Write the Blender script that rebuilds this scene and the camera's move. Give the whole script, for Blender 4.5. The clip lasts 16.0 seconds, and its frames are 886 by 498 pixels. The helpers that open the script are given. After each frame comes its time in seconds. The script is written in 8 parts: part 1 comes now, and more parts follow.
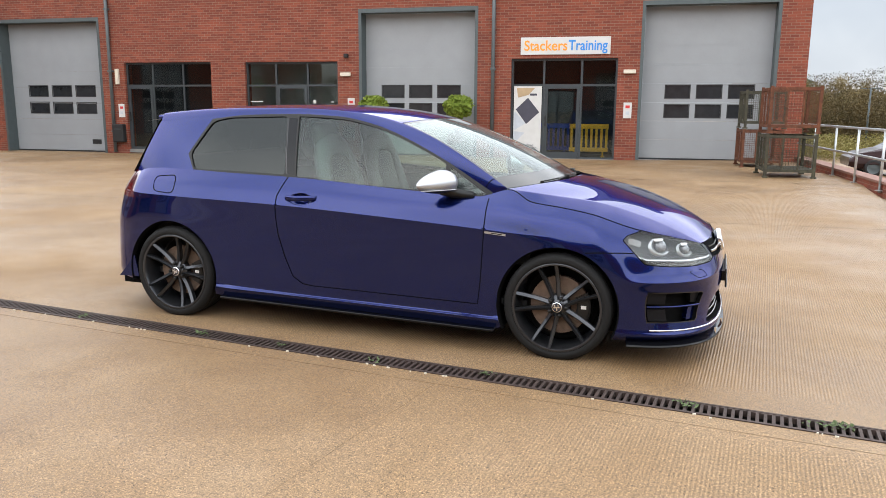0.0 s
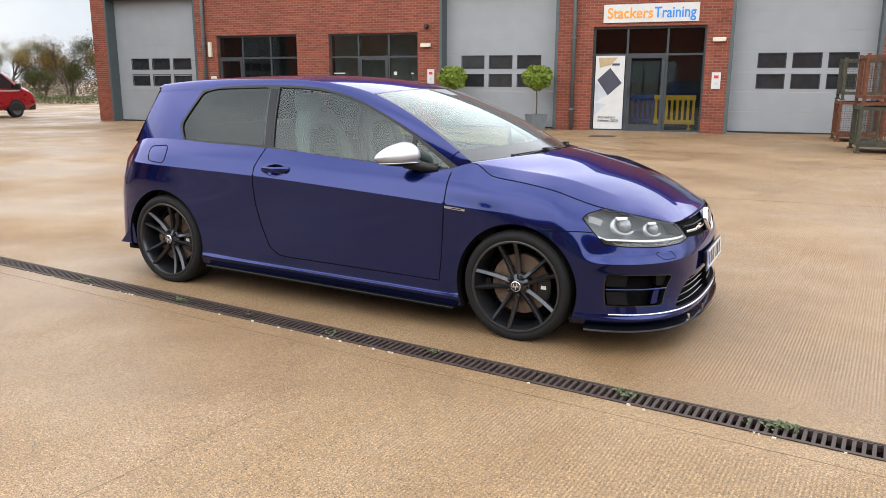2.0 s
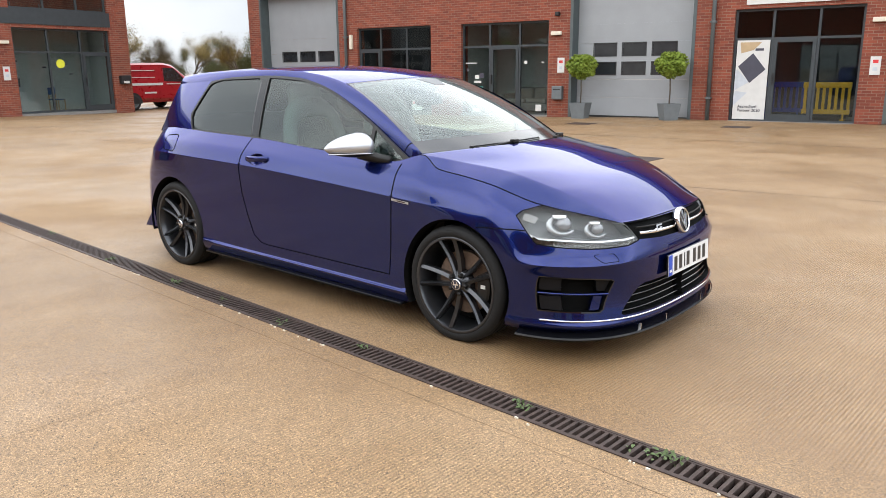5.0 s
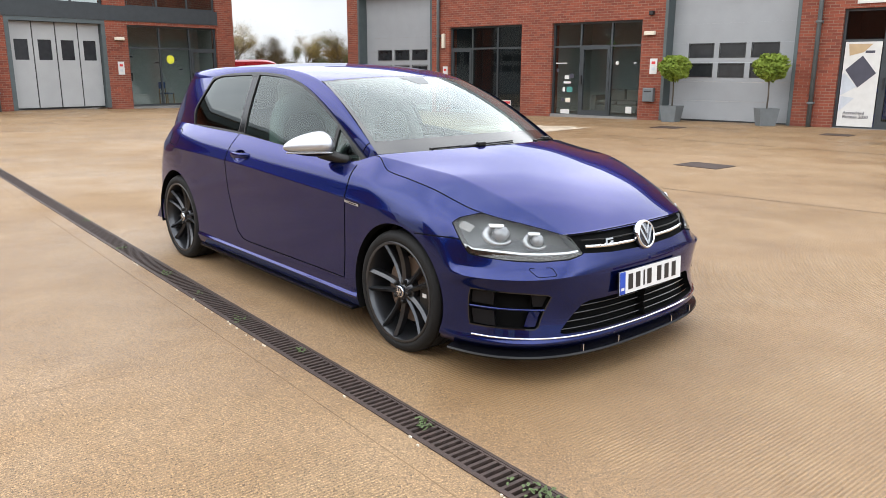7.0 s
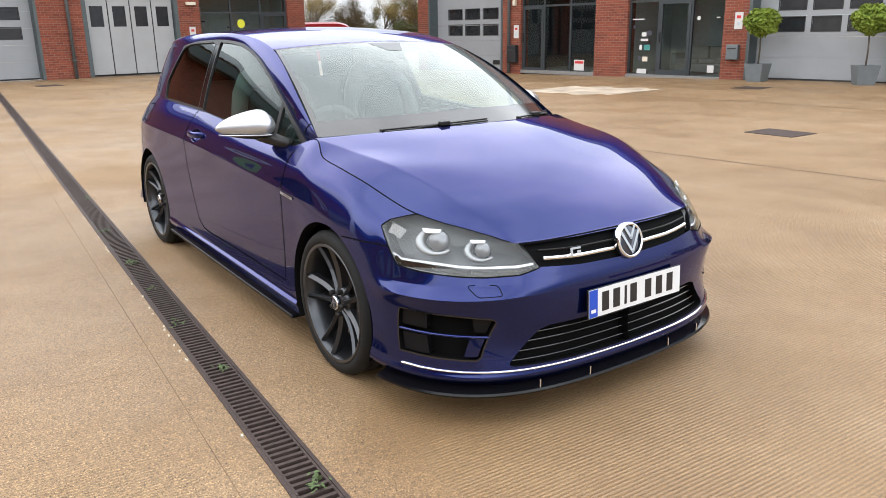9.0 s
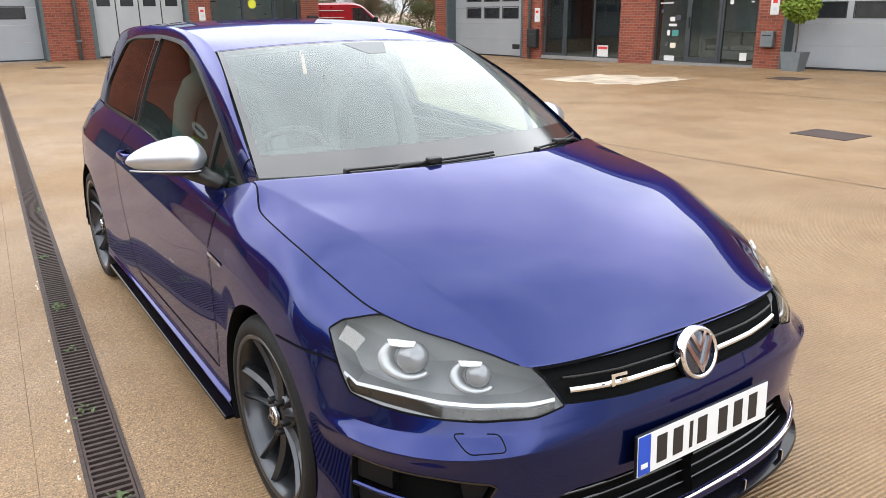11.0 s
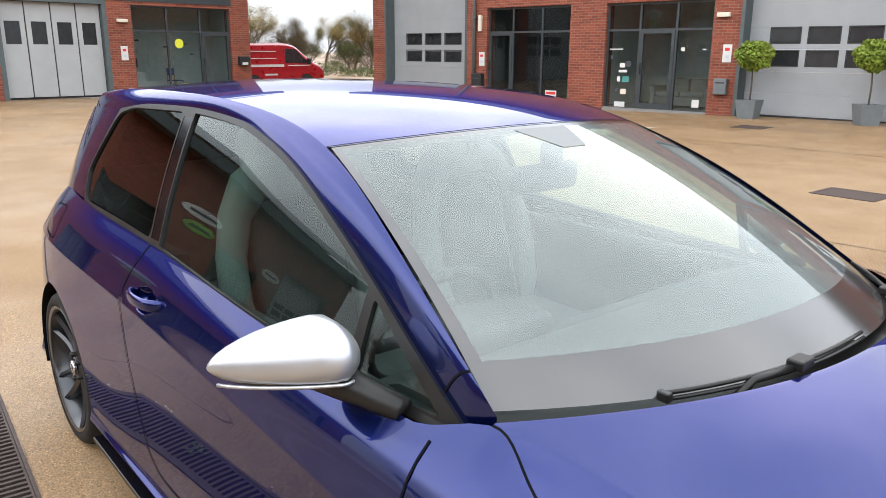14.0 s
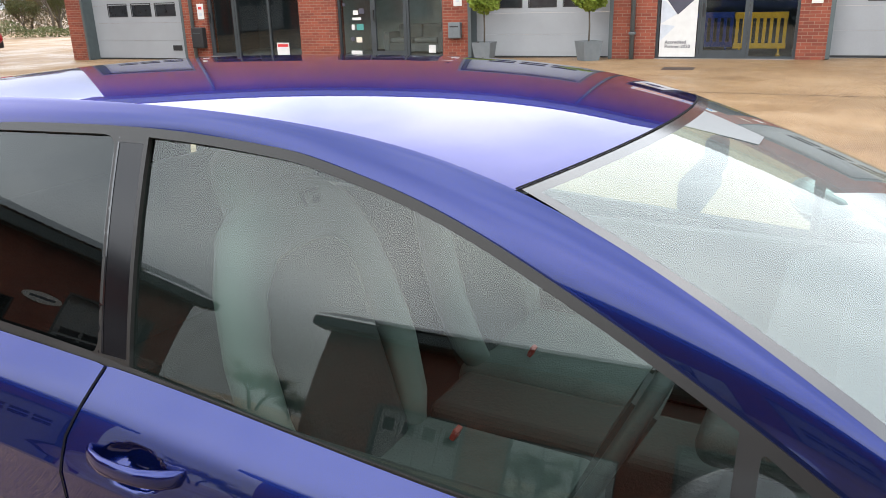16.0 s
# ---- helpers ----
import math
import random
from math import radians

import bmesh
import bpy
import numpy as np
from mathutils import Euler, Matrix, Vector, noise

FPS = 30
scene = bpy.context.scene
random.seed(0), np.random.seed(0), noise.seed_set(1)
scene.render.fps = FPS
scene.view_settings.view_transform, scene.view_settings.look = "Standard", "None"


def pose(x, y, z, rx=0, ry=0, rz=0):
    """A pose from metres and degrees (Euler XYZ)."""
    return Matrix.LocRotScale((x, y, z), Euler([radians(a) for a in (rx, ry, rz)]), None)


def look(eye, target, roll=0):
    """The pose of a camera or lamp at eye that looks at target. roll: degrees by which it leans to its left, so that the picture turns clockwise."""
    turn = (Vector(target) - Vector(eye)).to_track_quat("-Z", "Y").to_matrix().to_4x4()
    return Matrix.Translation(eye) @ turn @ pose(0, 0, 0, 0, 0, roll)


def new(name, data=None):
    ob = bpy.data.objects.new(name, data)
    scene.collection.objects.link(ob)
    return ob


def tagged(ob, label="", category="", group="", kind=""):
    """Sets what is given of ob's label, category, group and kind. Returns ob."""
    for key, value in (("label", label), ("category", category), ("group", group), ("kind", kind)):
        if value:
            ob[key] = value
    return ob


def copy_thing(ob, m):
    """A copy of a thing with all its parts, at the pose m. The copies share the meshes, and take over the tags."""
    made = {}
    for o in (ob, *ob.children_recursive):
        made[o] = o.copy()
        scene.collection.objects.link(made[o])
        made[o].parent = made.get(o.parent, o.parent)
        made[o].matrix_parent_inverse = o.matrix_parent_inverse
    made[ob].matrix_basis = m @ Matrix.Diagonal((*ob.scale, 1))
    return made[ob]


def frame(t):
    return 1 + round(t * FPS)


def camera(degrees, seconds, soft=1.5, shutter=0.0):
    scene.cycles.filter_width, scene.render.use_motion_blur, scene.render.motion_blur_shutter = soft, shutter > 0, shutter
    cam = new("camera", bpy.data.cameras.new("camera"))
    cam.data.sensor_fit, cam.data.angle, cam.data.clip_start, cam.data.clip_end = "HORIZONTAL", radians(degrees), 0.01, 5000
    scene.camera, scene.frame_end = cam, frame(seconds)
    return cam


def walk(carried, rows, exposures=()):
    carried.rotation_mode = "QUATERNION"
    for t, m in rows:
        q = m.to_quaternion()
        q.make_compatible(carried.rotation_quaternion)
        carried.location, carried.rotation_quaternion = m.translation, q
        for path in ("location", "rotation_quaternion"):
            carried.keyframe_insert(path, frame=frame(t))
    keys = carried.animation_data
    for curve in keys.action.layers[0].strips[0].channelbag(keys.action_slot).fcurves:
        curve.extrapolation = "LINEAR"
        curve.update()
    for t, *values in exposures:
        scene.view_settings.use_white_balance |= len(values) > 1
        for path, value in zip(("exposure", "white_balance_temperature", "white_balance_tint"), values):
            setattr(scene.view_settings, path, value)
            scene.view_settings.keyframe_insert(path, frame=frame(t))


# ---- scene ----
cam = camera(60.8, 16.0, soft=0.55)
PATH = [
    (0, (-0.291, 0.255, 1.405), (-0.77, 2.163, 1.042), 0.4),
    (0.5, (-0.133, 0.357, 1.416), (-0.691, 2.24, 1.038), 0.4),
    (1, (0.068, 0.417, 1.409), (-0.551, 2.277, 1.011), 0.2),
    (1.5, (0.272, 0.473, 1.415), (-0.409, 2.306, 0.996), 0.4),
    (2, (0.445, 0.603, 1.403), (-0.285, 2.414, 0.967), 0.2),
    (2.5, (0.634, 0.697, 1.406), (-0.141, 2.487, 0.963), 0.3),
    (3, (0.865, 0.755, 1.41), (0.021, 2.513, 0.967), 0.7),
    (3.5, (1.015, 0.838, 1.398), (0.095, 2.557, 0.951), 0.5),
    (4, (1.154, 0.989, 1.404), (0.164, 2.665, 0.947), 0.0),
    (6.5, (1.832, 1.721, 1.378), (0.575, 3.208, 0.924), -0.0),
    (7, (1.953, 1.911, 1.389), (0.635, 3.343, 0.928), 0.2),
    (7.5, (1.966, 2.109, 1.369), (0.61, 3.501, 0.896), -0.0),
    (8, (1.923, 2.351, 1.386), (0.542, 3.71, 0.89), -0.1),
    (8.5, (1.943, 2.602, 1.385), (0.521, 3.907, 0.862), -0.6),
    (9, (1.904, 2.836, 1.407), (0.447, 4.089, 0.849), -0.9),
    (11.5, (1.015, 3.694, 1.488), (-0.465, 4.895, 0.881), -0.2),
    (12, (0.811, 3.773, 1.506), (-0.685, 4.97, 0.931), 0.5),
    (12.5, (0.524, 3.753, 1.505), (-0.962, 4.975, 0.959), 0.3),
    (13, (0.257, 3.72, 1.522), (-1.196, 4.987, 0.99), 0.0),
    (13.5, (-0.018, 3.762, 1.531), (-1.438, 5.07, 1.011), 0.2),
    (14, (-0.272, 3.736, 1.54), (-1.625, 5.119, 1.033), 0.3),
    (14.5, (-0.549, 3.684, 1.561), (-1.798, 5.15, 1.024), 0.7),
    (15, (-0.816, 3.736, 1.571), (-1.975, 5.265, 1.006), 1.3),
    (15.5, (-1.07, 3.798, 1.571), (-2.079, 5.42, 0.979), 0.2),
    (16, (-1.39, 3.81, 1.586), (-2.137, 5.552, 0.948), -1.6),
]
EXPOSURES = [(0, 0.60), (4, 0.65), (6.5, 0.66), (9, 0.66), (11.5, 0.77), (13.5, 0.80), (16, 0.98)]
walk(cam, [(t, look(eye, target, roll)) for t, eye, target, roll in PATH], EXPOSURES)

# ---- world and light: bright overcast ----
world = bpy.data.worlds.new("overcast_sky")
scene.world = world
world.use_nodes = True
wn, wl = world.node_tree.nodes, world.node_tree.links
wn.clear()
sky = wn.new("ShaderNodeTexSky")
sky.sky_type = "NISHITA"
sky.sun_disc = False
sky.sun_elevation, sky.sun_rotation = radians(38), radians(200)
sky.air_density, sky.dust_density, sky.ozone_density = 1.0, 4.0, 1.0
clouds = wn.new("ShaderNodeTexNoise")
clouds.inputs["Scale"].default_value, clouds.inputs["Detail"].default_value = 2.2, 5.0
tco = wn.new("ShaderNodeTexCoord")
wl.new(tco.outputs["Generated"], clouds.inputs["Vector"])
ramp = wn.new("ShaderNodeValToRGB")
ramp.color_ramp.elements[0].position, ramp.color_ramp.elements[0].color = 0.33, (5.0, 5.6, 6.5, 1)
ramp.color_ramp.elements[1].position, ramp.color_ramp.elements[1].color = 0.70, (11.2, 11.5, 11.8, 1)
wl.new(clouds.outputs["Fac"], ramp.inputs["Fac"])
# an overcast dome is about three times as bright overhead as at the horizon
sepw = wn.new("ShaderNodeSeparateXYZ")
wl.new(tco.outputs["Generated"], sepw.inputs[0])
dome = wn.new("ShaderNodeMapRange")
dome.interpolation_type = "SMOOTHSTEP"
dome.inputs["From Min"].default_value, dome.inputs["From Max"].default_value = 0.12, 0.32
dome.inputs["To Min"].default_value, dome.inputs["To Max"].default_value = 0.82, 2.52
wl.new(sepw.outputs["Z"], dome.inputs["Value"])
cloudy = wn.new("ShaderNodeVectorMath")
cloudy.operation = "SCALE"
wl.new(ramp.outputs["Color"], cloudy.inputs[0])
wl.new(dome.outputs[0], cloudy.inputs["Scale"])
blend = wn.new("ShaderNodeMix")
blend.data_type = "RGBA"
blend.inputs["Factor"].default_value = 0.86
wl.new(sky.outputs["Color"], blend.inputs[6])
wl.new(cloudy.outputs[0], blend.inputs[7])
bg = wn.new("ShaderNodeBackground")
bg.inputs["Strength"].default_value = 0.093
wl.new(blend.outputs[2], bg.inputs["Color"])
wo = wn.new("ShaderNodeOutputWorld")
wl.new(bg.outputs["Background"], wo.inputs["Surface"])

sun = new("sun", bpy.data.lights.new("sun", "SUN"))
sun.data.energy, sun.data.angle, sun.data.color = 0.6, radians(165), (1.0, 0.98, 0.95)
sun.matrix_world = look((0, 0, 30), (3, 7, 0))


# ---- materials ----
def nodes_of(name):
    m = bpy.data.materials.new(name)
    m.use_nodes = True
    nt = m.node_tree
    return m, nt.nodes, nt.links, nt.nodes["Principled BSDF"]


def mat(name, color, rough=0.5, metal=0.0, vary=0.12, scale=6.0, bump=0.0, bscale=80.0, coat=0.0, spec=0.5, rvary=0.1, emit=0.0):
    """A surface with broad and fine variation of colour and gloss, and fine relief."""
    m, n, l, p = nodes_of(name)
    tc = n.new("ShaderNodeTexCoord")
    big, fine = n.new("ShaderNodeTexNoise"), n.new("ShaderNodeTexNoise")
    big.inputs["Scale"].default_value, big.inputs["Detail"].default_value = scale, 4
    fine.inputs["Scale"].default_value, fine.inputs["Detail"].default_value = scale * 14, 3
    for t in (big, fine):
        l.new(tc.outputs["Object"], t.inputs["Vector"])
    add = n.new("ShaderNodeMath")
    add.operation = "MULTIPLY_ADD"
    add.inputs[1].default_value = 0.35
    l.new(fine.outputs["Fac"], add.inputs[0])
    l.new(big.outputs["Fac"], add.inputs[2])
    r = n.new("ShaderNodeMapRange")
    r.inputs["From Min"].default_value, r.inputs["From Max"].default_value = 0.45, 0.9
    r.inputs["To Min"].default_value, r.inputs["To Max"].default_value = 1 - vary, 1 + vary
    l.new(add.outputs[0], r.inputs["Value"])
    mul = n.new("ShaderNodeVectorMath")
    mul.operation = "SCALE"
    mul.inputs[0].default_value = color
    l.new(r.outputs[0], mul.inputs["Scale"])
    l.new(mul.outputs[0], p.inputs["Base Color"])
    rr = n.new("ShaderNodeMapRange")
    rr.inputs["To Min"].default_value, rr.inputs["To Max"].default_value = max(0.02, rough - rvary), min(1, rough + rvary)
    l.new(big.outputs["Fac"], rr.inputs["Value"])
    l.new(rr.outputs[0], p.inputs["Roughness"])
    p.inputs["Metallic"].default_value = metal
    p.inputs["Specular IOR Level"].default_value = spec
    p.inputs["Coat Weight"].default_value = coat
    p.inputs["Coat Roughness"].default_value = 0.02
    if emit:
        p.inputs["Emission Color"].default_value = (*color, 1)
        p.inputs["Emission Strength"].default_value = emit
    if bump:
        bt, b = n.new("ShaderNodeTexNoise"), n.new("ShaderNodeBump")
        bt.inputs["Scale"].default_value, bt.inputs["Detail"].default_value = bscale, 4
        l.new(tc.outputs["Object"], bt.inputs["Vector"])
        b.inputs["Strength"].default_value, b.inputs["Distance"].default_value = bump, 0.01
        l.new(bt.outputs["Fac"], b.inputs["Height"])
        l.new(b.outputs["Normal"], p.inputs["Normal"])
    return m


def glass(name, tint, gloss=1.0, ior=1.5, rough=0.0, glare=0.0, glare_color=(0.72, 0.78, 0.76)):
    """Clear sheet with a mirror sheen; a diffuse layer can paint pale glare over part of it."""
    m, n, l, p = nodes_of(name)
    n.remove(p)
    tr, gl, fr, mx = n.new("ShaderNodeBsdfTransparent"), n.new("ShaderNodeBsdfGlossy"), n.new("ShaderNodeLayerWeight"), n.new("ShaderNodeMixShader")
    tr.inputs["Color"].default_value = (*tint, 1)
    gl.inputs["Roughness"].default_value = rough
    gl.inputs["Color"].default_value = (gloss * 0.95, gloss, gloss * 0.98, 1)
    # Schlick's curve, the same from both sides of the sheet
    f0 = ((ior - 1) / (ior + 1)) ** 2
    fr.inputs["Blend"].default_value = 0.5
    pw, ma = n.new("ShaderNodeMath"), n.new("ShaderNodeMath")
    pw.operation, ma.operation = "POWER", "MULTIPLY_ADD"
    pw.inputs[1].default_value = 5.0
    ma.inputs[1].default_value, ma.inputs[2].default_value = 1 - f0, f0
    l.new(fr.outputs["Facing"], pw.inputs[0])
    l.new(pw.outputs[0], ma.inputs[0])
    under = tr.outputs[0]
    if glare:
        tc, nz, mr = n.new("ShaderNodeTexCoord"), n.new("ShaderNodeTexNoise"), n.new("ShaderNodeMapRange")
        nz.inputs["Scale"].default_value, nz.inputs["Detail"].default_value = 3.0, 4
        l.new(tc.outputs["Object"], nz.inputs["Vector"])
        mr.inputs["To Min"].default_value, mr.inputs["To Max"].default_value = glare * 0.88, glare * 1.12
        l.new(nz.outputs["Fac"], mr.inputs["Value"])
        df, mv = n.new("ShaderNodeBsdfDiffuse"), n.new("ShaderNodeMixShader")
        df.inputs["Color"].default_value = (*glare_color, 1)
        l.new(mr.outputs[0], mv.inputs["Fac"])
        l.new(under, mv.inputs[1])
        l.new(df.outputs[0], mv.inputs[2])
        under = mv.outputs[0]
    l.new(ma.outputs[0], mx.inputs["Fac"])
    l.new(under, mx.inputs[1])
    l.new(gl.outputs[0], mx.inputs[2])
    l.new(mx.outputs[0], n["Material Output"].inputs["Surface"])
    return m


def brick_mat(name, axis, a, b, mortar):
    """Red facing brick in stretcher courses of 225 x 75 mm; axis: the horizontal axis along the wall."""
    m, n, l, p = nodes_of(name)
    tc, sep, com = n.new("ShaderNodeTexCoord"), n.new("ShaderNodeSeparateXYZ"), n.new("ShaderNodeCombineXYZ")
    l.new(tc.outputs["Object"], sep.inputs[0])
    l.new(sep.outputs[axis], com.inputs["X"])
    l.new(sep.outputs["Z"], com.inputs["Y"])
    br = n.new("ShaderNodeTexBrick")
    br.inputs["Scale"].default_value = 1.0
    br.inputs["Brick Width"].default_value, br.inputs["Row Height"].default_value = 0.225, 0.075
    br.inputs["Mortar Size"].default_value, br.inputs["Mortar Smooth"].default_value = 0.006, 0.1
    br.inputs["Bias"].default_value = 0.0
    br.inputs["Color1"].default_value, br.inputs["Color2"].default_value, br.inputs["Mortar"].default_value = (*a, 1), (*b, 1), (*mortar, 1)
    l.new(com.outputs[0], br.inputs["Vector"])
    nz = n.new("ShaderNodeTexNoise")
    nz.inputs["Scale"].default_value, nz.inputs["Detail"].default_value = 0.9, 5
    l.new(tc.outputs["Object"], nz.inputs["Vector"])
    mr = n.new("ShaderNodeMapRange")
    mr.inputs["To Min"].default_value, mr.inputs["To Max"].default_value = 0.72, 1.28
    l.new(nz.outputs["Fac"], mr.inputs["Value"])
    sc = n.new("ShaderNodeVectorMath")
    sc.operation = "SCALE"
    l.new(br.outputs["Color"], sc.inputs[0])
    l.new(mr.outputs[0], sc.inputs["Scale"])
    l.new(sc.outputs[0], p.inputs["Base Color"])
    p.inputs["Roughness"].default_value = 0.85
    bp = n.new("ShaderNodeBump")
    bp.inputs["Strength"].default_value, bp.inputs["Distance"].default_value, bp.invert = 0.7, 0.008, True
    l.new(br.outputs["Fac"], bp.inputs["Height"])
    l.new(bp.outputs[0], p.inputs["Normal"])
    return m


def concrete_mat():
    """Tan tamped concrete: ribs across the drain, stains, grit and damp patches."""
    m, n, l, p = nodes_of("tamped_concrete")
    tc = n.new("ShaderNodeTexCoord")
    sep = n.new("ShaderNodeSeparateXYZ")
    l.new(tc.outputs["Object"], sep.inputs[0])

    def noise_tex(scale, detail=5, rough=0.55):
        t = n.new("ShaderNodeTexNoise")
        t.inputs["Scale"].default_value, t.inputs["Detail"].default_value, t.inputs["Roughness"].default_value = scale, detail, rough
        l.new(tc.outputs["Object"], t.inputs["Vector"])
        return t

    def math(op, a, b):
        t = n.new("ShaderNodeMath")
        t.operation = op
        for i, v in enumerate((a, b)):
            if isinstance(v, (int, float)):
                t.inputs[i].default_value = v
            else:
                l.new(v, t.inputs[i])
        return t.outputs[0]

    def ramp(v, a, b, c=0.0, d=1.0):
        t = n.new("ShaderNodeMapRange")
        for k, q in zip(("From Min", "From Max", "To Min", "To Max"), (a, b, c, d)):
            t.inputs[k].default_value = q
        l.new(v, t.inputs["Value"])
        return t.outputs[0]

    broad, mid, grit, streak = noise_tex(0.28, 6), noise_tex(1.7, 6), noise_tex(230, 3, 0.7), noise_tex(0.7, 4)
    cr = n.new("ShaderNodeValToRGB")
    e = cr.color_ramp.elements
    e[0].position, e[0].color = 0.22, (0.146, 0.080, 0.034, 1)
    e[1].position, e[1].color = 0.80, (0.310, 0.214, 0.126, 1)
    e.new(0.5).color = (0.234, 0.144, 0.069, 1)
    tot = math("ADD", math("MULTIPLY", broad.outputs["Fac"], 0.55), math("MULTIPLY", mid.outputs["Fac"], 0.45))
    l.new(tot, cr.inputs["Fac"])
    # exposed aggregate: grains of about half a centimetre, bare on the near bay, half buried elsewhere
    grain = n.new("ShaderNodeTexVoronoi")
    grain.inputs["Scale"].default_value, grain.inputs["Randomness"].default_value = 210.0, 1.0
    l.new(tc.outputs["Object"], grain.inputs["Vector"])
    gsep = n.new("ShaderNodeSeparateColor")
    l.new(grain.outputs["Color"], gsep.inputs[0])
    bare = ramp(sep.outputs["Y"], 0.28, 0.40, 1.0, 0.5)
    gv = math("ADD", ramp(gsep.outputs[0], 0.0, 1.0, -0.42, 0.38), ramp(gsep.outputs[2], 0.88, 0.94, 0.0, 0.65))
    dark_pit = ramp(gsep.outputs[1], 0.91, 0.97, 0.0, -0.55)
    speck = math("ADD", math("MULTIPLY", math("ADD", gv, dark_pit), bare), ramp(grit.outputs["Fac"], 0.25, 0.75, 0.5, 1.5))
    sc = n.new("ShaderNodeVectorMath")
    sc.operation = "SCALE"
    l.new(cr.outputs["Color"], sc.inputs[0])
    l.new(math("MAXIMUM", speck, 0.2), sc.inputs["Scale"])
    # tamping ribs: one every 17 mm along the drain, worn away in places
    wob = math("MULTIPLY_ADD", streak.outputs["Fac"], 0.012)
    l.new(sep.outputs["X"], wob.node.inputs[2])
    rib = math("SINE", math("MULTIPLY", wob, 2 * 3.14159 / 0.017), 0)
    worn = ramp(noise_tex(0.45, 5).outputs["Fac"], 0.36, 0.58, 0.25, 1.0)
    wander = math("MULTIPLY_ADD", noise_tex(0.8, 4).outputs["Fac"], 1.2)
    l.new(sep.outputs["X"], wander.node.inputs[2])
    near_worn = math("MULTIPLY", ramp(wander, -0.75, 0.35, 0.0, 0.8), ramp(noise_tex(1.1, 5).outputs["Fac"], 0.30, 0.55, 0.45, 1.0))
    # a smooth haunch beside the drain carries no ribs
    carside = math("MULTIPLY", ramp(sep.outputs["Y"], 0.30, 0.42), worn)
    nearside = math("MULTIPLY", ramp(sep.outputs["Y"], -0.24, -0.36), near_worn)
    ribs = math("MULTIPLY", rib, math("ADD", carside, nearside))
    # base colour follows the ribs: crests up to a fifth lighter, grooves as much darker
    rib_tone = math("MULTIPLY_ADD", ribs, 0.2)
    rib_tone.node.inputs[2].default_value = 1.0
    sc2 = n.new("ShaderNodeVectorMath")
    sc2.operation = "SCALE"
    l.new(sc.outputs[0], sc2.inputs[0])
    l.new(rib_tone, sc2.inputs["Scale"])
    l.new(sc2.outputs[0], p.inputs["Base Color"])
    damp = n.new("ShaderNodeMapRange")
    damp.inputs["From Min"].default_value, damp.inputs["From Max"].default_value = 0.42, 0.62
    damp.inputs["To Min"].default_value, damp.inputs["To Max"].default_value = 0.36, 0.8
    l.new(noise_tex(0.38, 6).outputs["Fac"], damp.inputs["Value"])
    l.new(damp.outputs[0], p.inputs["Roughness"])
    hsum = math("ADD", math("MULTIPLY", ribs, 0.45), math("ADD", math("MULTIPLY", grit.outputs["Fac"], 0.4), math("MULTIPLY", math("MULTIPLY", gsep.outputs[0], bare), 0.5)))
    bp = n.new("ShaderNodeBump")
    bp.inputs["Strength"].default_value, bp.inputs["Distance"].default_value = 0.8, 0.006
    l.new(hsum, bp.inputs["Height"])
    l.new(bp.outputs[0], p.inputs["Normal"])
    return m


def leaf_mat(name, a, b):
    m, n, l, p = nodes_of(name)
    g, cr = n.new("ShaderNodeNewGeometry"), n.new("ShaderNodeValToRGB")
    cr.color_ramp.elements[0].color, cr.color_ramp.elements[1].color = (*a, 1), (*b, 1)
    # each leaf a little different, whole boughs lighter or duller
    tc, nz, tone, sm = n.new("ShaderNodeTexCoord"), n.new("ShaderNodeTexNoise"), n.new("ShaderNodeMapRange"), n.new("ShaderNodeMath")
    nz.inputs["Scale"].default_value, nz.inputs["Detail"].default_value = 0.9, 4
    l.new(tc.outputs["Object"], nz.inputs["Vector"])
    for k, q in zip(("From Min", "From Max", "To Min", "To Max"), (0.3, 0.7, 0.0, 0.6)):
        tone.inputs[k].default_value = q
    l.new(nz.outputs["Fac"], tone.inputs["Value"])
    sm.operation = "MULTIPLY_ADD"
    sm.inputs[1].default_value = 0.4
    l.new(g.outputs["Random Per Island"], sm.inputs[0])
    l.new(tone.outputs[0], sm.inputs[2])
    l.new(sm.outputs[0], cr.inputs["Fac"])
    l.new(cr.outputs["Color"], p.inputs["Base Color"])
    p.inputs["Roughness"].default_value = 0.6
    p.inputs["Specular IOR Level"].default_value = 0.2
    return m


M_CONC = concrete_mat()
M_BRICK_X = brick_mat("brick_wall_x", "X", (0.2381, 0.0563, 0.0282), (0.1515, 0.0339, 0.0187), (0.2237, 0.1335, 0.0938))
M_BRICK_Y = brick_mat("brick_wall_y", "Y", (0.2381, 0.0563, 0.0282), (0.1515, 0.0339, 0.0187), (0.2237, 0.1335, 0.0938))
M_FRAME = mat("slate_grey_aluminium", (0.0397, 0.0469, 0.0519), 0.45, 0.2)
M_STEEL = mat("painted_steel_grey", (0.0722, 0.0902, 0.0938), 0.5, 0.1)
M_DOOR = mat("sectional_door_grey", (0.267, 0.2778, 0.2886), 0.5, 0.0, 0.05, 2.0)
M_WHITE = mat("white_plastic", (0.5628, 0.5556, 0.534), 0.45, 0, 0.05)
M_CREAM = mat("cream_plastic", (0.615, 0.5576, 0.451), 0.5, 0, 0.05)
M_BLACK = mat("black_rubber", (0.012, 0.012, 0.013), 0.6)
M_GREYBOX = mat("grey_painted_box", (0.1227, 0.1371, 0.1443), 0.5)
M_PIPE = mat("downpipe_grey", (0.0866, 0.101, 0.1046), 0.45)
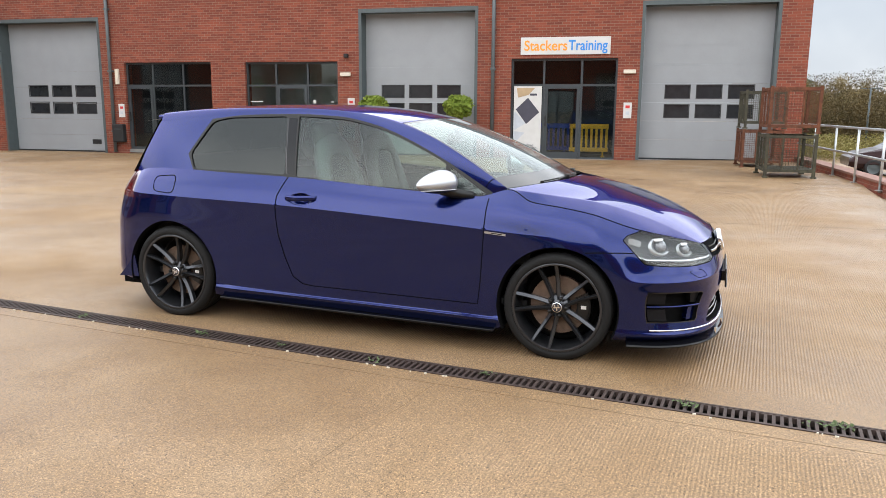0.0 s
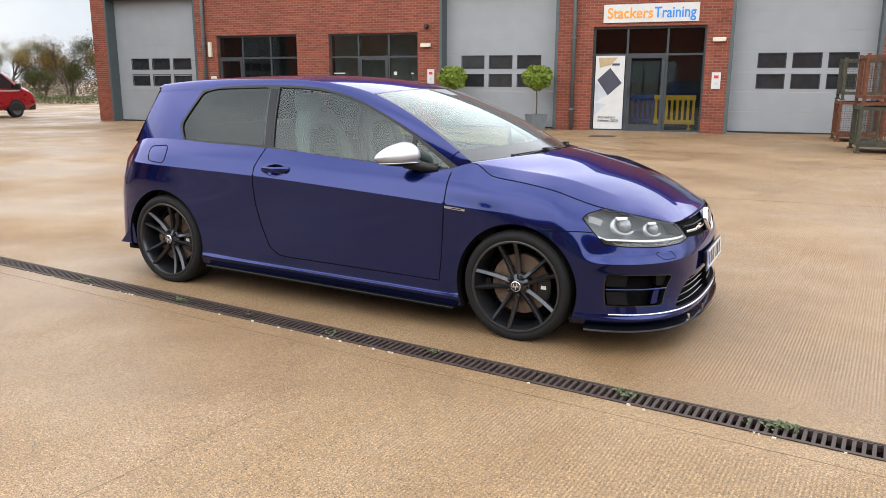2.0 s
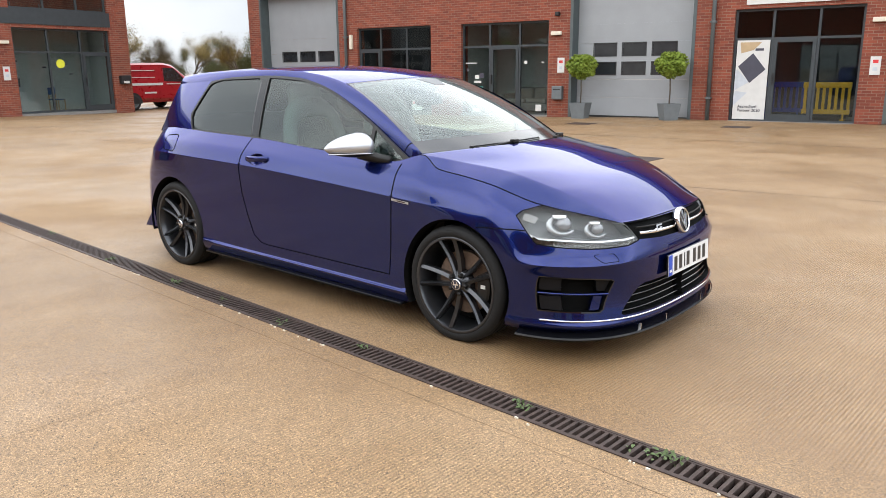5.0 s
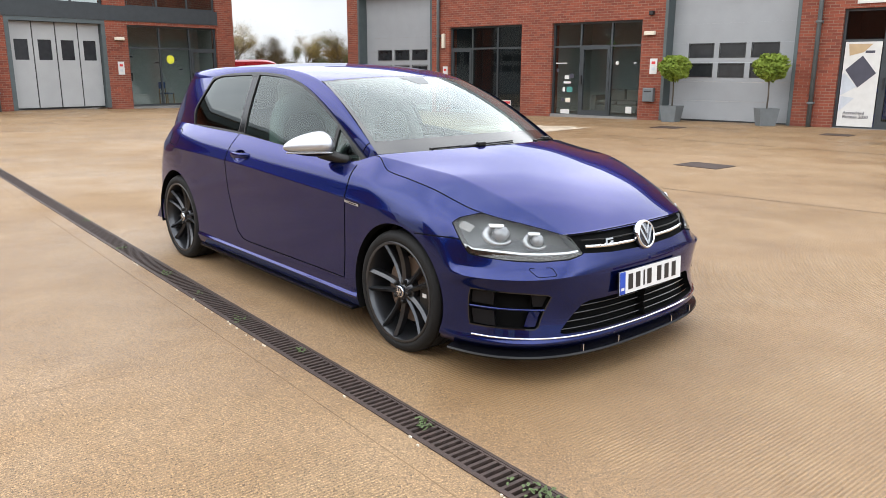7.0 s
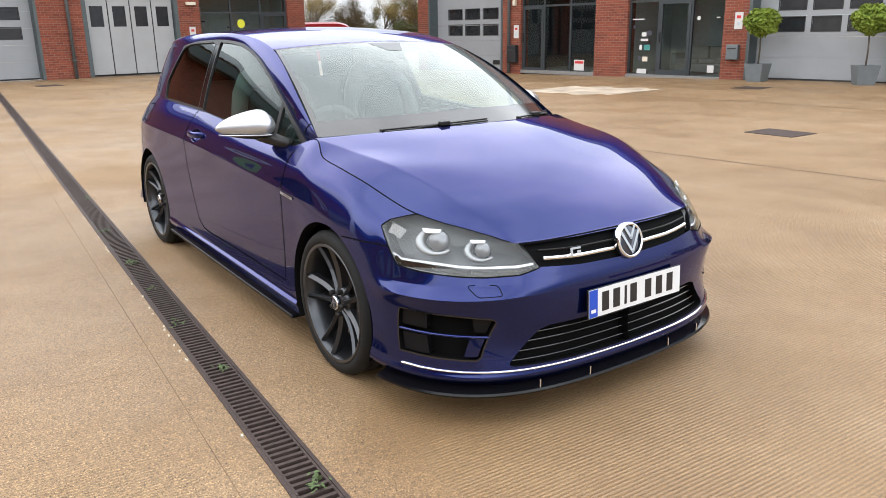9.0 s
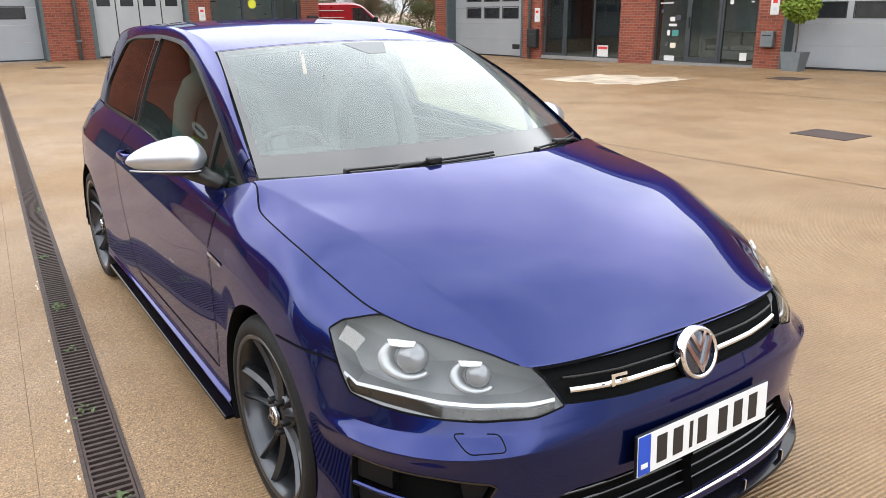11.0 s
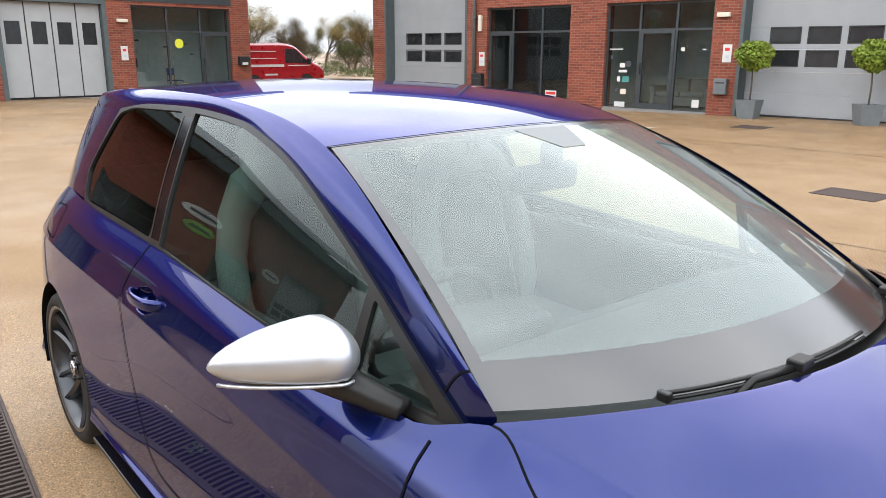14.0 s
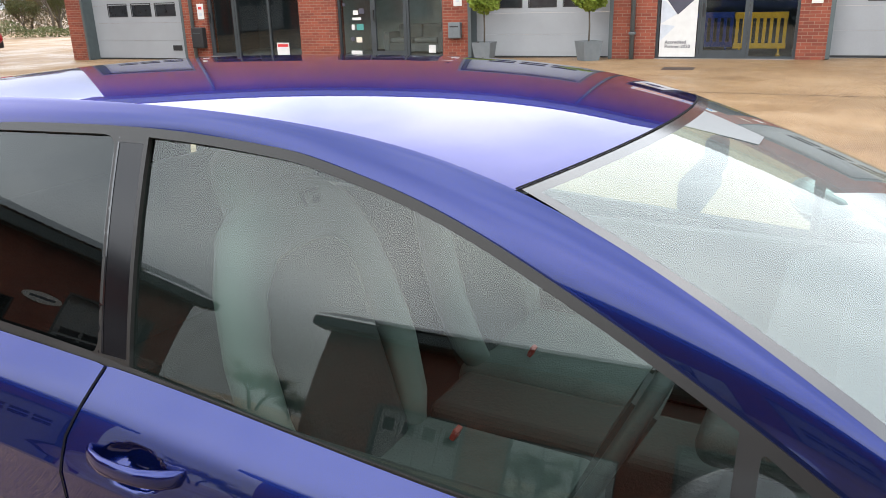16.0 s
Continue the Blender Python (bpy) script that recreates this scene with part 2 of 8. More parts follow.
M_ROOF = mat("profiled_roof_sheet", (0.2165, 0.2381, 0.2526), 0.45, 0.4)
M_PANE = glass("shop_glass", (0.74, 0.78, 0.78), 0.9)
M_DPANE = mat("door_window_dark", (0.02, 0.022, 0.025), 0.15, 0, 0.2, spec=0.6)
M_INT = mat("plaster_inside", (0.5051, 0.5196, 0.4979), 0.9)
M_INTFLOOR = mat("carpet_inside", (0.20, 0.19, 0.18), 0.95)
M_RUST = mat("rusty_steel", (0.123, 0.0451, 0.0221), 0.85, 0.2, 0.5, 9, 0.5)
M_RUSTGREEN = mat("weathered_green_steel", (0.0533, 0.0492, 0.0312), 0.8, 0.2, 0.5, 9, 0.5)
M_GALV = mat("galvanised_steel", (0.48, 0.50, 0.51), 0.4, 0.7, 0.15, 12)
M_IRON = mat("cast_iron", (0.050, 0.032, 0.026), 0.7, 0.2, 0.4, 30, 0.3, 200)
M_VOID = mat("drain_mud", (0.012, 0.010, 0.008), 0.9)
M_BARK = mat("bark", (0.082, 0.0656, 0.0492), 0.9, 0, 0.3, 4, 0.6, 30)
M_LEAF_BALL = leaf_mat("bay_leaves", (0.1148, 0.1722, 0.0205), (0.2952, 0.3608, 0.0574))
M_LEAF_AUT = leaf_mat("autumn_leaves", (0.1148, 0.082, 0.0246), (0.2296, 0.164, 0.0492))
M_LEAF_GRN = leaf_mat("hedge_leaves", (0.0492, 0.0615, 0.018), (0.1148, 0.123, 0.0451))
M_LEAF_DUN = leaf_mat("dun_leaves", (0.0902, 0.0697, 0.0369), (0.1722, 0.1312, 0.0697))
M_GRASS = leaf_mat("dry_grass", (0.164, 0.1558, 0.041), (0.2952, 0.246, 0.0902))
M_PLANTER = mat("lead_grey_planter", (0.1312, 0.1476, 0.1558), 0.55)
M_YELLOW = mat("yellow_plastic", (0.615, 0.3444, 0.0164), 0.45)
M_BLUEP = mat("blue_plastic", (0.0164, 0.0492, 0.287), 0.45)


# ---- builders ----
def part(name, bm, material, parent=None, label="", smooth=False, kind=""):
    """Links a bmesh as one mesh object, under a thing or a part."""
    me = bpy.data.meshes.new(name)
    bm.to_mesh(me)
    bm.free()
    if smooth:
        me.polygons.foreach_set("use_smooth", [True] * len(me.polygons))
    me.materials.append(material)
    ob = new(name, me)
    if parent:
        ob.parent = parent
    return tagged(ob, label=label, kind=kind)


def piece(name, me, parent, m):
    """A further object on a shared mesh."""
    ob = new(name, me)
    ob.parent = parent
    ob.matrix_local = m
    return ob


def thing(name, m, label, category, group="", kind=""):
    ob = new(name)
    ob.empty_display_size = 0.1
    ob.matrix_world = m
    return tagged(ob, label, category, group, kind)


def box(bm, x0, x1, y0, y1, z0, z1, bevel=0.0):
    r = bmesh.ops.create_cube(bm, size=1.0)
    vs = r["verts"]
    bmesh.ops.transform(bm, matrix=Matrix.Translation(((x0 + x1) / 2, (y0 + y1) / 2, (z0 + z1) / 2)) @ Matrix.Diagonal((x1 - x0, y1 - y0, z1 - z0, 1)), verts=vs)
    if bevel:
        es = {e for v in vs for e in v.link_edges}
        bmesh.ops.bevel(bm, geom=list(es), offset=bevel, segments=2, affect="EDGES", profile=0.5)
    return bm


def bxs(*boxes, bevel=0.0):
    bm = bmesh.new()
    for b in boxes:
        box(bm, *b, bevel=bevel)
    return bm


def tube(bm, pts, r, n=8, caps=True):
    """A round bar along points; r: one radius or one per point."""
    rs = r if isinstance(r, (list, tuple)) else [r] * len(pts)
    pts = [Vector(p) for p in pts]
    rings = []
    for i, p in enumerate(pts):
        d = (pts[min(i + 1, len(pts) - 1)] - pts[max(i - 1, 0)]).normalized()
        a = d.orthogonal().normalized() if i == 0 else (a - d * a.dot(d)).normalized()
        b = d.cross(a)
        rings.append([bm.verts.new(p + rs[i] * (math.cos(6.28319 * k / n) * a + math.sin(6.28319 * k / n) * b)) for k in range(n)])
    for q0, q1 in zip(rings, rings[1:]):
        for k in range(n):
            bm.faces.new((q0[k], q0[(k + 1) % n], q1[(k + 1) % n], q1[k]))
    if caps:
        bm.faces.new(rings[0][::-1])
        bm.faces.new(rings[-1])
    return bm


def wall_mesh(u0, u1, z0, z1, depth, holes):
    """A wall in the plane y = 0 that goes back to y = depth, with holes (u0, u1, z0, z1) through it."""
    bm = bmesh.new()
    us = sorted({u0, u1, *[h[0] for h in holes], *[h[1] for h in holes]})
    zs = sorted({z0, z1, *[h[2] for h in holes], *[h[3] for h in holes]})
    us = [u for u in us if u0 <= u <= u1]
    zs = [z for z in zs if z0 <= z <= z1]

    def solid(u, z):
        return not any(h[0] < u < h[1] and h[2] < z < h[3] for h in holes)

    def quad(*p):
        bm.faces.new([bm.verts.new(q) for q in p])

    for i in range(len(us) - 1):
        for j in range(len(zs) - 1):
            a, b, c, d = us[i], us[i + 1], zs[j], zs[j + 1]
            if solid((a + b) / 2, (c + d) / 2):
                quad((a, 0, c), (b, 0, c), (b, 0, d), (a, 0, d))
                quad((a, depth, c), (a, depth, d), (b, depth, d), (b, depth, c))
    for a, b, c, d in [(u0, u1, z0, z1)]:
        quad((a, 0, c), (a, 0, d), (a, depth, d), (a, depth, c))
        quad((b, 0, c), (b, depth, c), (b, depth, d), (b, 0, d))
        quad((a, 0, d), (b, 0, d), (b, depth, d), (a, depth, d))
    for a, b, c, d in holes:
        quad((a, 0, c), (a, depth, c), (a, depth, d), (a, 0, d))
        quad((b, 0, c), (b, 0, d), (b, depth, d), (b, depth, c))
        quad((a, 0, d), (a, depth, d), (b, depth, d), (b, 0, d))
    bmesh.ops.remove_doubles(bm, verts=bm.verts, dist=0.0005)
    return bm


def sectional_door(parent, u0, u1, z0, z1, win, depth=0.42):
    """Grey sectional door set back in its opening: steel jambs, eight panels, two rows of three windows."""
    jamb = part("sectional_door", bxs((u0, u0 + 0.09, -0.012, depth, z0, z1), (u1 - 0.09, u1, -0.012, depth, z0, z1), (u0 + 0.09, u1 - 0.09, -0.012, depth, z1 - 0.12, z1)), M_STEEL, parent, "grey sectional loading door in a steel surround")
    n = 8
    h = (z1 - 0.12 - z0 - 0.05) / n
    a, b, rows = win
    for i in range(n):
        lo, hi = z0 + 0.05 + i * h, z0 + 0.05 + (i + 1) * h - 0.004
        holes = [(a + k * (b - a + 0.2) / 3, a + k * (b - a + 0.2) / 3 + (b - a - 0.4) / 3, max(lo, r0), min(hi, r1)) for r0, r1 in rows for k in range(3) if min(hi, r1) - max(lo, r0) > 0.05]
        bm = wall_mesh(u0 + 0.094, u1 - 0.094, lo, hi, 0.05, holes)
        bmesh.ops.translate(bm, verts=bm.verts, vec=(0, depth - 0.02, 0))
        part("panel", bm, M_DOOR, jamb)
    for r0, r1 in rows:
        for k in range(3):
            x = a + k * (b - a + 0.2) / 3
            w = (b - a - 0.4) / 3
            part("pane", bxs((x - 0.02, x + w + 0.02, depth + 0.0, depth + 0.025, r0 - 0.02, r1 + 0.02)), M_DPANE, jamb, "dark door window")
            part("window_frame", bxs((x - 0.025, x + w + 0.025, depth - 0.028, depth - 0.018, r0 - 0.025, r0), (x - 0.025, x + w + 0.025, depth - 0.028, depth - 0.018, r1, r1 + 0.025), (x - 0.025, x, depth - 0.028, depth - 0.018, r0, r1), (x + w, x + w + 0.025, depth - 0.028, depth - 0.018, r0, r1)), M_BLACK, jamb)
    part("seal", bxs((u0 + 0.094, u1 - 0.094, depth - 0.03, depth + 0.05, z0, z0 + 0.048)), M_BLACK, jamb)
    return jamb


def shopfront(parent, u0, u1, z0, z1, cols, transom, door, dz=2.12, depth=0.1, dark=None):
    """Aluminium shopfront: mullions at cols, a transom, one door leaf between two columns, glass panes."""
    f = 0.06
    xs = [u0, *cols, u1]
    bm = wall_mesh(u0, u1, z0, z1, 0.08, [(u0 + f, u1 - f, z0 + f, z1 - f)])
    bmesh.ops.translate(bm, verts=bm.verts, vec=(0, depth, 0))
    sf = part("shopfront", bm, M_FRAME, parent, "slate-grey aluminium shopfront with glass panes")
    for c in cols:
        part("mullion", bxs((c - f / 2, c + f / 2, depth + 0.001, depth + 0.079, z0 + f, z1 - f)), M_FRAME, sf)
    for a, b in zip(xs, xs[1:]):
        part("transom", bxs((a + f / 2, b - f / 2, depth + 0.002, depth + 0.078, transom - f / 2, transom + f / 2)), M_FRAME, sf)
    for a, b in zip(xs, xs[1:]):
        for c, d in ((z0 + f, transom - f / 2), (transom + f / 2, z1 - f)):
            pn = part("pane", bxs((a + 0.03, b - 0.03, depth + 0.035, depth + 0.043, c, d)), M_PANE, sf)
            pn.visible_shadow = False
    a, b = xs[door], xs[door + 1]
    a, b = a + 0.035, b - 0.035
    bm = wall_mesh(a, b, z0 + 0.02, dz, 0.062, [(a + 0.09, b - 0.09, z0 + 0.2, dz - 0.09)])
    bmesh.ops.translate(bm, verts=bm.verts, vec=(0, depth - 0.012, 0))
    part("door_leaf", bm, M_FRAME, sf)
    part("handle", bxs((a + 0.02, a + 0.06, depth - 0.06, depth - 0.013, 0.95, 1.25), bevel=0.008), M_BLACK, sf)
    return sf


def fold_door(parent, u0, u1, z0, z1, n=4, depth=0.25):
    """Folding loading doors: white-grey leaves with one dark window each and black seals."""
    jamb = part("folding_door", bxs((u0, u0 + 0.14, -0.01, depth, z0, z1), (u1 - 0.14, u1, -0.01, depth, z0, z1), (u0 + 0.14, u1 - 0.14, -0.01, depth, z1 - 0.14, z1)), M_STEEL, parent, "light grey folding loading door with dark windows")
    w = (u1 - u0 - 0.28) / n
    for k in range(n):
        a, b = u0 + 0.14 + k * w + 0.02, u0 + 0.14 + (k + 1) * w - 0.02
        m = (a + b) / 2
        bm = wall_mesh(a, b, z0 + 0.06, z1 - 0.15, 0.05, [(m - w * 0.29, m + w * 0.29, 1.68, 2.36)])
        bmesh.ops.translate(bm, verts=bm.verts, vec=(0, depth - 0.06, 0))
        part("leaf", bm, M_DOORW, jamb)
        part("pane", bxs((m - w * 0.3, m + w * 0.3, depth - 0.03, depth - 0.01, 1.66, 2.38)), M_DPANE, jamb, "dark door window")
        part("seal", bxs((b + 0.004, b + 0.036, depth - 0.05, depth, z0 + 0.05, z1 - 0.15)), M_BLACK, jamb)
    part("backing", bxs((u0 + 0.14, u1 - 0.14, depth + 0.0, depth + 0.02, z0, z1 - 0.14)), M_BLACK, jamb)
    return jamb


def downpipe(parent, x, z0=-0.1, z1=7.2):
    bm = bmesh.new()
    tube(bm, [(x, -0.09, z0), (x, -0.09, z1)], 0.055, 12)
    p = part("downpipe", bm, M_PIPE, parent, "round grey downpipe with wall brackets", smooth=True)
    for z in (0.6, 2.6, 4.6):
        part("bracket", bxs((x - 0.075, x + 0.075, -0.155, 0.0, z - 0.03, z + 0.03), bevel=0.01), M_PIPE, p)


def curved_roof(parent, u0, u1, z, span):
    """A low barrel roof of ribbed sheet that runs forward over the wall, with a fascia."""
    bm = bmesh.new()
    n = int((u1 - u0 + 0.8) / 0.33)
    prof = [(-0.9 + t * (span + 0.9), z + 0.25 + 1.9 * math.sin(math.pi * min(1, 0.06 + 0.94 * t)) ** 0.9) for t in [i / 14 for i in range(15)]]
    cols = []
    for i in range(n * 2 + 1):
        u = u0 - 0.4 + (u1 - u0 + 0.8) * i / (2 * n)
        dz = 0.05 if i % 2 else 0.0
        cols.append([bm.verts.new((u, y, zz + dz)) for y, zz in prof])
    for a, b in zip(cols, cols[1:]):
        for k in range(len(prof) - 1):
            bm.faces.new((a[k], b[k], b[k + 1], a[k + 1]))
    part("roof", bm, M_ROOF, parent, "curved grey profiled metal roof")
    part("fascia", bxs((u0 - 0.4, u1 + 0.4, -0.95, -0.88, z + 0.02, z + 0.55)), M_STEEL, parent)
    part("soffit", bxs((u0 - 0.4, u1 + 0.4, -0.879, 0.0, z + 0.0, z + 0.04)), M_ROOF, parent)


def room(parent, u0, u1, z1=3.0, depth=2.6, y0=0.45, lining=None):
    """A plain room behind a shopfront."""
    t = 0.05
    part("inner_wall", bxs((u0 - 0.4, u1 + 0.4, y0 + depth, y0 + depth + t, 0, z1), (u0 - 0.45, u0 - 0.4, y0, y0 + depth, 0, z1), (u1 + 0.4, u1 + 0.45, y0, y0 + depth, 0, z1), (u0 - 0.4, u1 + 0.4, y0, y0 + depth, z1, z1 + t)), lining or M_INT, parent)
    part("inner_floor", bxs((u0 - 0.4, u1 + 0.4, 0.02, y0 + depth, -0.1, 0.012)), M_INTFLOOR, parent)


M_DOORW = mat("folding_door_grey", (0.3319, 0.3392, 0.3392), 0.5, 0.0, 0.05, 2.0)


# ---- ground ----
DRAIN = radians(-8.93)
ground_at = Matrix.Translation((0.034, 3.888, 0)) @ Matrix.Rotation(DRAIN, 4, "Z")


def smooth01(t):
    t = min(1, max(0, t))
    return t * t * (3 - 2 * t)


def ground_z(x, y):
    """The yard falls a little towards the far units and rises towards the ramp."""
    far = smooth01((y - 11) / 10)
    low = -0.82 * smooth01((x - 4.35) / 0.8) * smooth01((y - 6) / 4)
    return low + far * (-0.14 * smooth01((-x - 4) / 15) + 0.05 * smooth01((x + 1) / 5))


def spaced(lo, hi, cuts, steps):
    out = set(cuts)
    v = lo
    while v < hi:
        out.add(round(v, 3))
        a = abs(v)
        v += steps if a < 40 else (8 if a < 120 else 80)
    out.add(hi)
    return sorted(out)


SLOT = 0.070
bm = bmesh.new()
As = spaced(-600, 600, (-32.0, 16.0), 1.0)
Bs = [b for b in spaced(-600, 600, (-SLOT, SLOT), 1.0) if abs(b) >= SLOT - 1e-6]
grid = {}
for a in As:
    for b in Bs:
        w = ground_at @ Vector((a, b, 0))
        grid[a, b] = bm.verts.new((a, b, ground_z(w.x, w.y)))
for a0, a1 in zip(As, As[1:]):
    for b0, b1 in zip(Bs, Bs[1:]):
        if b0 == -SLOT and a0 >= -32 and a1 <= 16:
            continue
        bm.faces.new((grid[a0, b0], grid[a1, b0], grid[a1, b1], grid[a0, b1]))
ground = part("ground", bm, M_CONC, None, "tan tamped concrete yard with ribs and damp stains", kind="structure")
ground.matrix_world = ground_at

# joints between the concrete bays
bm = bmesh.new()
box(bm, -30, 14, -0.2115, -0.2085, -0.02, 0.0012)
for pts in ([(-1.25, -0.22), (-1.30, -0.75), (-1.335, -1.2), (-1.38, -1.9), (-1.36, -2.6)], [(-3.41, 0.085), (-3.395, 0.16), (-3.42, 0.27), (-3.40, 0.40)]):
    for (xa, ya), (xb, yb) in zip(pts, pts[1:]):
        for k in range(6):
            u, v = k / 6, (k + 1) / 6
            p, q = xa + (xb - xa) * u + 0.004 * math.sin(31 * (ya + u)), xa + (xb - xa) * v + 0.004 * math.sin(31 * (ya + v))
            c, d = ya + (yb - ya) * u, ya + (yb - ya) * v
            bm.faces.new([bm.verts.new((e_, f_, 0.0012)) for e_, f_ in ((p - 0.0014, c), (p + 0.0014, c), (q + 0.0014, d), (q - 0.0014, d))])
M_JOINT = mat("joint_sealant", (0.1227, 0.0794, 0.0469), 0.9, 0, 0.4, 3)
part("joint", bm, mat("worn_joint", (0.155, 0.098, 0.052), 0.9, 0, 0.4, 3), ground, "thin worn joint and hairline cracks in the concrete", kind="stuff")


def ground_strip(pts, w, lift):
    """A thin strip laid along the yard's fall."""
    bm = bmesh.new()
    rows = []
    for (xa, ya), (xb, yb) in zip(pts, pts[1:]):
        n = max(2, int(math.hypot(xb - xa, yb - ya) / 0.25))
        for k in range(n + 1):
            x, y = xa + (xb - xa) * k / n, ya + (yb - ya) * k / n
            ww = w * (0.75 + 0.5 * abs(math.sin(3.1 * x + 1.7 * y)))
            rows.append([bm.verts.new(ground_at.inverted() @ Vector((x, y + s * ww / 2, ground_z(x, y) + lift))) for s in (-1, 1)])
    for a, b in zip(rows, rows[1:]):
        bm.faces.new((a[0], b[0], b[1], a[1]))
    return bm


part("joint", ground_strip([(-14.0, 10.62), (-3.2, 10.42), (4.0, 10.40)], 0.016, 0.003), M_JOINT, ground, "thin dark joint between concrete bays", kind="stuff")
part("joint", ground_strip([(-13.0, 17.3), (-7.7, 16.83), (-4.1, 16.77), (3.6, 16.3)], 0.03, 0.006), M_JOINT, ground, "thin dark joint between concrete bays", kind="stuff")
M_PALEC = mat("pale_patched_concrete", (0.3752, 0.3031, 0.2237), 0.85, 0, 0.4, 2)
part("concrete_patch", ground_strip([(-10.9, 17.2), (-8.4, 17.6)], 2.1, 0.008), M_PALEC, ground, "pale patch of newer concrete", kind="stuff")

# ---- the drain: iron channel, slotted gratings of half a metre ----
drain = thing("drain_channel", ground_at, "long slotted cast-iron drainage channel set in concrete", "drain")
part("channel", bxs((-32, 16, -SLOT - 0.03, SLOT + 0.03, -0.32, -0.30), (-32, 16, -SLOT - 0.03, -SLOT + 0.012, -0.30, -0.006), (-32, 16, SLOT - 0.012, SLOT + 0.03, -0.30, -0.006)), M_VOID, drain, "dark muddy channel")
part("edge_rail", bxs((-32, 16, -SLOT - 0.008, -SLOT + 0.006, -0.02, 0.005)), M_IRON, drain)
part("edge_rail", bxs((-32, 16, SLOT - 0.006, SLOT + 0.008, -0.02, 0.005)), M_IRON, drain)


def grating_bars(bm, a0, a1):
    W = SLOT - 0.008
    box(bm, a0, a1, -W, -W + 0.008, -0.025, 0.003)
    box(bm, a0, a1, W - 0.008, W, -0.025, 0.003)
    a = a0 + 0.004
    while a < a1 - 0.012:
        box(bm, a, a + 0.015, -W + 0.008, W - 0.008, -0.025, 0.002)
        a += 0.0355


bm = bmesh.new()
grating_bars(bm, 0.002, 0.498)
first = part("grating", bm, M_IRON, drain, "rusty slotted grating half a metre long")
first.matrix_local = Matrix.Translation((-32, 0, 0))
for k in range(1, 96):
    piece("grating", first.data, drain, Matrix.Translation((-32 + k * 0.5, 0, 0)))

# ---- the row of units behind the car ----
WALL_Y = 22.83
units = thing("industrial_units", Matrix.Translation((0, WALL_Y, 0)), "row of red brick industrial units with grey loading doors", "building")
D1, D2, D3 = (-22.00, -17.89, -0.3, 4.36), (-8.67, -4.94, -0.3, 4.40), (-0.27, 3.35, -0.3, 4.42)
S1, S2, S3 = (-17.02, -13.78, -0.3, 2.88), (-12.56, -9.38, -0.3, 2.86), (-3.93, -0.87, -0.3, 2.89)
part("wall", wall_mesh(-22.65, 4.10, -0.4, 7.2, 0.4, [D1, D2, D3, S1, S2, S3]), M_BRICK_X, units, "red brick front wall")
for x0, x1 in ((-22.65, -22.3), (3.75, 4.10)):
    part("end_wall", bxs((x0, x1, 0.401, 14, -0.4, 7.2)), M_BRICK_Y, units, "red brick end wall")
curved_roof(units, -22.65, 4.10, 7.2, 14)
sectional_door(units, D1[0], D1[1], -0.14, D1[3], (-21.24, -18.53, ((1.20, 1.56), (1.78, 2.13))))
sectional_door(units, D2[0], D2[1], -0.02, D2[3], (-8.05, -5.56, ((1.24, 1.58), (1.78, 2.13))))
sectional_door(units, D3[0], D3[1], 0.02, D3[3], (0.48, 2.85, ((1.24, 1.58), (1.785, 2.13))))
shopfront(units, S1[0], S1[1], -0.1, S1[3], (-16.01, -14.87), 2.13, 0)
shopfront(units, S2[0], S2[1], -0.03, S2[3], (-11.52, -10.43), 2.13, 1)
shopfront(units, S3[0], S3[1], 0.0, S3[3], (-2.97, -1.88), 2.13, 1)
# near-black lining: the dimness of two unlit rooms is put into the wall colour
M_INTDARK = mat("unlit_room_lining", (0.045, 0.052, 0.062), 0.8)
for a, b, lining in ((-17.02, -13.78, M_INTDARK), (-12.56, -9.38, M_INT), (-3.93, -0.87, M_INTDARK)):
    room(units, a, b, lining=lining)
part("door_vent", bxs((-18.78, -18.42, 0.386, 0.398, 0.14, 0.30), bevel=0.003), M_BLACK, units, "small black vent in the loading door")
downpipe(units, -4.46)
downpipe(units, -17.50)

# ---- fixtures on the units ----
def text_mesh(name, body, size, material, parent, m, label="", bold=0.0):
    c = bpy.data.curves.new(name, "FONT")
    c.body, c.size, c.extrude, c.offset = body, size, 0.004, bold
    c.align_x = "LEFT"
    tmp = bpy.data.objects.new("lettering_source", c)
    me = bpy.data.meshes.new_from_object(tmp)
    bpy.data.objects.remove(tmp)
    me.name = name
    me.materials.clear()
    me.materials.append(material)
    ob = new(name, me)
    ob.parent = parent
    ob.matrix_local = m
    return tagged(ob, label=label)


M_ORANGE = mat("orange_vinyl", (0.85, 0.30, 0.02), 0.5)
M_SKYBLUE = mat("blue_vinyl", (0.02, 0.22, 0.62), 0.5)
M_REDV = mat("red_vinyl", (0.55, 0.03, 0.03), 0.5)
M_CHARC = mat("charcoal_vinyl", (0.05, 0.05, 0.07), 0.4)
M_SILVERV = mat("pale_grey_vinyl", (0.45, 0.48, 0.52), 0.4)

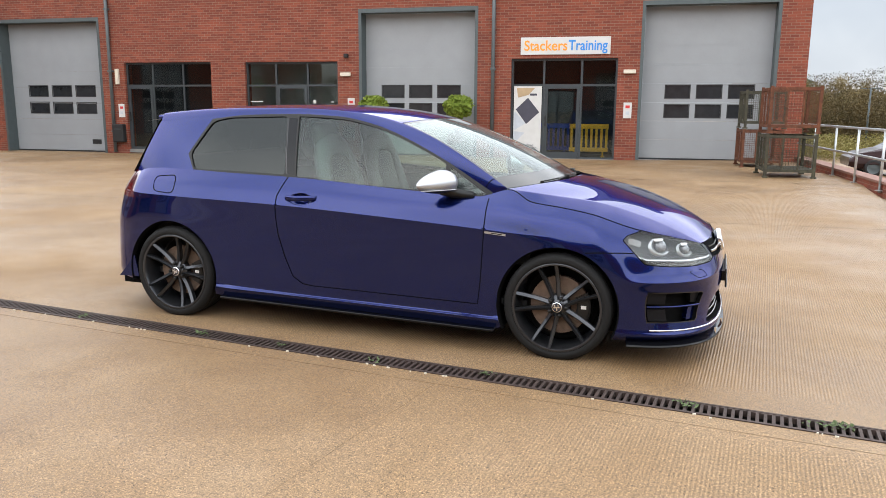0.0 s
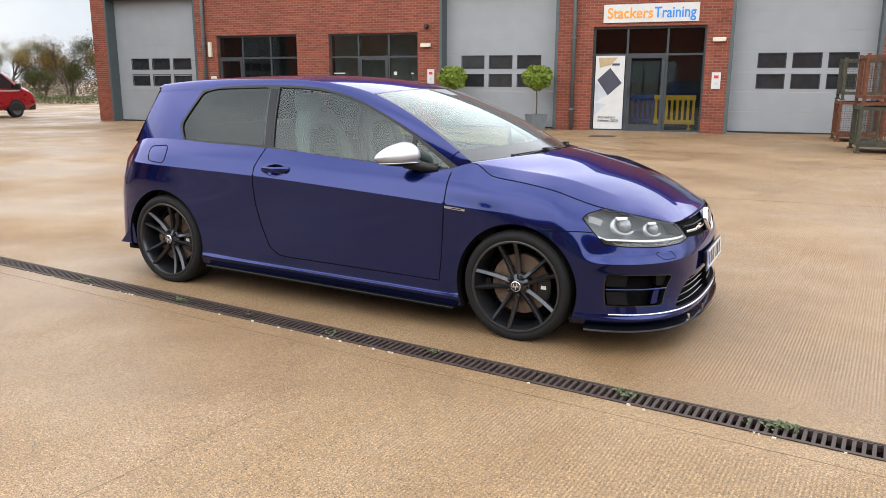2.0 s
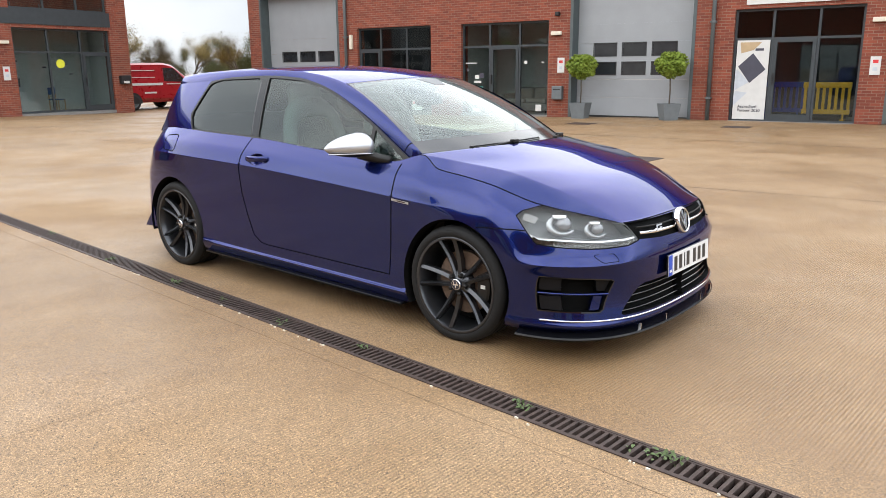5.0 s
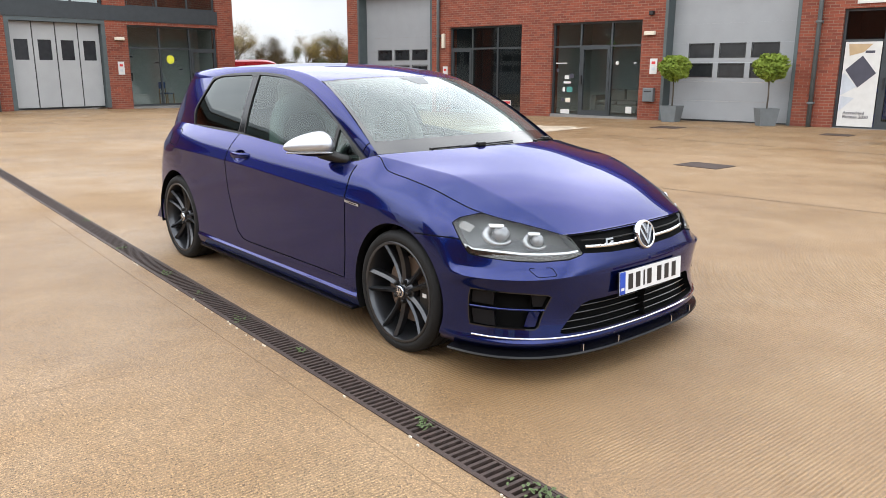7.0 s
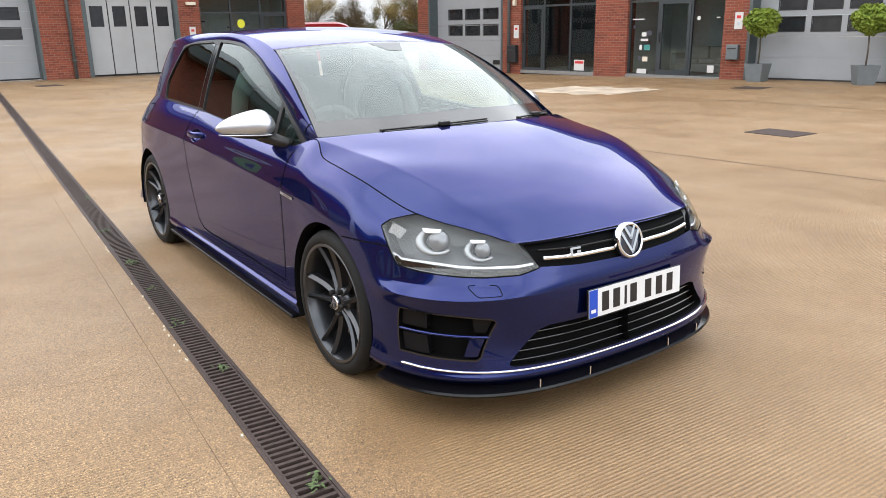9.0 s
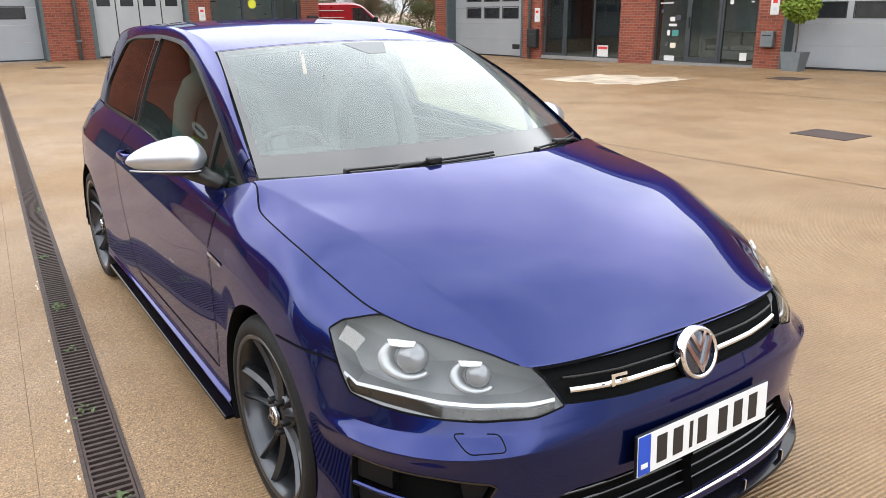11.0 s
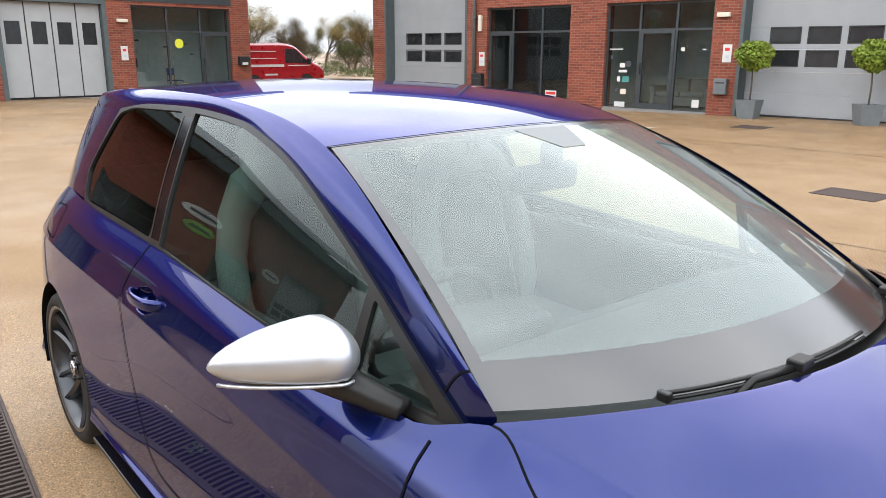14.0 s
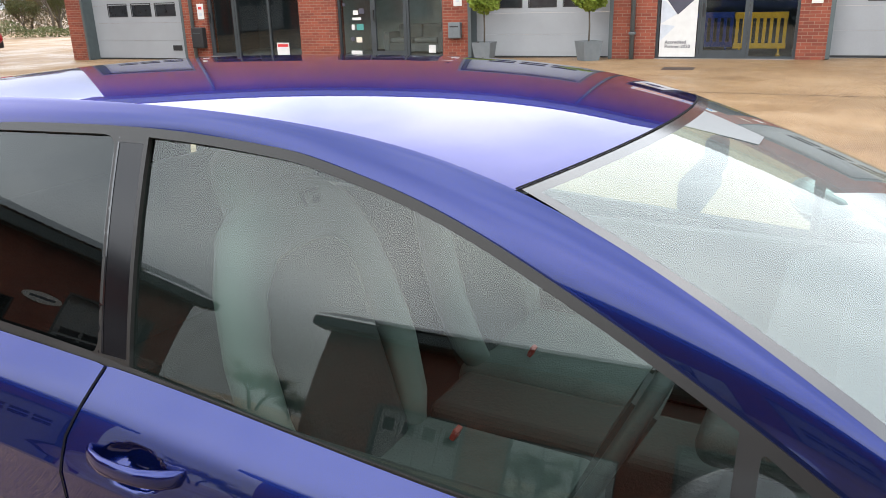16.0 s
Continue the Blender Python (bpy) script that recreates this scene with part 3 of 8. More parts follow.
sign = thing("shop_sign", Matrix.Translation((-3.66, WALL_Y, 2.99)), "long white sign with orange and blue letters on brick", "sign")
part("board", bxs((0, 2.56, -0.035, 0.0, 0, 0.49), bevel=0.006), M_WHITE, sign)
up90 = Matrix.Rotation(radians(90), 4, "X")
for body, x, wide, m in (("Stackers", 0.10, 1.24, M_ORANGE), ("Training", 1.38, 1.10, M_SKYBLUE)):
    t = text_mesh("lettering", body, 0.40, m, sign, Matrix.Identity(4), bold=0.006)
    xs = [v.co.x for v in t.data.vertices]
    k = wide / (max(xs) - min(xs))
    t.matrix_local = Matrix.Translation((x, -0.038, 0.12)) @ up90 @ Matrix.Diagonal((k, 1.0, 1, 1))


def wall_box(name, x, z, w, h, d, material, label, cat, extra=None, m=None):
    t = thing(name, (m or Matrix.Translation((0, WALL_Y, 0))) @ Matrix.Translation((x, 0, z)), label, cat)
    part("case", bxs((-w / 2, w / 2, -d, 0, -h / 2, h / 2), bevel=min(w, h, d) * 0.15), material, t)
    if extra:
        for x0, x1, z0, z1, mm in extra:
            part("marking", bxs((x0, x1, -d - 0.004, -d + 0.001, z0, z1)), mm, t)
    return t


for x, z in ((-0.54, 2.50), (-9.10, 2.46)):
    wall_box("bulkhead_light", x, z, 0.34, 0.11, 0.10, M_CREAM, "cream wall light above the unit's entrance", "wall light")
wall_box("bulkhead_light", -17.27, 2.42, 0.12, 0.50, 0.10, M_CREAM, "tall cream wall light beside the door", "wall light")
bars = ((-0.06, 0.06, 0.06, 0.14, M_REDV), (-0.05, 0.05, -0.12, -0.03, M_SILVERV))
for x, z in ((-0.55, 1.42), (-8.94, 1.52), (-17.21, 1.30)):
    wall_box("unit_sign", x, z, 0.23, 0.44, 0.02, M_WHITE, "small white unit sign with red and grey bars", "sign", bars)
wall_box("post_box", -9.00, 0.70, 0.34, 0.40, 0.16, M_GREYBOX, "grey metal post box on the brick wall", "post box", ((-0.12, 0.12, 0.08, 0.11, M_BLACK),))
wall_box("post_box", -17.30, 0.55, 0.42, 0.60, 0.2, M_BLACK, "black post box on the brick wall", "post box", ((-0.14, 0.14, 0.12, 0.15, M_FRAME),))
for x in (-9.07,):
    wall_box("alarm_sounder", x, 3.02, 0.12, 0.12, 0.14, M_BLACK, "small black camera dome on the wall", "camera")

# banner behind the shop glass
banner = thing("pull_up_banner", Matrix.Translation((-3.84, WALL_Y + 0.11, 0.05)), "tall grey and white banner behind the shop glass", "banner")
part("sheet", bxs((0.0, 0.82, -0.03, -0.022, 0, 2.05)), M_WHITE, banner)


def poly(pts, y0, y1):
    bm = bmesh.new()
    a, b = [bm.verts.new((x, y0, z)) for x, z in pts], [bm.verts.new((x, y1, z)) for x, z in pts]
    bm.faces.new(a)
    bm.faces.new(b[::-1])
    for i in range(len(pts)):
        bm.faces.new((a[i], b[i], b[(i + 1) % len(pts)], a[(i + 1) % len(pts)]))
    bmesh.ops.recalc_face_normals(bm, faces=bm.faces)
    return bm


part("print", poly([(0.38, 0.95), (0.76, 1.30), (0.42, 1.72), (0.06, 1.38)], -0.036, -0.031), M_CHARC, banner)
part("print", poly([(0.0, 0.75), (0.36, 0.97), (0.05, 1.30), (0.0, 1.28)], -0.036, -0.031), M_SILVERV, banner)
part("print", poly([(0.08, 2.0), (0.62, 2.0), (0.43, 1.80), (0.12, 1.72)], -0.036, -0.031), mat("tan_vinyl", (0.42, 0.30, 0.17), 0.5), banner)
part("print", poly([(0.0, 0.35), (0.34, 0.70), (0.02, 0.74), (0.0, 0.7)], -0.036, -0.031), M_SILVERV, banner)
part("marking", bxs((0.47, 0.68, -0.036, -0.031, 1.78, 1.84)), M_CHARC, banner)
for body, z in (("Accredited", 0.30), ("Partner 2020", 0.20)):
    text_mesh("lettering", body, 0.11, M_CHARC, banner, Matrix.Translation((0.12, -0.036, z)) @ up90)


# plastic barriers inside the entrance
def barrier(name, m, material, label):
    t = thing(name, m, label, "barrier", "barriers in the entrance")
    part("frame", bxs((0, 1.15, -0.025, 0.025, 0.86, 1.0), (0, 1.15, -0.025, 0.025, 0.18, 0.30), bevel=0.01), material, t)
    for k in range(8):
        part("slat", bxs((0.03 + k * 0.148, 0.10 + k * 0.148, -0.015, 0.015, 0.30, 0.86)), material, t)
    for x in (0.1, 0.95):
        part("foot", bxs((x, x + 0.1, -0.22, 0.22, 0.0, 0.06), (x + 0.03, x + 0.07, -0.03, 0.03, 0.06, 0.18)), material, t)
    return t


barrier("safety_barrier", pose(-2.23, WALL_Y + 0.75, 0.012), M_YELLOW, "yellow plastic safety barrier standing behind the shop glass")
barrier("safety_barrier", pose(-3.42, WALL_Y + 1.3, 0.012), M_BLUEP, "blue plastic safety barrier standing behind the shop glass")


# ---- bay trees in planters ----
def leaf_cloud(bm, centre, radius, n, size, rng, squash=1.0, shell_k=0.35):
    for _ in range(n):
        d = Vector((rng.gauss(0, 1), rng.gauss(0, 1), rng.gauss(0, 1))).normalized()
        r = radius * (1 - shell_k * rng.random() ** 1.6) * (1 + 0.08 * math.sin(7 * d.x + 5 * d.z))
        p = Vector(centre) + Vector((d.x * r, d.y * r, d.z * r * squash))
        a = Vector((rng.gauss(0, 1), rng.gauss(0, 1), rng.gauss(0, 0.7))).normalized()
        b = a.cross(d + Vector((rng.gauss(0, 0.5), rng.gauss(0, 0.5), rng.gauss(0, 0.5)))).normalized()
        s = size * rng.uniform(0.7, 1.3)
        vs = [bm.verts.new(p + a * s), bm.verts.new(p + b * s * 0.45), bm.verts.new(p - a * s), bm.verts.new(p - b * s * 0.45)]
        bm.faces.new(vs)


rng = random.Random(4)
bay = thing("bay_tree", pose(-8.07, 22.40, -0.03), "clipped ball bay tree in a grey square planter", "potted tree", "bay trees by the door")
bm = bmesh.new()
vs = []
for z, w in ((0, 0.19), (0.46, 0.25), (0.46, 0.225), (0.38, 0.22)):
    vs.append([bm.verts.new((x * w, y * w, z)) for x, y in ((-1, -1), (1, -1), (1, 1), (-1, 1))])
for a, b in zip(vs, vs[1:]):
    for k in range(4):
        bm.faces.new((a[k], a[(k + 1) % 4], b[(k + 1) % 4], b[k]))
bm.faces.new(vs[0][::-1])
part("planter", bm, M_PLANTER, bay, "square grey planter")
part("soil", bxs((-0.225, 0.225, -0.225, 0.225, 0.34, 0.40)), M_VOID, bay)
bm = bmesh.new()
tube(bm, [(0, 0, 0.38), (0.01, 0.0, 0.8), (-0.01, 0.01, 1.25)], [0.022, 0.02, 0.018], 8)
part("trunk", bm, M_BARK, bay, smooth=True)
bm = bmesh.new()
leaf_cloud(bm, (0, 0, 1.50), 0.43, 2600, 0.05, rng, 0.82)
leaf_cloud(bm, (0, 0, 1.50), 0.30, 500, 0.06, rng, 0.8)
part("crown", bm, M_LEAF_BALL, bay, "round clipped crown of small leaves")
copy_thing(bay, pose(-5.42, 22.40, -0.01, 0, 0, 40))

# ---- manhole covers ----
def cover(x, y, w, d, rz, label):
    t = thing("manhole_cover", pose(x, y, ground_z(x, y), 0, 0, rz), label, "manhole cover", "covers in the yard")
    part("frame", bxs((-w / 2 - 0.04, w / 2 + 0.04, -d / 2 - 0.04, -d / 2, -0.02, 0.008), (-w / 2 - 0.04, w / 2 + 0.04, d / 2, d / 2 + 0.04, -0.02, 0.008), (-w / 2 - 0.04, -w / 2, -d / 2, d / 2, -0.02, 0.008), (w / 2, w / 2 + 0.04, -d / 2, d / 2, -0.02, 0.008)), M_IRON, t)
    part("lid", bxs((-w / 2 + 0.006, w / 2 - 0.006, -d / 2 + 0.006, d / 2 - 0.006, -0.02, 0.007)), M_IRON, t)


cover(-2.85, 12.95, 0.62, 0.50, -6, "dark iron manhole cover in the concrete")
cover(-7.0, 20.1, 0.6, 0.6, 0, "dark iron manhole cover before the loading door")
cover(-3.12, 20.5, 0.55, 0.45, 0, "dark iron manhole cover before the entrance")
cover(-22.8, 8.9, 0.6, 0.6, 0, "dark iron manhole cover before the folding doors")

# ---- weeds in the drain, stones and stubs along it ----
rng = random.Random(9)


M_WEED = leaf_mat("weed_leaves", (0.055, 0.075, 0.03), (0.12, 0.16, 0.07))


def weed(a, b, n, size):
    t = thing("weed", ground_at @ Matrix.Translation((a, b, 0.003)), "small green weed growing from the drain grating", "weed", "weeds in the drain")
    for _ in range(n):
        q = Vector((rng.gauss(0, size), rng.gauss(0, size * 0.6), abs(rng.gauss(0, 0.008))))
        d = Vector((rng.gauss(0, 1), rng.gauss(0, 1), rng.uniform(0.0, 0.8))).normalized()
        e = d.cross(Vector((0, 0, 1))).normalized()
        s = rng.uniform(0.012, 0.03)
        bm = bmesh.new()
        up = Vector((0, 0, s * 0.12))
        base, tip, mid = bm.verts.new(q), bm.verts.new(q + d * s - up), bm.verts.new(q + d * s * 0.5 - up * 0.5)
        for k in (1, -1):
            edge = [bm.verts.new(q + d * s * f + e * (k * s * 0.28 * g) + up * 0.6) for f, g in ((0.28, 0.85), (0.55, 1.0), (0.8, 0.6))]
            bm.faces.new([base, *edge, tip, mid][::k])
        part("leaf", bm, M_WEED, t)


for a, n, size in ((-0.02, 26, 0.035), (0.62, 40, 0.045), (-1.06, 16, 0.03), (-1.72, 14, 0.03), (-2.35, 10, 0.025), (-2.95, 18, 0.03), (-3.95, 12, 0.03), (-5.3, 14, 0.03)):
    weed(a, rng.uniform(-0.03, 0.05), n, size)
bm = bmesh.new()
for _ in range(34):
    a, b = rng.uniform(-8, 2.0), -SLOT - 0.02 + rng.gauss(0, 0.004)
    w, h = rng.uniform(0.005, 0.016), rng.uniform(0.002, 0.004)
    box(bm, a, a + w, b - h, b + h, -0.004, 0.007)
st = part("chalk_stones", bm, M_CREAM, None, kind="stuff")
st.matrix_world = ground_at
tagged(st, "white stone chips along the drain's edge", "stones")

# ---- rusty stillages by the last door ----
def stillage(x, y, z, material, label, w=0.95, d=1.2, h=0.92):
    t = thing("stillage", pose(x, y, z), label, "metal cage", "stacked stillages")
    for px, py in ((0, 0), (w, 0), (w, d), (0, d)):
        part("post", bxs((px - 0.03, px + 0.03, py - 0.03, py + 0.03, 0.03, h)), material, t)
        part("foot", bxs((px - 0.055, px + 0.055, py - 0.055, py + 0.055, 0.0, 0.03)), material, t)
    for zz in (0.15, h - 0.06):
        for q in ((0.03, w - 0.03, -0.02, 0.02), (0.03, w - 0.03, d - 0.02, d + 0.02), (-0.02, 0.02, 0.03, d - 0.03), (w - 0.02, w + 0.02, 0.03, d - 0.03)):
            part("rail", bxs((*q, zz - 0.03, zz + 0.03)), material, t)
    part("deck", bxs((0.02, w - 0.02, 0.02, d - 0.02, 0.16, 0.18)), material, t)
    for k in (1, 2):
        part("upright", bxs((w * k / 3 - 0.015, w * k / 3 + 0.015, -0.018, 0.018, 0.18, h - 0.09)), material, t)
        part("upright", bxs((-0.018, 0.018, d * k / 3 - 0.015, d * k / 3 + 0.015, 0.18, h - 0.09)), material, t)
    bm = bmesh.new()
    n = 17
    for k in range(1, n):
        for y0 in (0.0, d):
            box(bm, w * k / n - 0.002, w * k / n + 0.002, y0 - 0.002, y0 + 0.002, 0.18, h - 0.09)
        for x0 in (0.0, w):
            box(bm, x0 - 0.002, x0 + 0.002, d * k / n - 0.002, d * k / n + 0.002, 0.18, h - 0.09)
    for k in range(1, 13):
        zz = 0.18 + (h - 0.27) * k / 13
        for y0 in (0.0, d):
            box(bm, 0.03, w - 0.03, y0 - 0.002, y0 + 0.002, zz - 0.002, zz + 0.002)
        for x0 in (0.0, w):
            box(bm, x0 - 0.002, x0 + 0.002, 0.03, d - 0.03, zz - 0.002, zz + 0.002)
    part("mesh_panel", bm, material, t, "wire mesh sides", kind="stuff")


zs = ground_z(2.7, 18)
stillage(2.42, 17.55, zs, M_RUSTGREEN, "weathered green-brown steel stillage on the concrete")
stillage(2.44, 17.59, zs + 0.93, M_RUST, "rusty red steel stillage stacked on another", h=0.98)
stillage(2.32, 20.5, zs, M_RUST, "dark rusty steel stillage on the concrete", 0.9, 1.2, 0.95)
stillage(2.34, 20.54, zs + 0.96, M_RUSTGREEN, "dark rusty steel stillage stacked on another", 0.9, 1.2, 0.95)

# ---- parapet and railing at the ramp ----
parapet = part("parapet", bxs((4.02, 4.28, 8.0, 22.9, -1.2, 0.16)), M_BRICK_Y, None, "low red brick parapet wall beside the yard", kind="structure")
part("coping", bxs((3.99, 4.31, 8.0, 22.9, 0.162, 0.20)), mat("concrete_coping", (0.24, 0.13, 0.10), 0.85, 0, 0.2, 5), parapet)
rail_t = thing("handrail", pose(3.98, 0, 0), "galvanised tube handrail with two rails beside the yard", "railing")
for y in (20.6, 18.6, 16.85, 15.2, 13.4, 11.6, 9.8):
    bm = bmesh.new()
    tube(bm, [(0, y, 0.0), (0, y, 1.1)], 0.024, 10)
    part("post", bm, M_GALV, rail_t, smooth=True)
    part("base_plate", bxs((-0.06, 0.06, y - 0.06, y + 0.06, 0.03, 0.045)), M_GALV, rail_t)
for z in (1.1, 0.58):
    bm = bmesh.new()
    tube(bm, [(0, 22.6, z), (0, 9.5, z)], 0.024, 10)
    part("rail", bm, M_GALV, rail_t, smooth=True)

# ---- the unit at the far side of the yard, and the row behind the camera ----
west = thing("brick_workshop", pose(-26.0, 0, 0, 0, 0, 90), "red brick workshop with folding doors and shopfronts", "building")
F1, W1, G1, U1, U2 = (11.06, 14.37, -0.3, 3.09), (15.18, 18.84, -0.3, 2.97), (5.16, 9.67, -0.3, 4.43), (15.18, 18.84, 3.61, 5.4), (11.06, 14.37, 3.61, 5.4)
X1, X2, X3 = (-2.2, 1.6, -0.3, 2.9), (-8.0, -4.6, -0.3, 2.9), (-13.4, -9.6, -0.3, 4.3)
part("wall", wall_mesh(-14.6, 19.62, -0.4, 6.4, 0.4, [F1, W1, G1, U1, U2, X1, X2, X3]), M_BRICK_X, west, "red brick front wall")
part("wall", bxs((19.27, 19.62, 0.401, 11, -0.4, 6.4)), M_BRICK_Y, west, "red brick end wall")
part("wall", bxs((-14.6, -14.25, 0.401, 11, -0.4, 6.4)), M_BRICK_Y, west, "red brick end wall")
curved_roof(west, -14.6, 19.62, 6.4, 11)
fold_door(west, F1[0], F1[1], 0.02, F1[3])
shopfront(west, W1[0], W1[1], 0.03, W1[3], (16.45, 17.69), 2.15, 2)
shopfront(west, U1[0], U1[1], U1[2], U1[3], (16.45, 17.69), 4.7, 0, 3.6)
shopfront(west, U2[0], U2[1], U2[2], U2[3], (12.2, 13.3), 4.7, 0, 3.6)
sectional_door(west, G1[0], G1[1], 0.02, G1[3], (6.1, 9.22, ((1.33, 1.68), (1.94, 2.29))))
shopfront(west, X1[0], X1[1], 0.0, X1[3], (-0.9, 0.4), 2.12, 1)
shopfront(west, X2[0], X2[1], 0.0, X2[3], (-6.9, -5.7), 2.12, 1)
sectional_door(west, X3[0], X3[1], 0.0, X3[3], (-12.8, -10.2, ((1.24, 1.58), (1.78, 2.13))))
part("steel_beam", bxs((11.0, 18.9, -0.03, 0.2, 3.092, 3.608)), M_FRAME, west, "dark grey steel band over the openings")
for a, b in ((15.18, 18.84), (-2.2, 1.6), (-8.0, -4.6)):
    room(west, a, b, depth=1.7)
downpipe(west, 10.59, -0.1, 6.3)
WM = pose(-26.0, 0, 0, 0, 0, 90)
wall_box("unit_sign", 14.84, 1.42, 0.23, 0.46, 0.02, M_WHITE, "small white unit sign with red and grey bars", "sign", bars, WM)
wall_box("bulkhead_light", 14.84, 2.46, 0.36, 0.11, 0.1, M_CREAM, "cream wall light on the brick pier", "wall light", None, WM)
wall_box("post_box", 19.27, 1.15, 0.42, 0.32, 0.18, M_BLACK, "black post box on the brick pier", "post box", ((-0.12, 0.12, -0.14, -0.05, M_WHITE),), WM)
for y, z, w, m in ((-3.2, 3.9, 1.9, M_WHITE), (-3.4, 3.1, 1.3, mat("green_sign", (0.20, 0.38, 0.05), 0.5)), (-8.8, 3.4, 1.5, M_WHITE)):
    t = thing("oval_sign", WM @ Matrix.Translation((y, -0.03, z)), "oval shop sign on a brick wall", "sign")
    bm = bmesh.new()
    bmesh.ops.create_cone(bm, cap_ends=True, segments=40, radius1=0.5, radius2=0.5, depth=0.04)
    bmesh.ops.transform(bm, matrix=Matrix.Rotation(radians(90), 4, "X") @ Matrix.Diagonal((w, 0.62, 1, 1)), verts=bm.verts)
    part("board", bm, m, t)
    part("marking", bxs((-w * 0.32, w * 0.32, -0.026, -0.018, -0.07, 0.07)), M_CHARC, t)
# round yellow sticker, papers and a chair-high clutter behind the workshop's glass
bm = bmesh.new()
bmesh.ops.create_cone(bm, cap_ends=True, segments=24, radius1=0.16, radius2=0.16, depth=0.008)
bmesh.ops.transform(bm, matrix=Matrix.Rotation(radians(90), 4, "X"), verts=bm.verts)
t = thing("window_sticker", WM @ Matrix.Translation((16.86, 0.128, 1.75)), "round yellow sticker on the shop glass", "sticker")
part("disc", bm, mat("yellow_sticker", (0.62, 0.62, 0.04), 0.5), t)
for y, d0, w, h in ((15.55, 0.8, 0.42, 0.75), (16.0, 0.9, 0.4, 0.42)):
    t = thing("white_cabinet", WM @ Matrix.Translation((y, d0, 0.012)), "small white cabinet behind the shop glass", "cabinet")
    part("body", bxs((-w / 2, w / 2, -0.2, 0.2, 0, h), bevel=0.01), M_WHITE, t)
    part("drawer_front", bxs((-w / 2 + 0.02, w / 2 - 0.02, -0.21, -0.201, 0.03, h * 0.55)), M_WHITE, t)
t = thing("leaflet", pose(-14.68, WALL_Y + 0.12, 0.05), "white paper leaflet propped inside the shop glass", "leaflet")
part("sheet", bxs((0, 0.42, -0.012, -0.008, 0, 0.34)), M_WHITE, t)
part("marking", bxs((0.03, 0.39, -0.015, -0.0121, 0.22, 0.30)), M_REDV, t)

for x, z, w, h, m in ((-12.25, 1.62, 0.42, 0.03, M_WHITE), (-12.02, 1.18, 0.16, 0.12, M_WHITE), (-11.84, 1.22, 0.16, 0.14, M_CHARC), (-12.0, 1.02, 0.26, 0.07, M_WHITE), (-11.9, 0.80, 0.22, 0.16, mat("teal_notice", (0.05, 0.22, 0.20), 0.5)), (-12.12, 0.80, 0.09, 0.14, M_WHITE), (-11.95, 0.46, 0.18, 0.14, M_CREAM), (-12.15, 0.48, 0.10, 0.10, M_CHARC), (-12.05, 0.10, 0.34, 0.14, M_WHITE), (-12.38, 1.40, 0.07, 0.09, M_CHARC), (-10.22, 1.62, 0.10, 0.10, M_WHITE), (-9.62, 1.62, 0.10, 0.03, M_WHITE), (-9.75, 0.22, 0.20, 0.20, M_WHITE)):
    t = thing("window_notice", pose(x, WALL_Y + 0.128, z), "small paper notice stuck inside the shop glass", "notice", "notices on the shop glass")
    part("sheet", bxs((-w / 2, w / 2, -0.003, 0.003, -h / 2, h / 2)), m, t)

south = thing("brick_units", pose(0, -14.0, 0, 0, 0, 180), "red brick units with folding doors across the yard", "building")
SF = [(10.2, 14.0, -0.3, 3.0), (5.0, 8.6, -0.3, 2.9), (-0.6, 3.4, -0.3, 4.2), (-8.0, -4.0, -0.3, 3.0), (-14.0, -10.4, -0.3, 2.9)]
part("wall", wall_mesh(-24, 17.5, -0.4, 6.4, 0.4, SF), M_BRICK_X, south, "red brick front wall")
part("wall", bxs((17.15, 17.5, 0.401, 11, -0.4, 6.4)), M_BRICK_Y, south, "red brick end wall")
curved_roof(south, -24, 17.5, 6.4, 11)
fold_door(south, SF[0][0], SF[0][1], 0.0, SF[0][3])
fold_door(south, SF[3][0], SF[3][1], 0.0, SF[3][3])
shopfront(south, SF[1][0], SF[1][1], 0.0, SF[1][3], (6.2, 7.4), 2.12, 1)
shopfront(south, SF[4][0], SF[4][1], 0.0, SF[4][3], (-12.8, -11.6), 2.12, 1)
sectional_door(south, SF[2][0], SF[2][1], 0.0, SF[2][3], (0.2, 2.8, ((1.24, 1.58), (1.78, 2.13))))


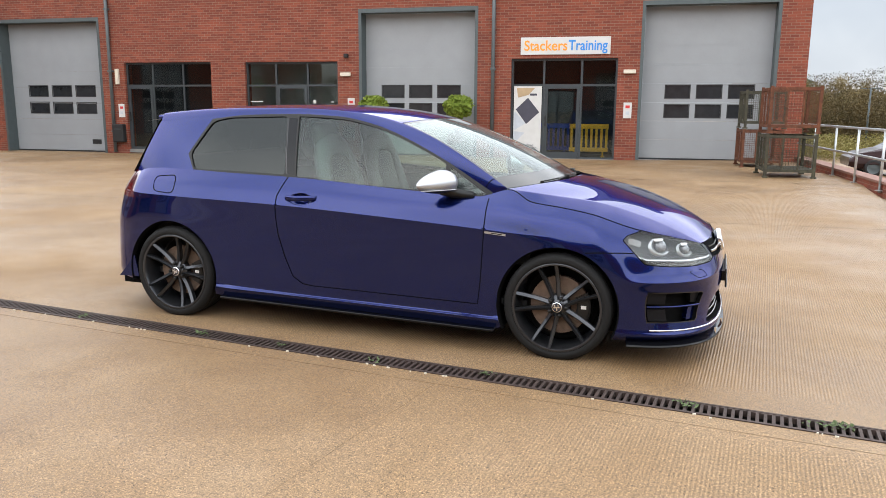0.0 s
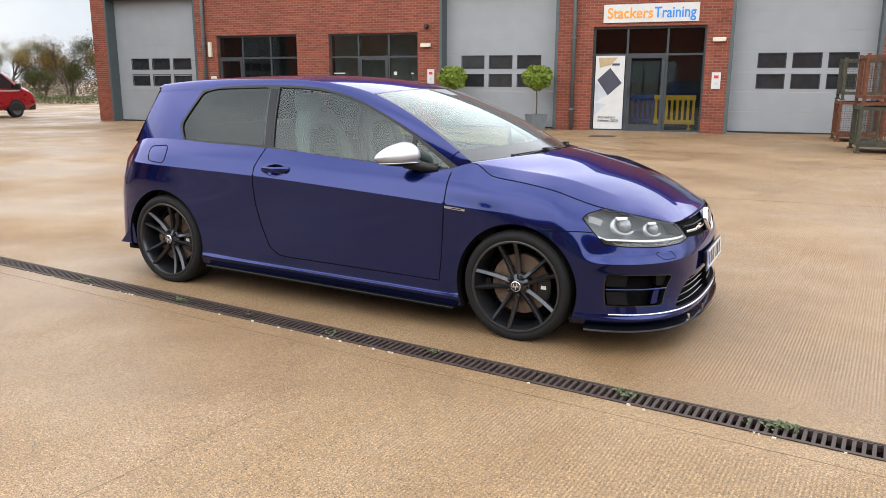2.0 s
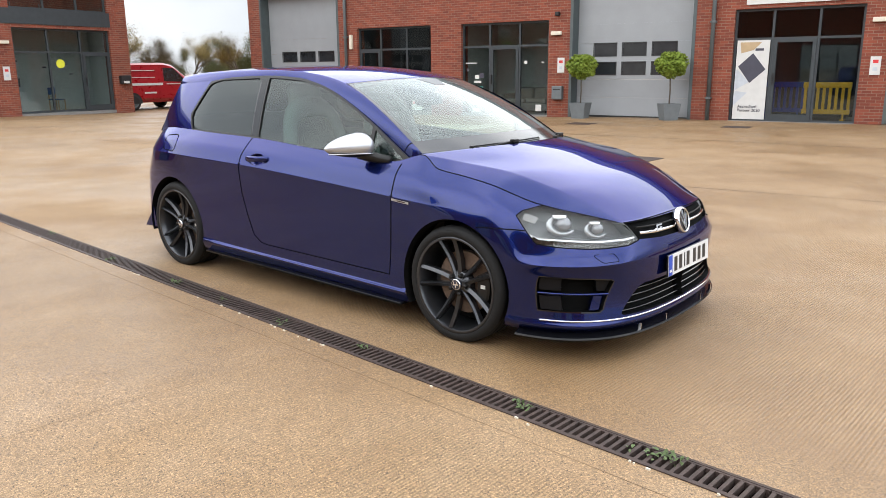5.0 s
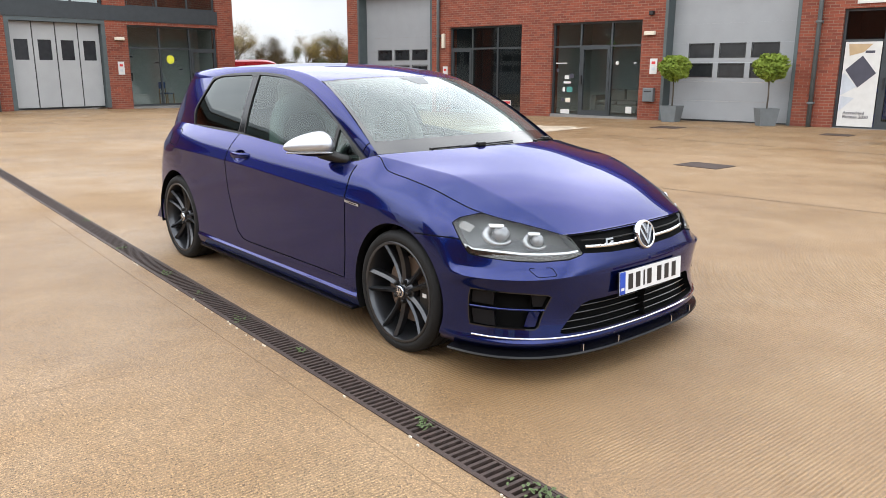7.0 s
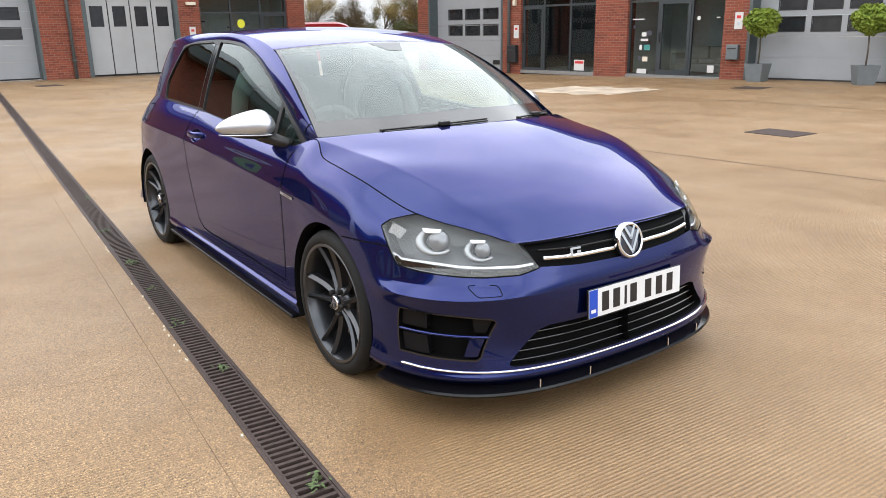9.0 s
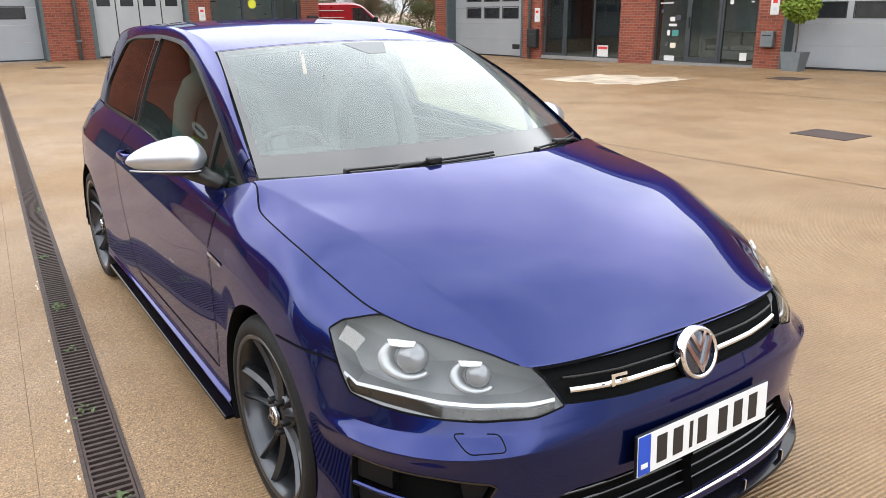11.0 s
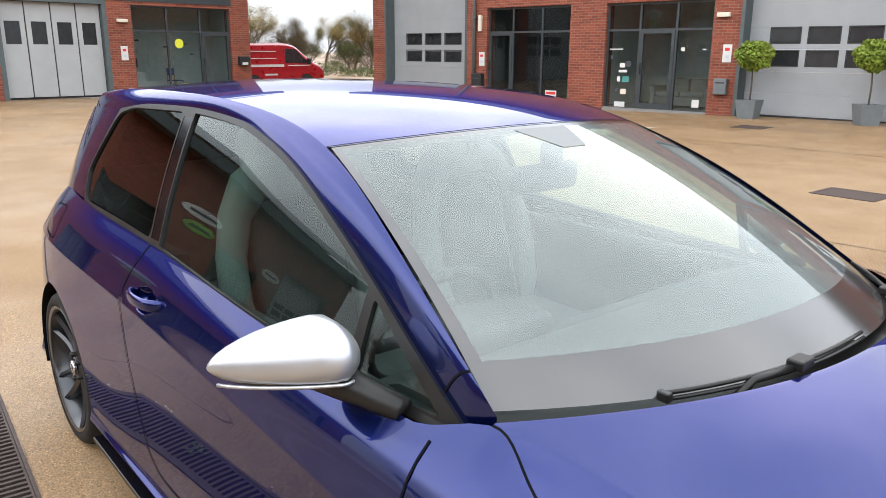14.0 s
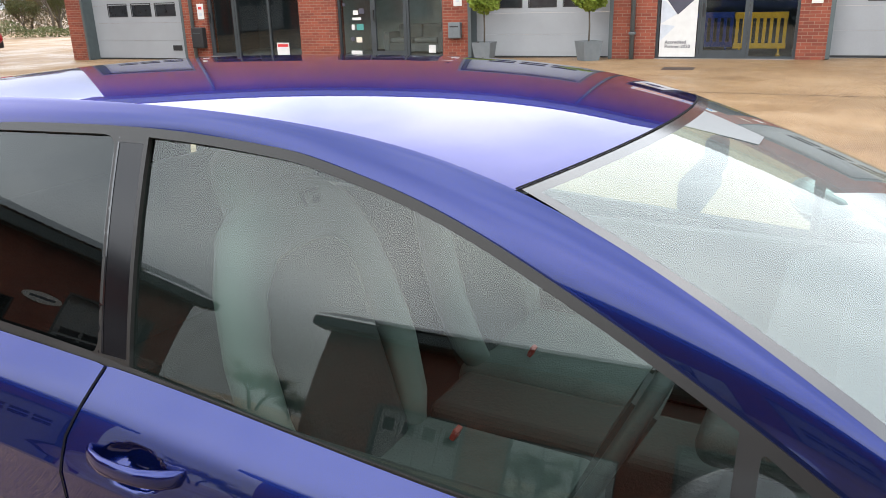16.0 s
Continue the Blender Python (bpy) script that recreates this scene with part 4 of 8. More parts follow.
# ---- trees, hedge, grass ----
def tree(name, seed, height, leaf_m, leaves, leaf_size, label, spread=0.55):
    rng = random.Random(seed)
    t = thing(name, Matrix.Identity(4), label, "tree", "trees beyond the yard")
    bm = bmesh.new()
    tips = []

    def grow(p, d, length, r, depth):
        n = 4
        pts, rs = [p], [r]
        q = p.copy()
        for k in range(n):
            d = (d + Vector((rng.gauss(0, 0.13), rng.gauss(0, 0.13), rng.gauss(0.04, 0.08)))).normalized()
            q = q + d * length / n
            pts.append(q.copy())
            rs.append(r * (1 - 0.13 * (k + 1)))
        tube(bm, pts, rs, 5 if depth else 7, False)
        if depth >= 3:
            tips.extend(pts[1:])
            return
        if depth >= 1:
            tips.append(pts[-1])
        for k in range(rng.randint(3, 4) if depth else 5):
            a = rng.uniform(0, 6.28)
            out = Vector((math.cos(a), math.sin(a), rng.uniform(0.25, 0.9))).normalized()
            base = pts[rng.randint(2, n)] if depth else pts[rng.randint(1, n)]
            grow(base, (d * 0.45 + out * spread * 1.4).normalized(), length * rng.uniform(0.5, 0.72), r * 0.48, depth + 1)

    grow(Vector((0, 0, 0)), Vector((0, 0, 1)), height * 0.45, height * 0.022, 0)
    part("trunk", bm, M_BARK, t, "bare tapering trunk and limbs")
    bm = bmesh.new()
    for k in range(leaves):
        p = rng.choice(tips) + Vector((rng.gauss(0, 0.22), rng.gauss(0, 0.22), rng.gauss(0, 0.2)))
        a = Vector((rng.gauss(0, 1), rng.gauss(0, 1), rng.gauss(0, 1))).normalized()
        b = a.orthogonal().normalized()
        s = leaf_size * rng.uniform(0.6, 1.3)
        bm.faces.new([bm.verts.new(v) for v in (p + a * s, p + b * s * 0.6, p - a * s, p - b * s * 0.6)])
    part("crown", bm, leaf_m, t, "thin autumn foliage")
    return t


kinds = [tree("autumn_tree", 3, 5.6, M_LEAF_AUT, 7000, 0.04, "half-bare tree with thin yellow autumn leaves"), tree("green_tree", 5, 5.0, M_LEAF_GRN, 8000, 0.042, "dull green tree in a hedgerow"), tree("brown_tree", 8, 5.2, M_LEAF_DUN, 8000, 0.04, "brown-leaved autumn tree in a hedgerow")]
rng = random.Random(21)
spots = []
for k in range(44):
    u, v = rng.uniform(-24, 22), rng.uniform(0, 14)
    spots.append((-44 + 0.72 * u - 0.69 * v, 42 + 0.69 * u + 0.72 * v))
for k in range(40):
    spots.append((rng.uniform(9, 40), rng.uniform(50, 70)))
for k in range(14):
    spots.append((rng.uniform(-40, -14), rng.uniform(-44, -30)))
for k, (x, y) in enumerate(spots):
    src = kinds[k % 3]
    m = pose(x, y, ground_z(x, y), 0, 0, rng.uniform(0, 360))
    if k < 3:
        src.matrix_world = m
    else:
        copy_thing(src, m @ Matrix.Scale(rng.uniform(0.75, 1.15), 4))


def hedge(x0, y0, x1, y1, h, depth, n, material, label, name="hedge", size=0.12, clump=0.0):
    """A band of small leaves along a line, with an uneven top; clump: how far it breaks into separate bushes."""
    g = np.random.default_rng(int(abs(x0 * 7 + y1)))
    along = np.array((x1 - x0, y1 - y0, 0.0))
    side = np.array((-along[1], along[0], 0)) / np.hypot(along[0], along[1])
    f = g.random(n)
    top = h * (0.72 + 0.28 * np.sin(f * 23 + 2 * np.sin(f * 61)))
    if clump:
        long = float(np.hypot(along[0], along[1]))
        bushes = int(long * 0.9)
        mids, tall, wide = g.random(bushes), g.uniform(0.55, 1.0, bushes), g.uniform(0.6, 1.5, bushes) / long
        k = g.integers(0, bushes, n)
        dist = g.normal(0, 1, n)
        own = g.random(n) < clump
        f = np.where(own, np.clip(mids[k] + wide[k] * dist, 0, 1), f)
        top = np.where(own, h * tall[k] * np.exp(-0.28 * dist**2), top * 0.62)
    P = np.array((x0, y0, 0.0)) + along * f[:, None] + side * g.normal(0, depth * 0.4, n)[:, None]
    P[:, 2] = top * g.random(n) ** 0.7 + np.array([ground_z(x, y) for x, y in P[:, :2]])
    a = g.normal(0, 1, (n, 3)) + (0, 0, 0.4)
    a /= np.linalg.norm(a, axis=1)[:, None]
    b = np.cross(a, g.normal(0, 1, (n, 3)))
    b /= np.linalg.norm(b, axis=1)[:, None]
    s = (size * g.uniform(0.6, 1.4, n))[:, None]
    V = np.stack([P + a * s, P + b * s * 0.5, P - a * s, P - b * s * 0.5], 1).reshape(-1, 3)
    me = bpy.data.meshes.new(name)
    me.from_pydata(V.tolist(), [], np.arange(4 * n).reshape(-1, 4).tolist())
    me.materials.append(material)
    tagged(new(name, me), label, name.replace("_", " "), kind="stuff")


M_LEAF_MIX = leaf_mat("mixed_autumn_scrub", (0.034, 0.034, 0.013), (0.135, 0.088, 0.030))
hedge(-70, 26, -28, 68, 4.6, 4.5, 170000, M_LEAF_MIX, "brown-green overgrown scrub beyond the yard", "scrub", 0.045, 0.75)
hedge(-56, 22, -20, 56, 1.0, 1.6, 26000, M_LEAF_GRN, "low green and dry undergrowth at the yard's edge", "undergrowth", size=0.06)
hedge(7, 47, 30, 51, 4.4, 5.0, 240000, M_LEAF_MIX, "olive and brown autumn scrub beyond the road", "scrub", 0.046, 0.7)
hedge(8, 60, 36, 64, 6.2, 5.0, 210000, M_LEAF_MIX, "olive brown wood on the rise beyond the road", "wood", 0.055, 0.6)
hedge(4, 40, 26, 42, 1.2, 3.4, 70000, M_GRASS, "tall dry yellow grass on the bank", "dry_grass", size=0.04)
part("verge", bxs((5.0, 110, 36.52, 100, -0.9, -0.79)), mat("rough_verge_grass", (0.1312, 0.1148, 0.041), 0.9, 0, 0.4, 1.2, 0.6, 20), None, "rough yellow-green grass verge beyond the road", kind="structure")

part("road", bxs((5.0, 80, 22.0, 36.5, -0.9, -0.80)), mat("wet_asphalt", (0.0649, 0.0649, 0.0686), 0.45, 0, 0.25, 0.6, 0.3, 60), None, "grey wet asphalt road below the yard", kind="structure")

lamp_post = thing("street_lamp", pose(11.2, 43.6, -0.8), "tall grey street lamp with two heads", "street lamp")
bm = bmesh.new()
tube(bm, [(0, 0, 0), (0, 0, 3.45)], [0.06, 0.04], 8)
part("pole", bm, M_STEEL, lamp_post, smooth=True)
for sx in (-1, 1):
    part("arm", bxs((min(0, sx * 0.6), max(0, sx * 0.6), -0.02, 0.02, 3.40, 3.44)), M_STEEL, lamp_post)
    part("head", bxs((sx * 0.7 - 0.16, sx * 0.7 + 0.16, -0.1, 0.1, 3.38, 3.46), bevel=0.03), M_WHITE, lamp_post)


# ---- parked vehicles ----
def loft(sections, closed=True):
    """A body through sections, each a list of (x, y, z) with the same count."""
    bm = bmesh.new()
    rows = [[bm.verts.new(p) for p in s] for s in sections]
    n = len(rows[0])
    for a, b in zip(rows, rows[1:]):
        for k in range(n - 1):
            bm.faces.new((a[k], a[k + 1], b[k + 1], b[k]))
    bm.faces.new(rows[0][::-1])
    bm.faces.new(rows[-1])
    bmesh.ops.recalc_face_normals(bm, faces=bm.faces)
    return bm


def profile_body(prof, half, tuck):
    """prof: (x, z_bottom, z_belt, z_top) along the length."""
    out = []
    for x, zb, zm, zt in prof:
        r = []
        for s in (-1, 1):
            pts = [(x, s * half * 0.86, zb), (x, s * half, zb + 0.18), (x, s * half, zm * 0.6 + zb * 0.4), (x, s * half * 0.98, zm), (x, s * half * (1 - tuck * min(1, (zt - zm) / 0.4)), max(zm, zt - 0.08)), (x, s * half * (0.9 - tuck * min(1, (zt - zm) / 0.4)), zt)]
            r += pts if s < 0 else pts[::-1]
        out.append(r)
    return loft(out)


def simple_wheel(parent, x, y, r, w):
    bm = bmesh.new()
    s = 1 if y > 0 else -1
    prof = [(r * 0.66, 0.0), (r * 0.9, 0.012), (r, -0.02), (r, -w), (r * 0.7, -w - 0.01)]
    rings = [[bm.verts.new((x + q * math.cos(6.28319 * k / 24), y + s * d, r + q * math.sin(6.28319 * k / 24))) for k in range(24)] for q, d in prof]
    for a, b in zip(rings, rings[1:]):
        for k in range(24):
            bm.faces.new((a[k], a[(k + 1) % 24], b[(k + 1) % 24], b[k]))
    wh = part("wheel", bm, M_BLACK, parent, "black tyre", smooth=True)
    bm = bmesh.new()
    rings = [[bm.verts.new((x + q * math.cos(6.28319 * k / 24), y + s * d, r + q * math.sin(6.28319 * k / 24))) for k in range(24)] for q, d in ((r * 0.67, -0.002), (r * 0.58, -0.03), (r * 0.2, -0.015), (0.001, -0.012))]
    for a, b in zip(rings, rings[1:]):
        for k in range(24):
            bm.faces.new((a[k], a[(k + 1) % 24], b[(k + 1) % 24], b[k]))
    part("hub_cap", bm, M_STEEL, wh, smooth=True)


M_VANRED = mat("red_van_paint", (0.30, 0.006, 0.014), 0.3, 0.0, 0.06, coat=1.0)
M_DARKCAR = mat("maroon_car_paint", (0.030, 0.012, 0.015), 0.35, 0.2, 0.1, coat=0.5)
M_CARGLASS = mat("vehicle_glass", (0.02, 0.025, 0.028), 0.06, 0, 0.1, spec=0.8, rvary=0.03)
van = thing("panel_van", pose(-28.46, 23.2, -0.14, 0, 0, 92), "red panel van with white stripes parked behind the workshop", "van")
part("body", profile_body([(-3.56, 0.45, 1.1, 1.85), (-3.48, 0.32, 1.1, 1.93), (-1.2, 0.3, 1.1, 1.96), (-0.9, 0.3, 1.1, 1.95), (-0.55, 0.3, 1.1, 1.88), (-0.35, 0.3, 1.1, 1.78), (0.05, 0.3, 1.1, 1.49), (0.38, 0.3, 1.08, 1.24), (0.72, 0.32, 1.0, 1.10), (0.86, 0.36, 0.9, 0.99), (0.94, 0.42, 0.7, 0.78)], 0.95, 0.13), M_VANRED, van)
part("bumper", bxs((0.72, 1.0, -0.9, 0.9, 0.28, 0.58), bevel=0.06), M_BLACK, van)
for s in (1, -1):
    y0, y1 = (0.86, 0.97) if s > 0 else (-0.97, -0.86)
    bm = bmesh.new()
    part("cab_glass", poly([(-1.05, 1.18), (-1.02, 1.74), (-0.55, 1.74), (0.05, 1.24), (0.05, 1.15)], s * 0.935, s * 0.80), M_CARGLASS, van)
    part("stripe", bxs((-2.9, -1.15, min(s * 0.945, s * 0.957), max(s * 0.945, s * 0.957), 1.02, 1.12)), M_WHITE, van)
    part("stripe", bxs((-2.9, -1.5, min(s * 0.90, s * 0.925), max(s * 0.90, s * 0.925), 1.34, 1.37), (-2.9, -1.5, min(s * 0.86, s * 0.905), max(s * 0.86, s * 0.905), 1.62, 1.65)), M_WHITE, van)
    part("stripe", bxs((-0.95, 0.2, min(s * 0.945, s * 0.957), max(s * 0.945, s * 0.957), 1.05, 1.09)), M_WHITE, van)
    part("marking", bxs((-2.1, -1.5, min(s * 0.95, s * 0.958), max(s * 0.95, s * 0.958), 0.68, 0.75)), M_WHITE, van)
    part("wing_mirror", bxs((0.0, 0.14, min(s * 0.95, s * 1.15), max(s * 0.95, s * 1.15), 1.12, 1.36), bevel=0.03), M_BLACK, van)
    part("headlight", bxs((0.62, 0.86, min(s * 0.62, s * 0.93), max(s * 0.62, s * 0.93), 0.70, 0.88), bevel=0.03), M_SILVERV, van)
    for x in (0.0, -2.65):
        simple_wheel(van, x, s * 0.955, 0.33, 0.2)
        bm = bmesh.new()
        pts = [(x + 0.40 * math.cos(a), 0.33 + 0.40 * math.sin(a)) for a in np.linspace(0, math.pi, 14)]
        part("wheel_arch", poly([*pts, (x - 0.40, 0.28), (x + 0.40, 0.28)], s * 0.952, s * 0.7), M_BLACK, van)

parked = thing("parked_car", pose(7.85, 30.3, -0.80, 0, 0, 176), "dark maroon hatchback parked on the road below the yard", "car")
part("body", profile_body([(-3.3, 0.4, 0.95, 1.0), (-3.1, 0.3, 0.98, 1.32), (-2.3, 0.28, 0.98, 1.46), (-1.3, 0.26, 0.96, 1.46), (-0.8, 0.26, 0.94, 1.30), (-0.25, 0.26, 0.92, 0.99), (0.5, 0.28, 0.8, 0.82), (0.78, 0.35, 0.62, 0.66)], 0.88, 0.2), M_DARKCAR, parked)
for s in (1, -1):
    part("side_glass", poly([(-2.75, 1.0), (-2.5, 1.36), (-1.35, 1.38), (-0.55, 1.02)], s * 0.86, s * 0.60), M_CARGLASS, parked)
    part("headlight", bxs((0.45, 0.70, min(s * 0.5, s * 0.84), max(s * 0.5, s * 0.84), 0.58, 0.72), bevel=0.04), M_SILVERV, parked)
    part("tail_light", bxs((-3.32, -3.1, min(s * 0.55, s * 0.86), max(s * 0.55, s * 0.86), 0.78, 0.98), bevel=0.03), M_REDV, parked)
    for x in (0.0, -2.6):
        simple_wheel(parked, x, s * 0.885, 0.31, 0.2)
part("windscreen", loft([[(-0.30, -0.74, 0.99), (-0.30, 0.74, 0.99), (-0.28, 0.74, 0.995), (-0.28, -0.74, 0.995)], [(-0.82, -0.60, 1.325), (-0.82, 0.60, 1.325), (-0.80, 0.60, 1.335), (-0.80, -0.60, 1.335)]]), M_CARGLASS, parked)


# ---- things behind the shop glass ----
def chair(m, seat_m, label):
    t = thing("chair", m, label, "chair")
    part("seat", bxs((-0.21, 0.21, -0.21, 0.21, 0.43, 0.46), bevel=0.012), seat_m, t)
    part("backrest", bxs((-0.20, 0.20, 0.185, 0.21, 0.62, 0.88), bevel=0.012), seat_m, t)
    for x in (-0.19, 0.19):
        part("leg", bxs((x - 0.016, x + 0.016, -0.20, -0.168, 0, 0.43)), M_PALEWOOD, t)
        part("leg", bxs((x - 0.016, x + 0.016, 0.17, 0.20, 0, 0.62)), M_PALEWOOD, t)


M_PALEWOOD = mat("pale_beech", (0.42, 0.27, 0.13), 0.5, 0, 0.15, 12)
M_SOFA = mat("grey_sofa_cloth", (0.20, 0.20, 0.19), 0.9, 0, 0.15, 8, 0.3, 150)
chair(WM @ Matrix.Translation((17.05, 1.0, 0.012)) @ Matrix.Rotation(radians(25), 4, "Z"), mat("blue_seat_cloth", (0.04, 0.09, 0.22), 0.8), "wooden chair with a blue seat behind the shop glass")
for y, z, w, h in ((16.2, 1.75, 0.30, 0.42), (17.3, 1.55, 0.24, 0.34), (18.1, 1.7, 0.30, 0.21), (18.35, 1.3, 0.21, 0.30)):
    t = thing("notice", WM @ Matrix.Translation((y, 2.10, z)), "white paper notice pinned to the shop's back wall", "notice", "notices in the shop")
    part("sheet", bxs((-w / 2, w / 2, 0.0, 0.006, -h / 2, h / 2)), M_WHITE, t)
    part("marking", bxs((-w * 0.35, w * 0.35, -0.003, -0.0002, h * 0.2, h * 0.34)), M_CHARC, t)
sofa = thing("sofa", pose(-10.75, WALL_Y + 1.5, 0.012), "grey cloth sofa behind the shop glass", "sofa")
part("base", bxs((-0.85, 0.85, -0.4, 0.4, 0.06, 0.30), bevel=0.03), M_SOFA, sofa)
for x in (-0.38, 0.38):
    part("seat_cushion", bxs((x - 0.36, x + 0.36, -0.4, 0.2, 0.305, 0.44), bevel=0.04), M_SOFA, sofa)
    part("back_cushion", bxs((x - 0.36, x + 0.36, 0.2, 0.4, 0.305, 0.80), bevel=0.05), M_SOFA, sofa)
for x in (-0.84, 0.84):
    part("arm", bxs((x - 0.09, x + 0.09, -0.42, 0.42, 0.06, 0.60), bevel=0.04), M_SOFA, sofa)
    for y in (-0.35, 0.35):
        part("foot", bxs((x * 0.9 - 0.03, x * 0.9 + 0.03, y - 0.03, y + 0.03, 0, 0.06)), M_BLACK, sofa)


# ---- the blue hatchback ----
from mathutils.geometry import delaunay_2d_cdt

CAR = Matrix.Translation((-0.5915, 5.280, 0)) @ Matrix.Rotation(math.atan2(-0.0988, 0.9951), 4, "Z")
WB, HUB = 2.63, 0.305


def paint_mat():
    m, n, l, p = nodes_of("blue_pearl_paint")
    tc, fl = n.new("ShaderNodeTexCoord"), n.new("ShaderNodeTexNoise")
    fl.inputs["Scale"].default_value, fl.inputs["Detail"].default_value = 900, 2
    l.new(tc.outputs["Object"], fl.inputs["Vector"])
    cr = n.new("ShaderNodeValToRGB")
    cr.color_ramp.elements[0].color, cr.color_ramp.elements[1].color = (0.0022, 0.0058, 0.044, 1), (0.0070, 0.0180, 0.128, 1)
    l.new(fl.outputs["Fac"], cr.inputs["Fac"])
    l.new(cr.outputs["Color"], p.inputs["Base Color"])
    p.inputs["Metallic"].default_value, p.inputs["Roughness"].default_value = 0.85, 0.24
    p.inputs["Specular Tint"].default_value = (0.15, 0.18, 0.8, 1)
    p.inputs["Coat Weight"].default_value, p.inputs["Coat Roughness"].default_value, p.inputs["Coat IOR"].default_value = 1.0, 0.008, 1.40
    return m


M_PAINT = paint_mat()
M_GLOSSBLK = mat("gloss_black", (0.004, 0.004, 0.005), 0.1, 0, 0.1, coat=0.6, rvary=0.03)
M_TRIM = mat("satin_black_trim", (0.010, 0.0095, 0.009), 0.35, spec=0.3)
M_DUCT = mat("black_intake_plastic", (0.006, 0.006, 0.007), 0.4, spec=0.15)
M_LIP = mat("gloss_black_lip", (0.004, 0.004, 0.005), 0.12, spec=0.25, rvary=0.03)
M_LINER = mat("wheel_arch_liner", (0.004, 0.004, 0.004), 0.95, spec=0.08)
M_CHROME = mat("chrome", (0.82, 0.83, 0.85), 0.08, 1.0, 0.03, rvary=0.03)
M_SATIN = mat("satin_silver_cap", (0.4474, 0.4546, 0.469), 0.32, 0.75, 0.04, 20, rvary=0.05)
M_RIM = mat("dark_graphite_alloy", (0.050, 0.052, 0.057), 0.30, 0.75, 0.08, 20, coat=0.3, rvary=0.04)
M_TYRE = mat("tyre_rubber", (0.009, 0.009, 0.009), 0.7, 0, 0.15, 40, 0.2, 200, spec=0.25)
M_DISC = mat("rusty_brake_disc", (0.16, 0.11, 0.08), 0.6, 0.5, 0.35, 25)
M_SEAM = mat("panel_gap", (0.003, 0.003, 0.005), 0.9, spec=0.1)
M_MARKER = mat("grey_side_marker", (0.16, 0.155, 0.15), 0.3, 0.0, 0.1, 40, rvary=0.05)
M_LIGHTBOX = mat("headlight_bucket", (0.20, 0.203, 0.208), 0.35, 0.0, 0.05, 5, rvary=0.02)
M_SMOKED = mat("smoked_marker_band", (0.020, 0.016, 0.012), 0.12, 0, 0.1, 30, spec=0.6, rvary=0.03)
M_LENS = mat("projector_lens", (0.17, 0.173, 0.18), 0.06, 0.2, 0.05, coat=1.0, rvary=0.02)
M_BOWL = mat("smoked_reflector_bowl", (0.36, 0.365, 0.37), 0.35, 0.6, 0.1, 20)
M_DRL = mat("light_guide", (0.697, 0.7134, 0.738), 0.2, 0.0, 0.03)
M_TAIL = mat("dark_red_tail_light", (0.085, 0.004, 0.008), 0.1, 0, 0.1, coat=1.0, rvary=0.03)
M_PLATE = mat("white_plate", (0.656, 0.656, 0.6478), 0.35, 0, 0.03)
M_PLATEBLUE = mat("blue_plate_band", (0.01, 0.06, 0.42), 0.4)
M_INK = mat("black_characters", (0.012, 0.012, 0.014), 0.4)
M_CABIN = mat("charcoal_cabin", (0.024, 0.025, 0.026), 0.7, 0, 0.2, 12, 0.2, 120)
M_SEATGREY = mat("grey_seat_cloth", (0.08, 0.085, 0.085), 0.85, 0, 0.2, 12, 0.3, 150)
M_BUCKLE = mat("red_buckle", (0.35, 0.03, 0.02), 0.5)
M_SEATEDGE = mat("pale_seat_bolster", (0.110, 0.120, 0.116), 0.7, 0, 0.1, 12)
# the windscreen's diffuse share is bright haze painted over the view inside
M_SCREEN = glass("windscreen_glass", (0.80, 0.88, 0.85), 1.0, 1.52, glare=0.14, glare_color=(0.70, 0.76, 0.74))
M_SIDEGLASS = glass("door_glass", (0.52, 0.66, 0.60), 1.0, 1.58)
M_PRIVACY = glass("tinted_glass", (0.13, 0.15, 0.15), 1.0, 1.5)
M_CLEAR = glass("lamp_cover", (0.97, 0.98, 0.98), 0.9, 1.35)
M_FRIT = mat("black_frit", (0.03, 0.028, 0.027), 0.14, 0, 0.05, spec=1.0, rvary=0.02)


M_SHROUD = mat("sensor_shroud", (0.13, 0.135, 0.135), 0.5)


def cubic(xs, ys):
    """Natural cubic spline."""
    xs, ys = np.array(xs, float), np.array(ys, float)
    n, h = len(xs), np.diff(xs)
    A, r = np.eye(n), np.zeros(n)
    for i in range(1, n - 1):
        A[i, i - 1 : i + 2] = h[i - 1], 2 * (h[i - 1] + h[i]), h[i]
        r[i] = 6 * ((ys[i + 1] - ys[i]) / h[i] - (ys[i] - ys[i - 1]) / h[i - 1])
    M = np.linalg.solve(A, r)

    def f(x):
        x = np.clip(np.asarray(x, float), xs[0], xs[-1])
        i = np.clip(np.searchsorted(xs, x) - 1, 0, n - 2)
        a, b = xs[i + 1] - x, x - xs[i]
        return (M[i] * a**3 + M[i + 1] * b**3) / (6 * h[i]) + (ys[i] / h[i] - M[i] * h[i] / 6) * a + (ys[i + 1] / h[i] - M[i + 1] * h[i] / 6) * b

    return f


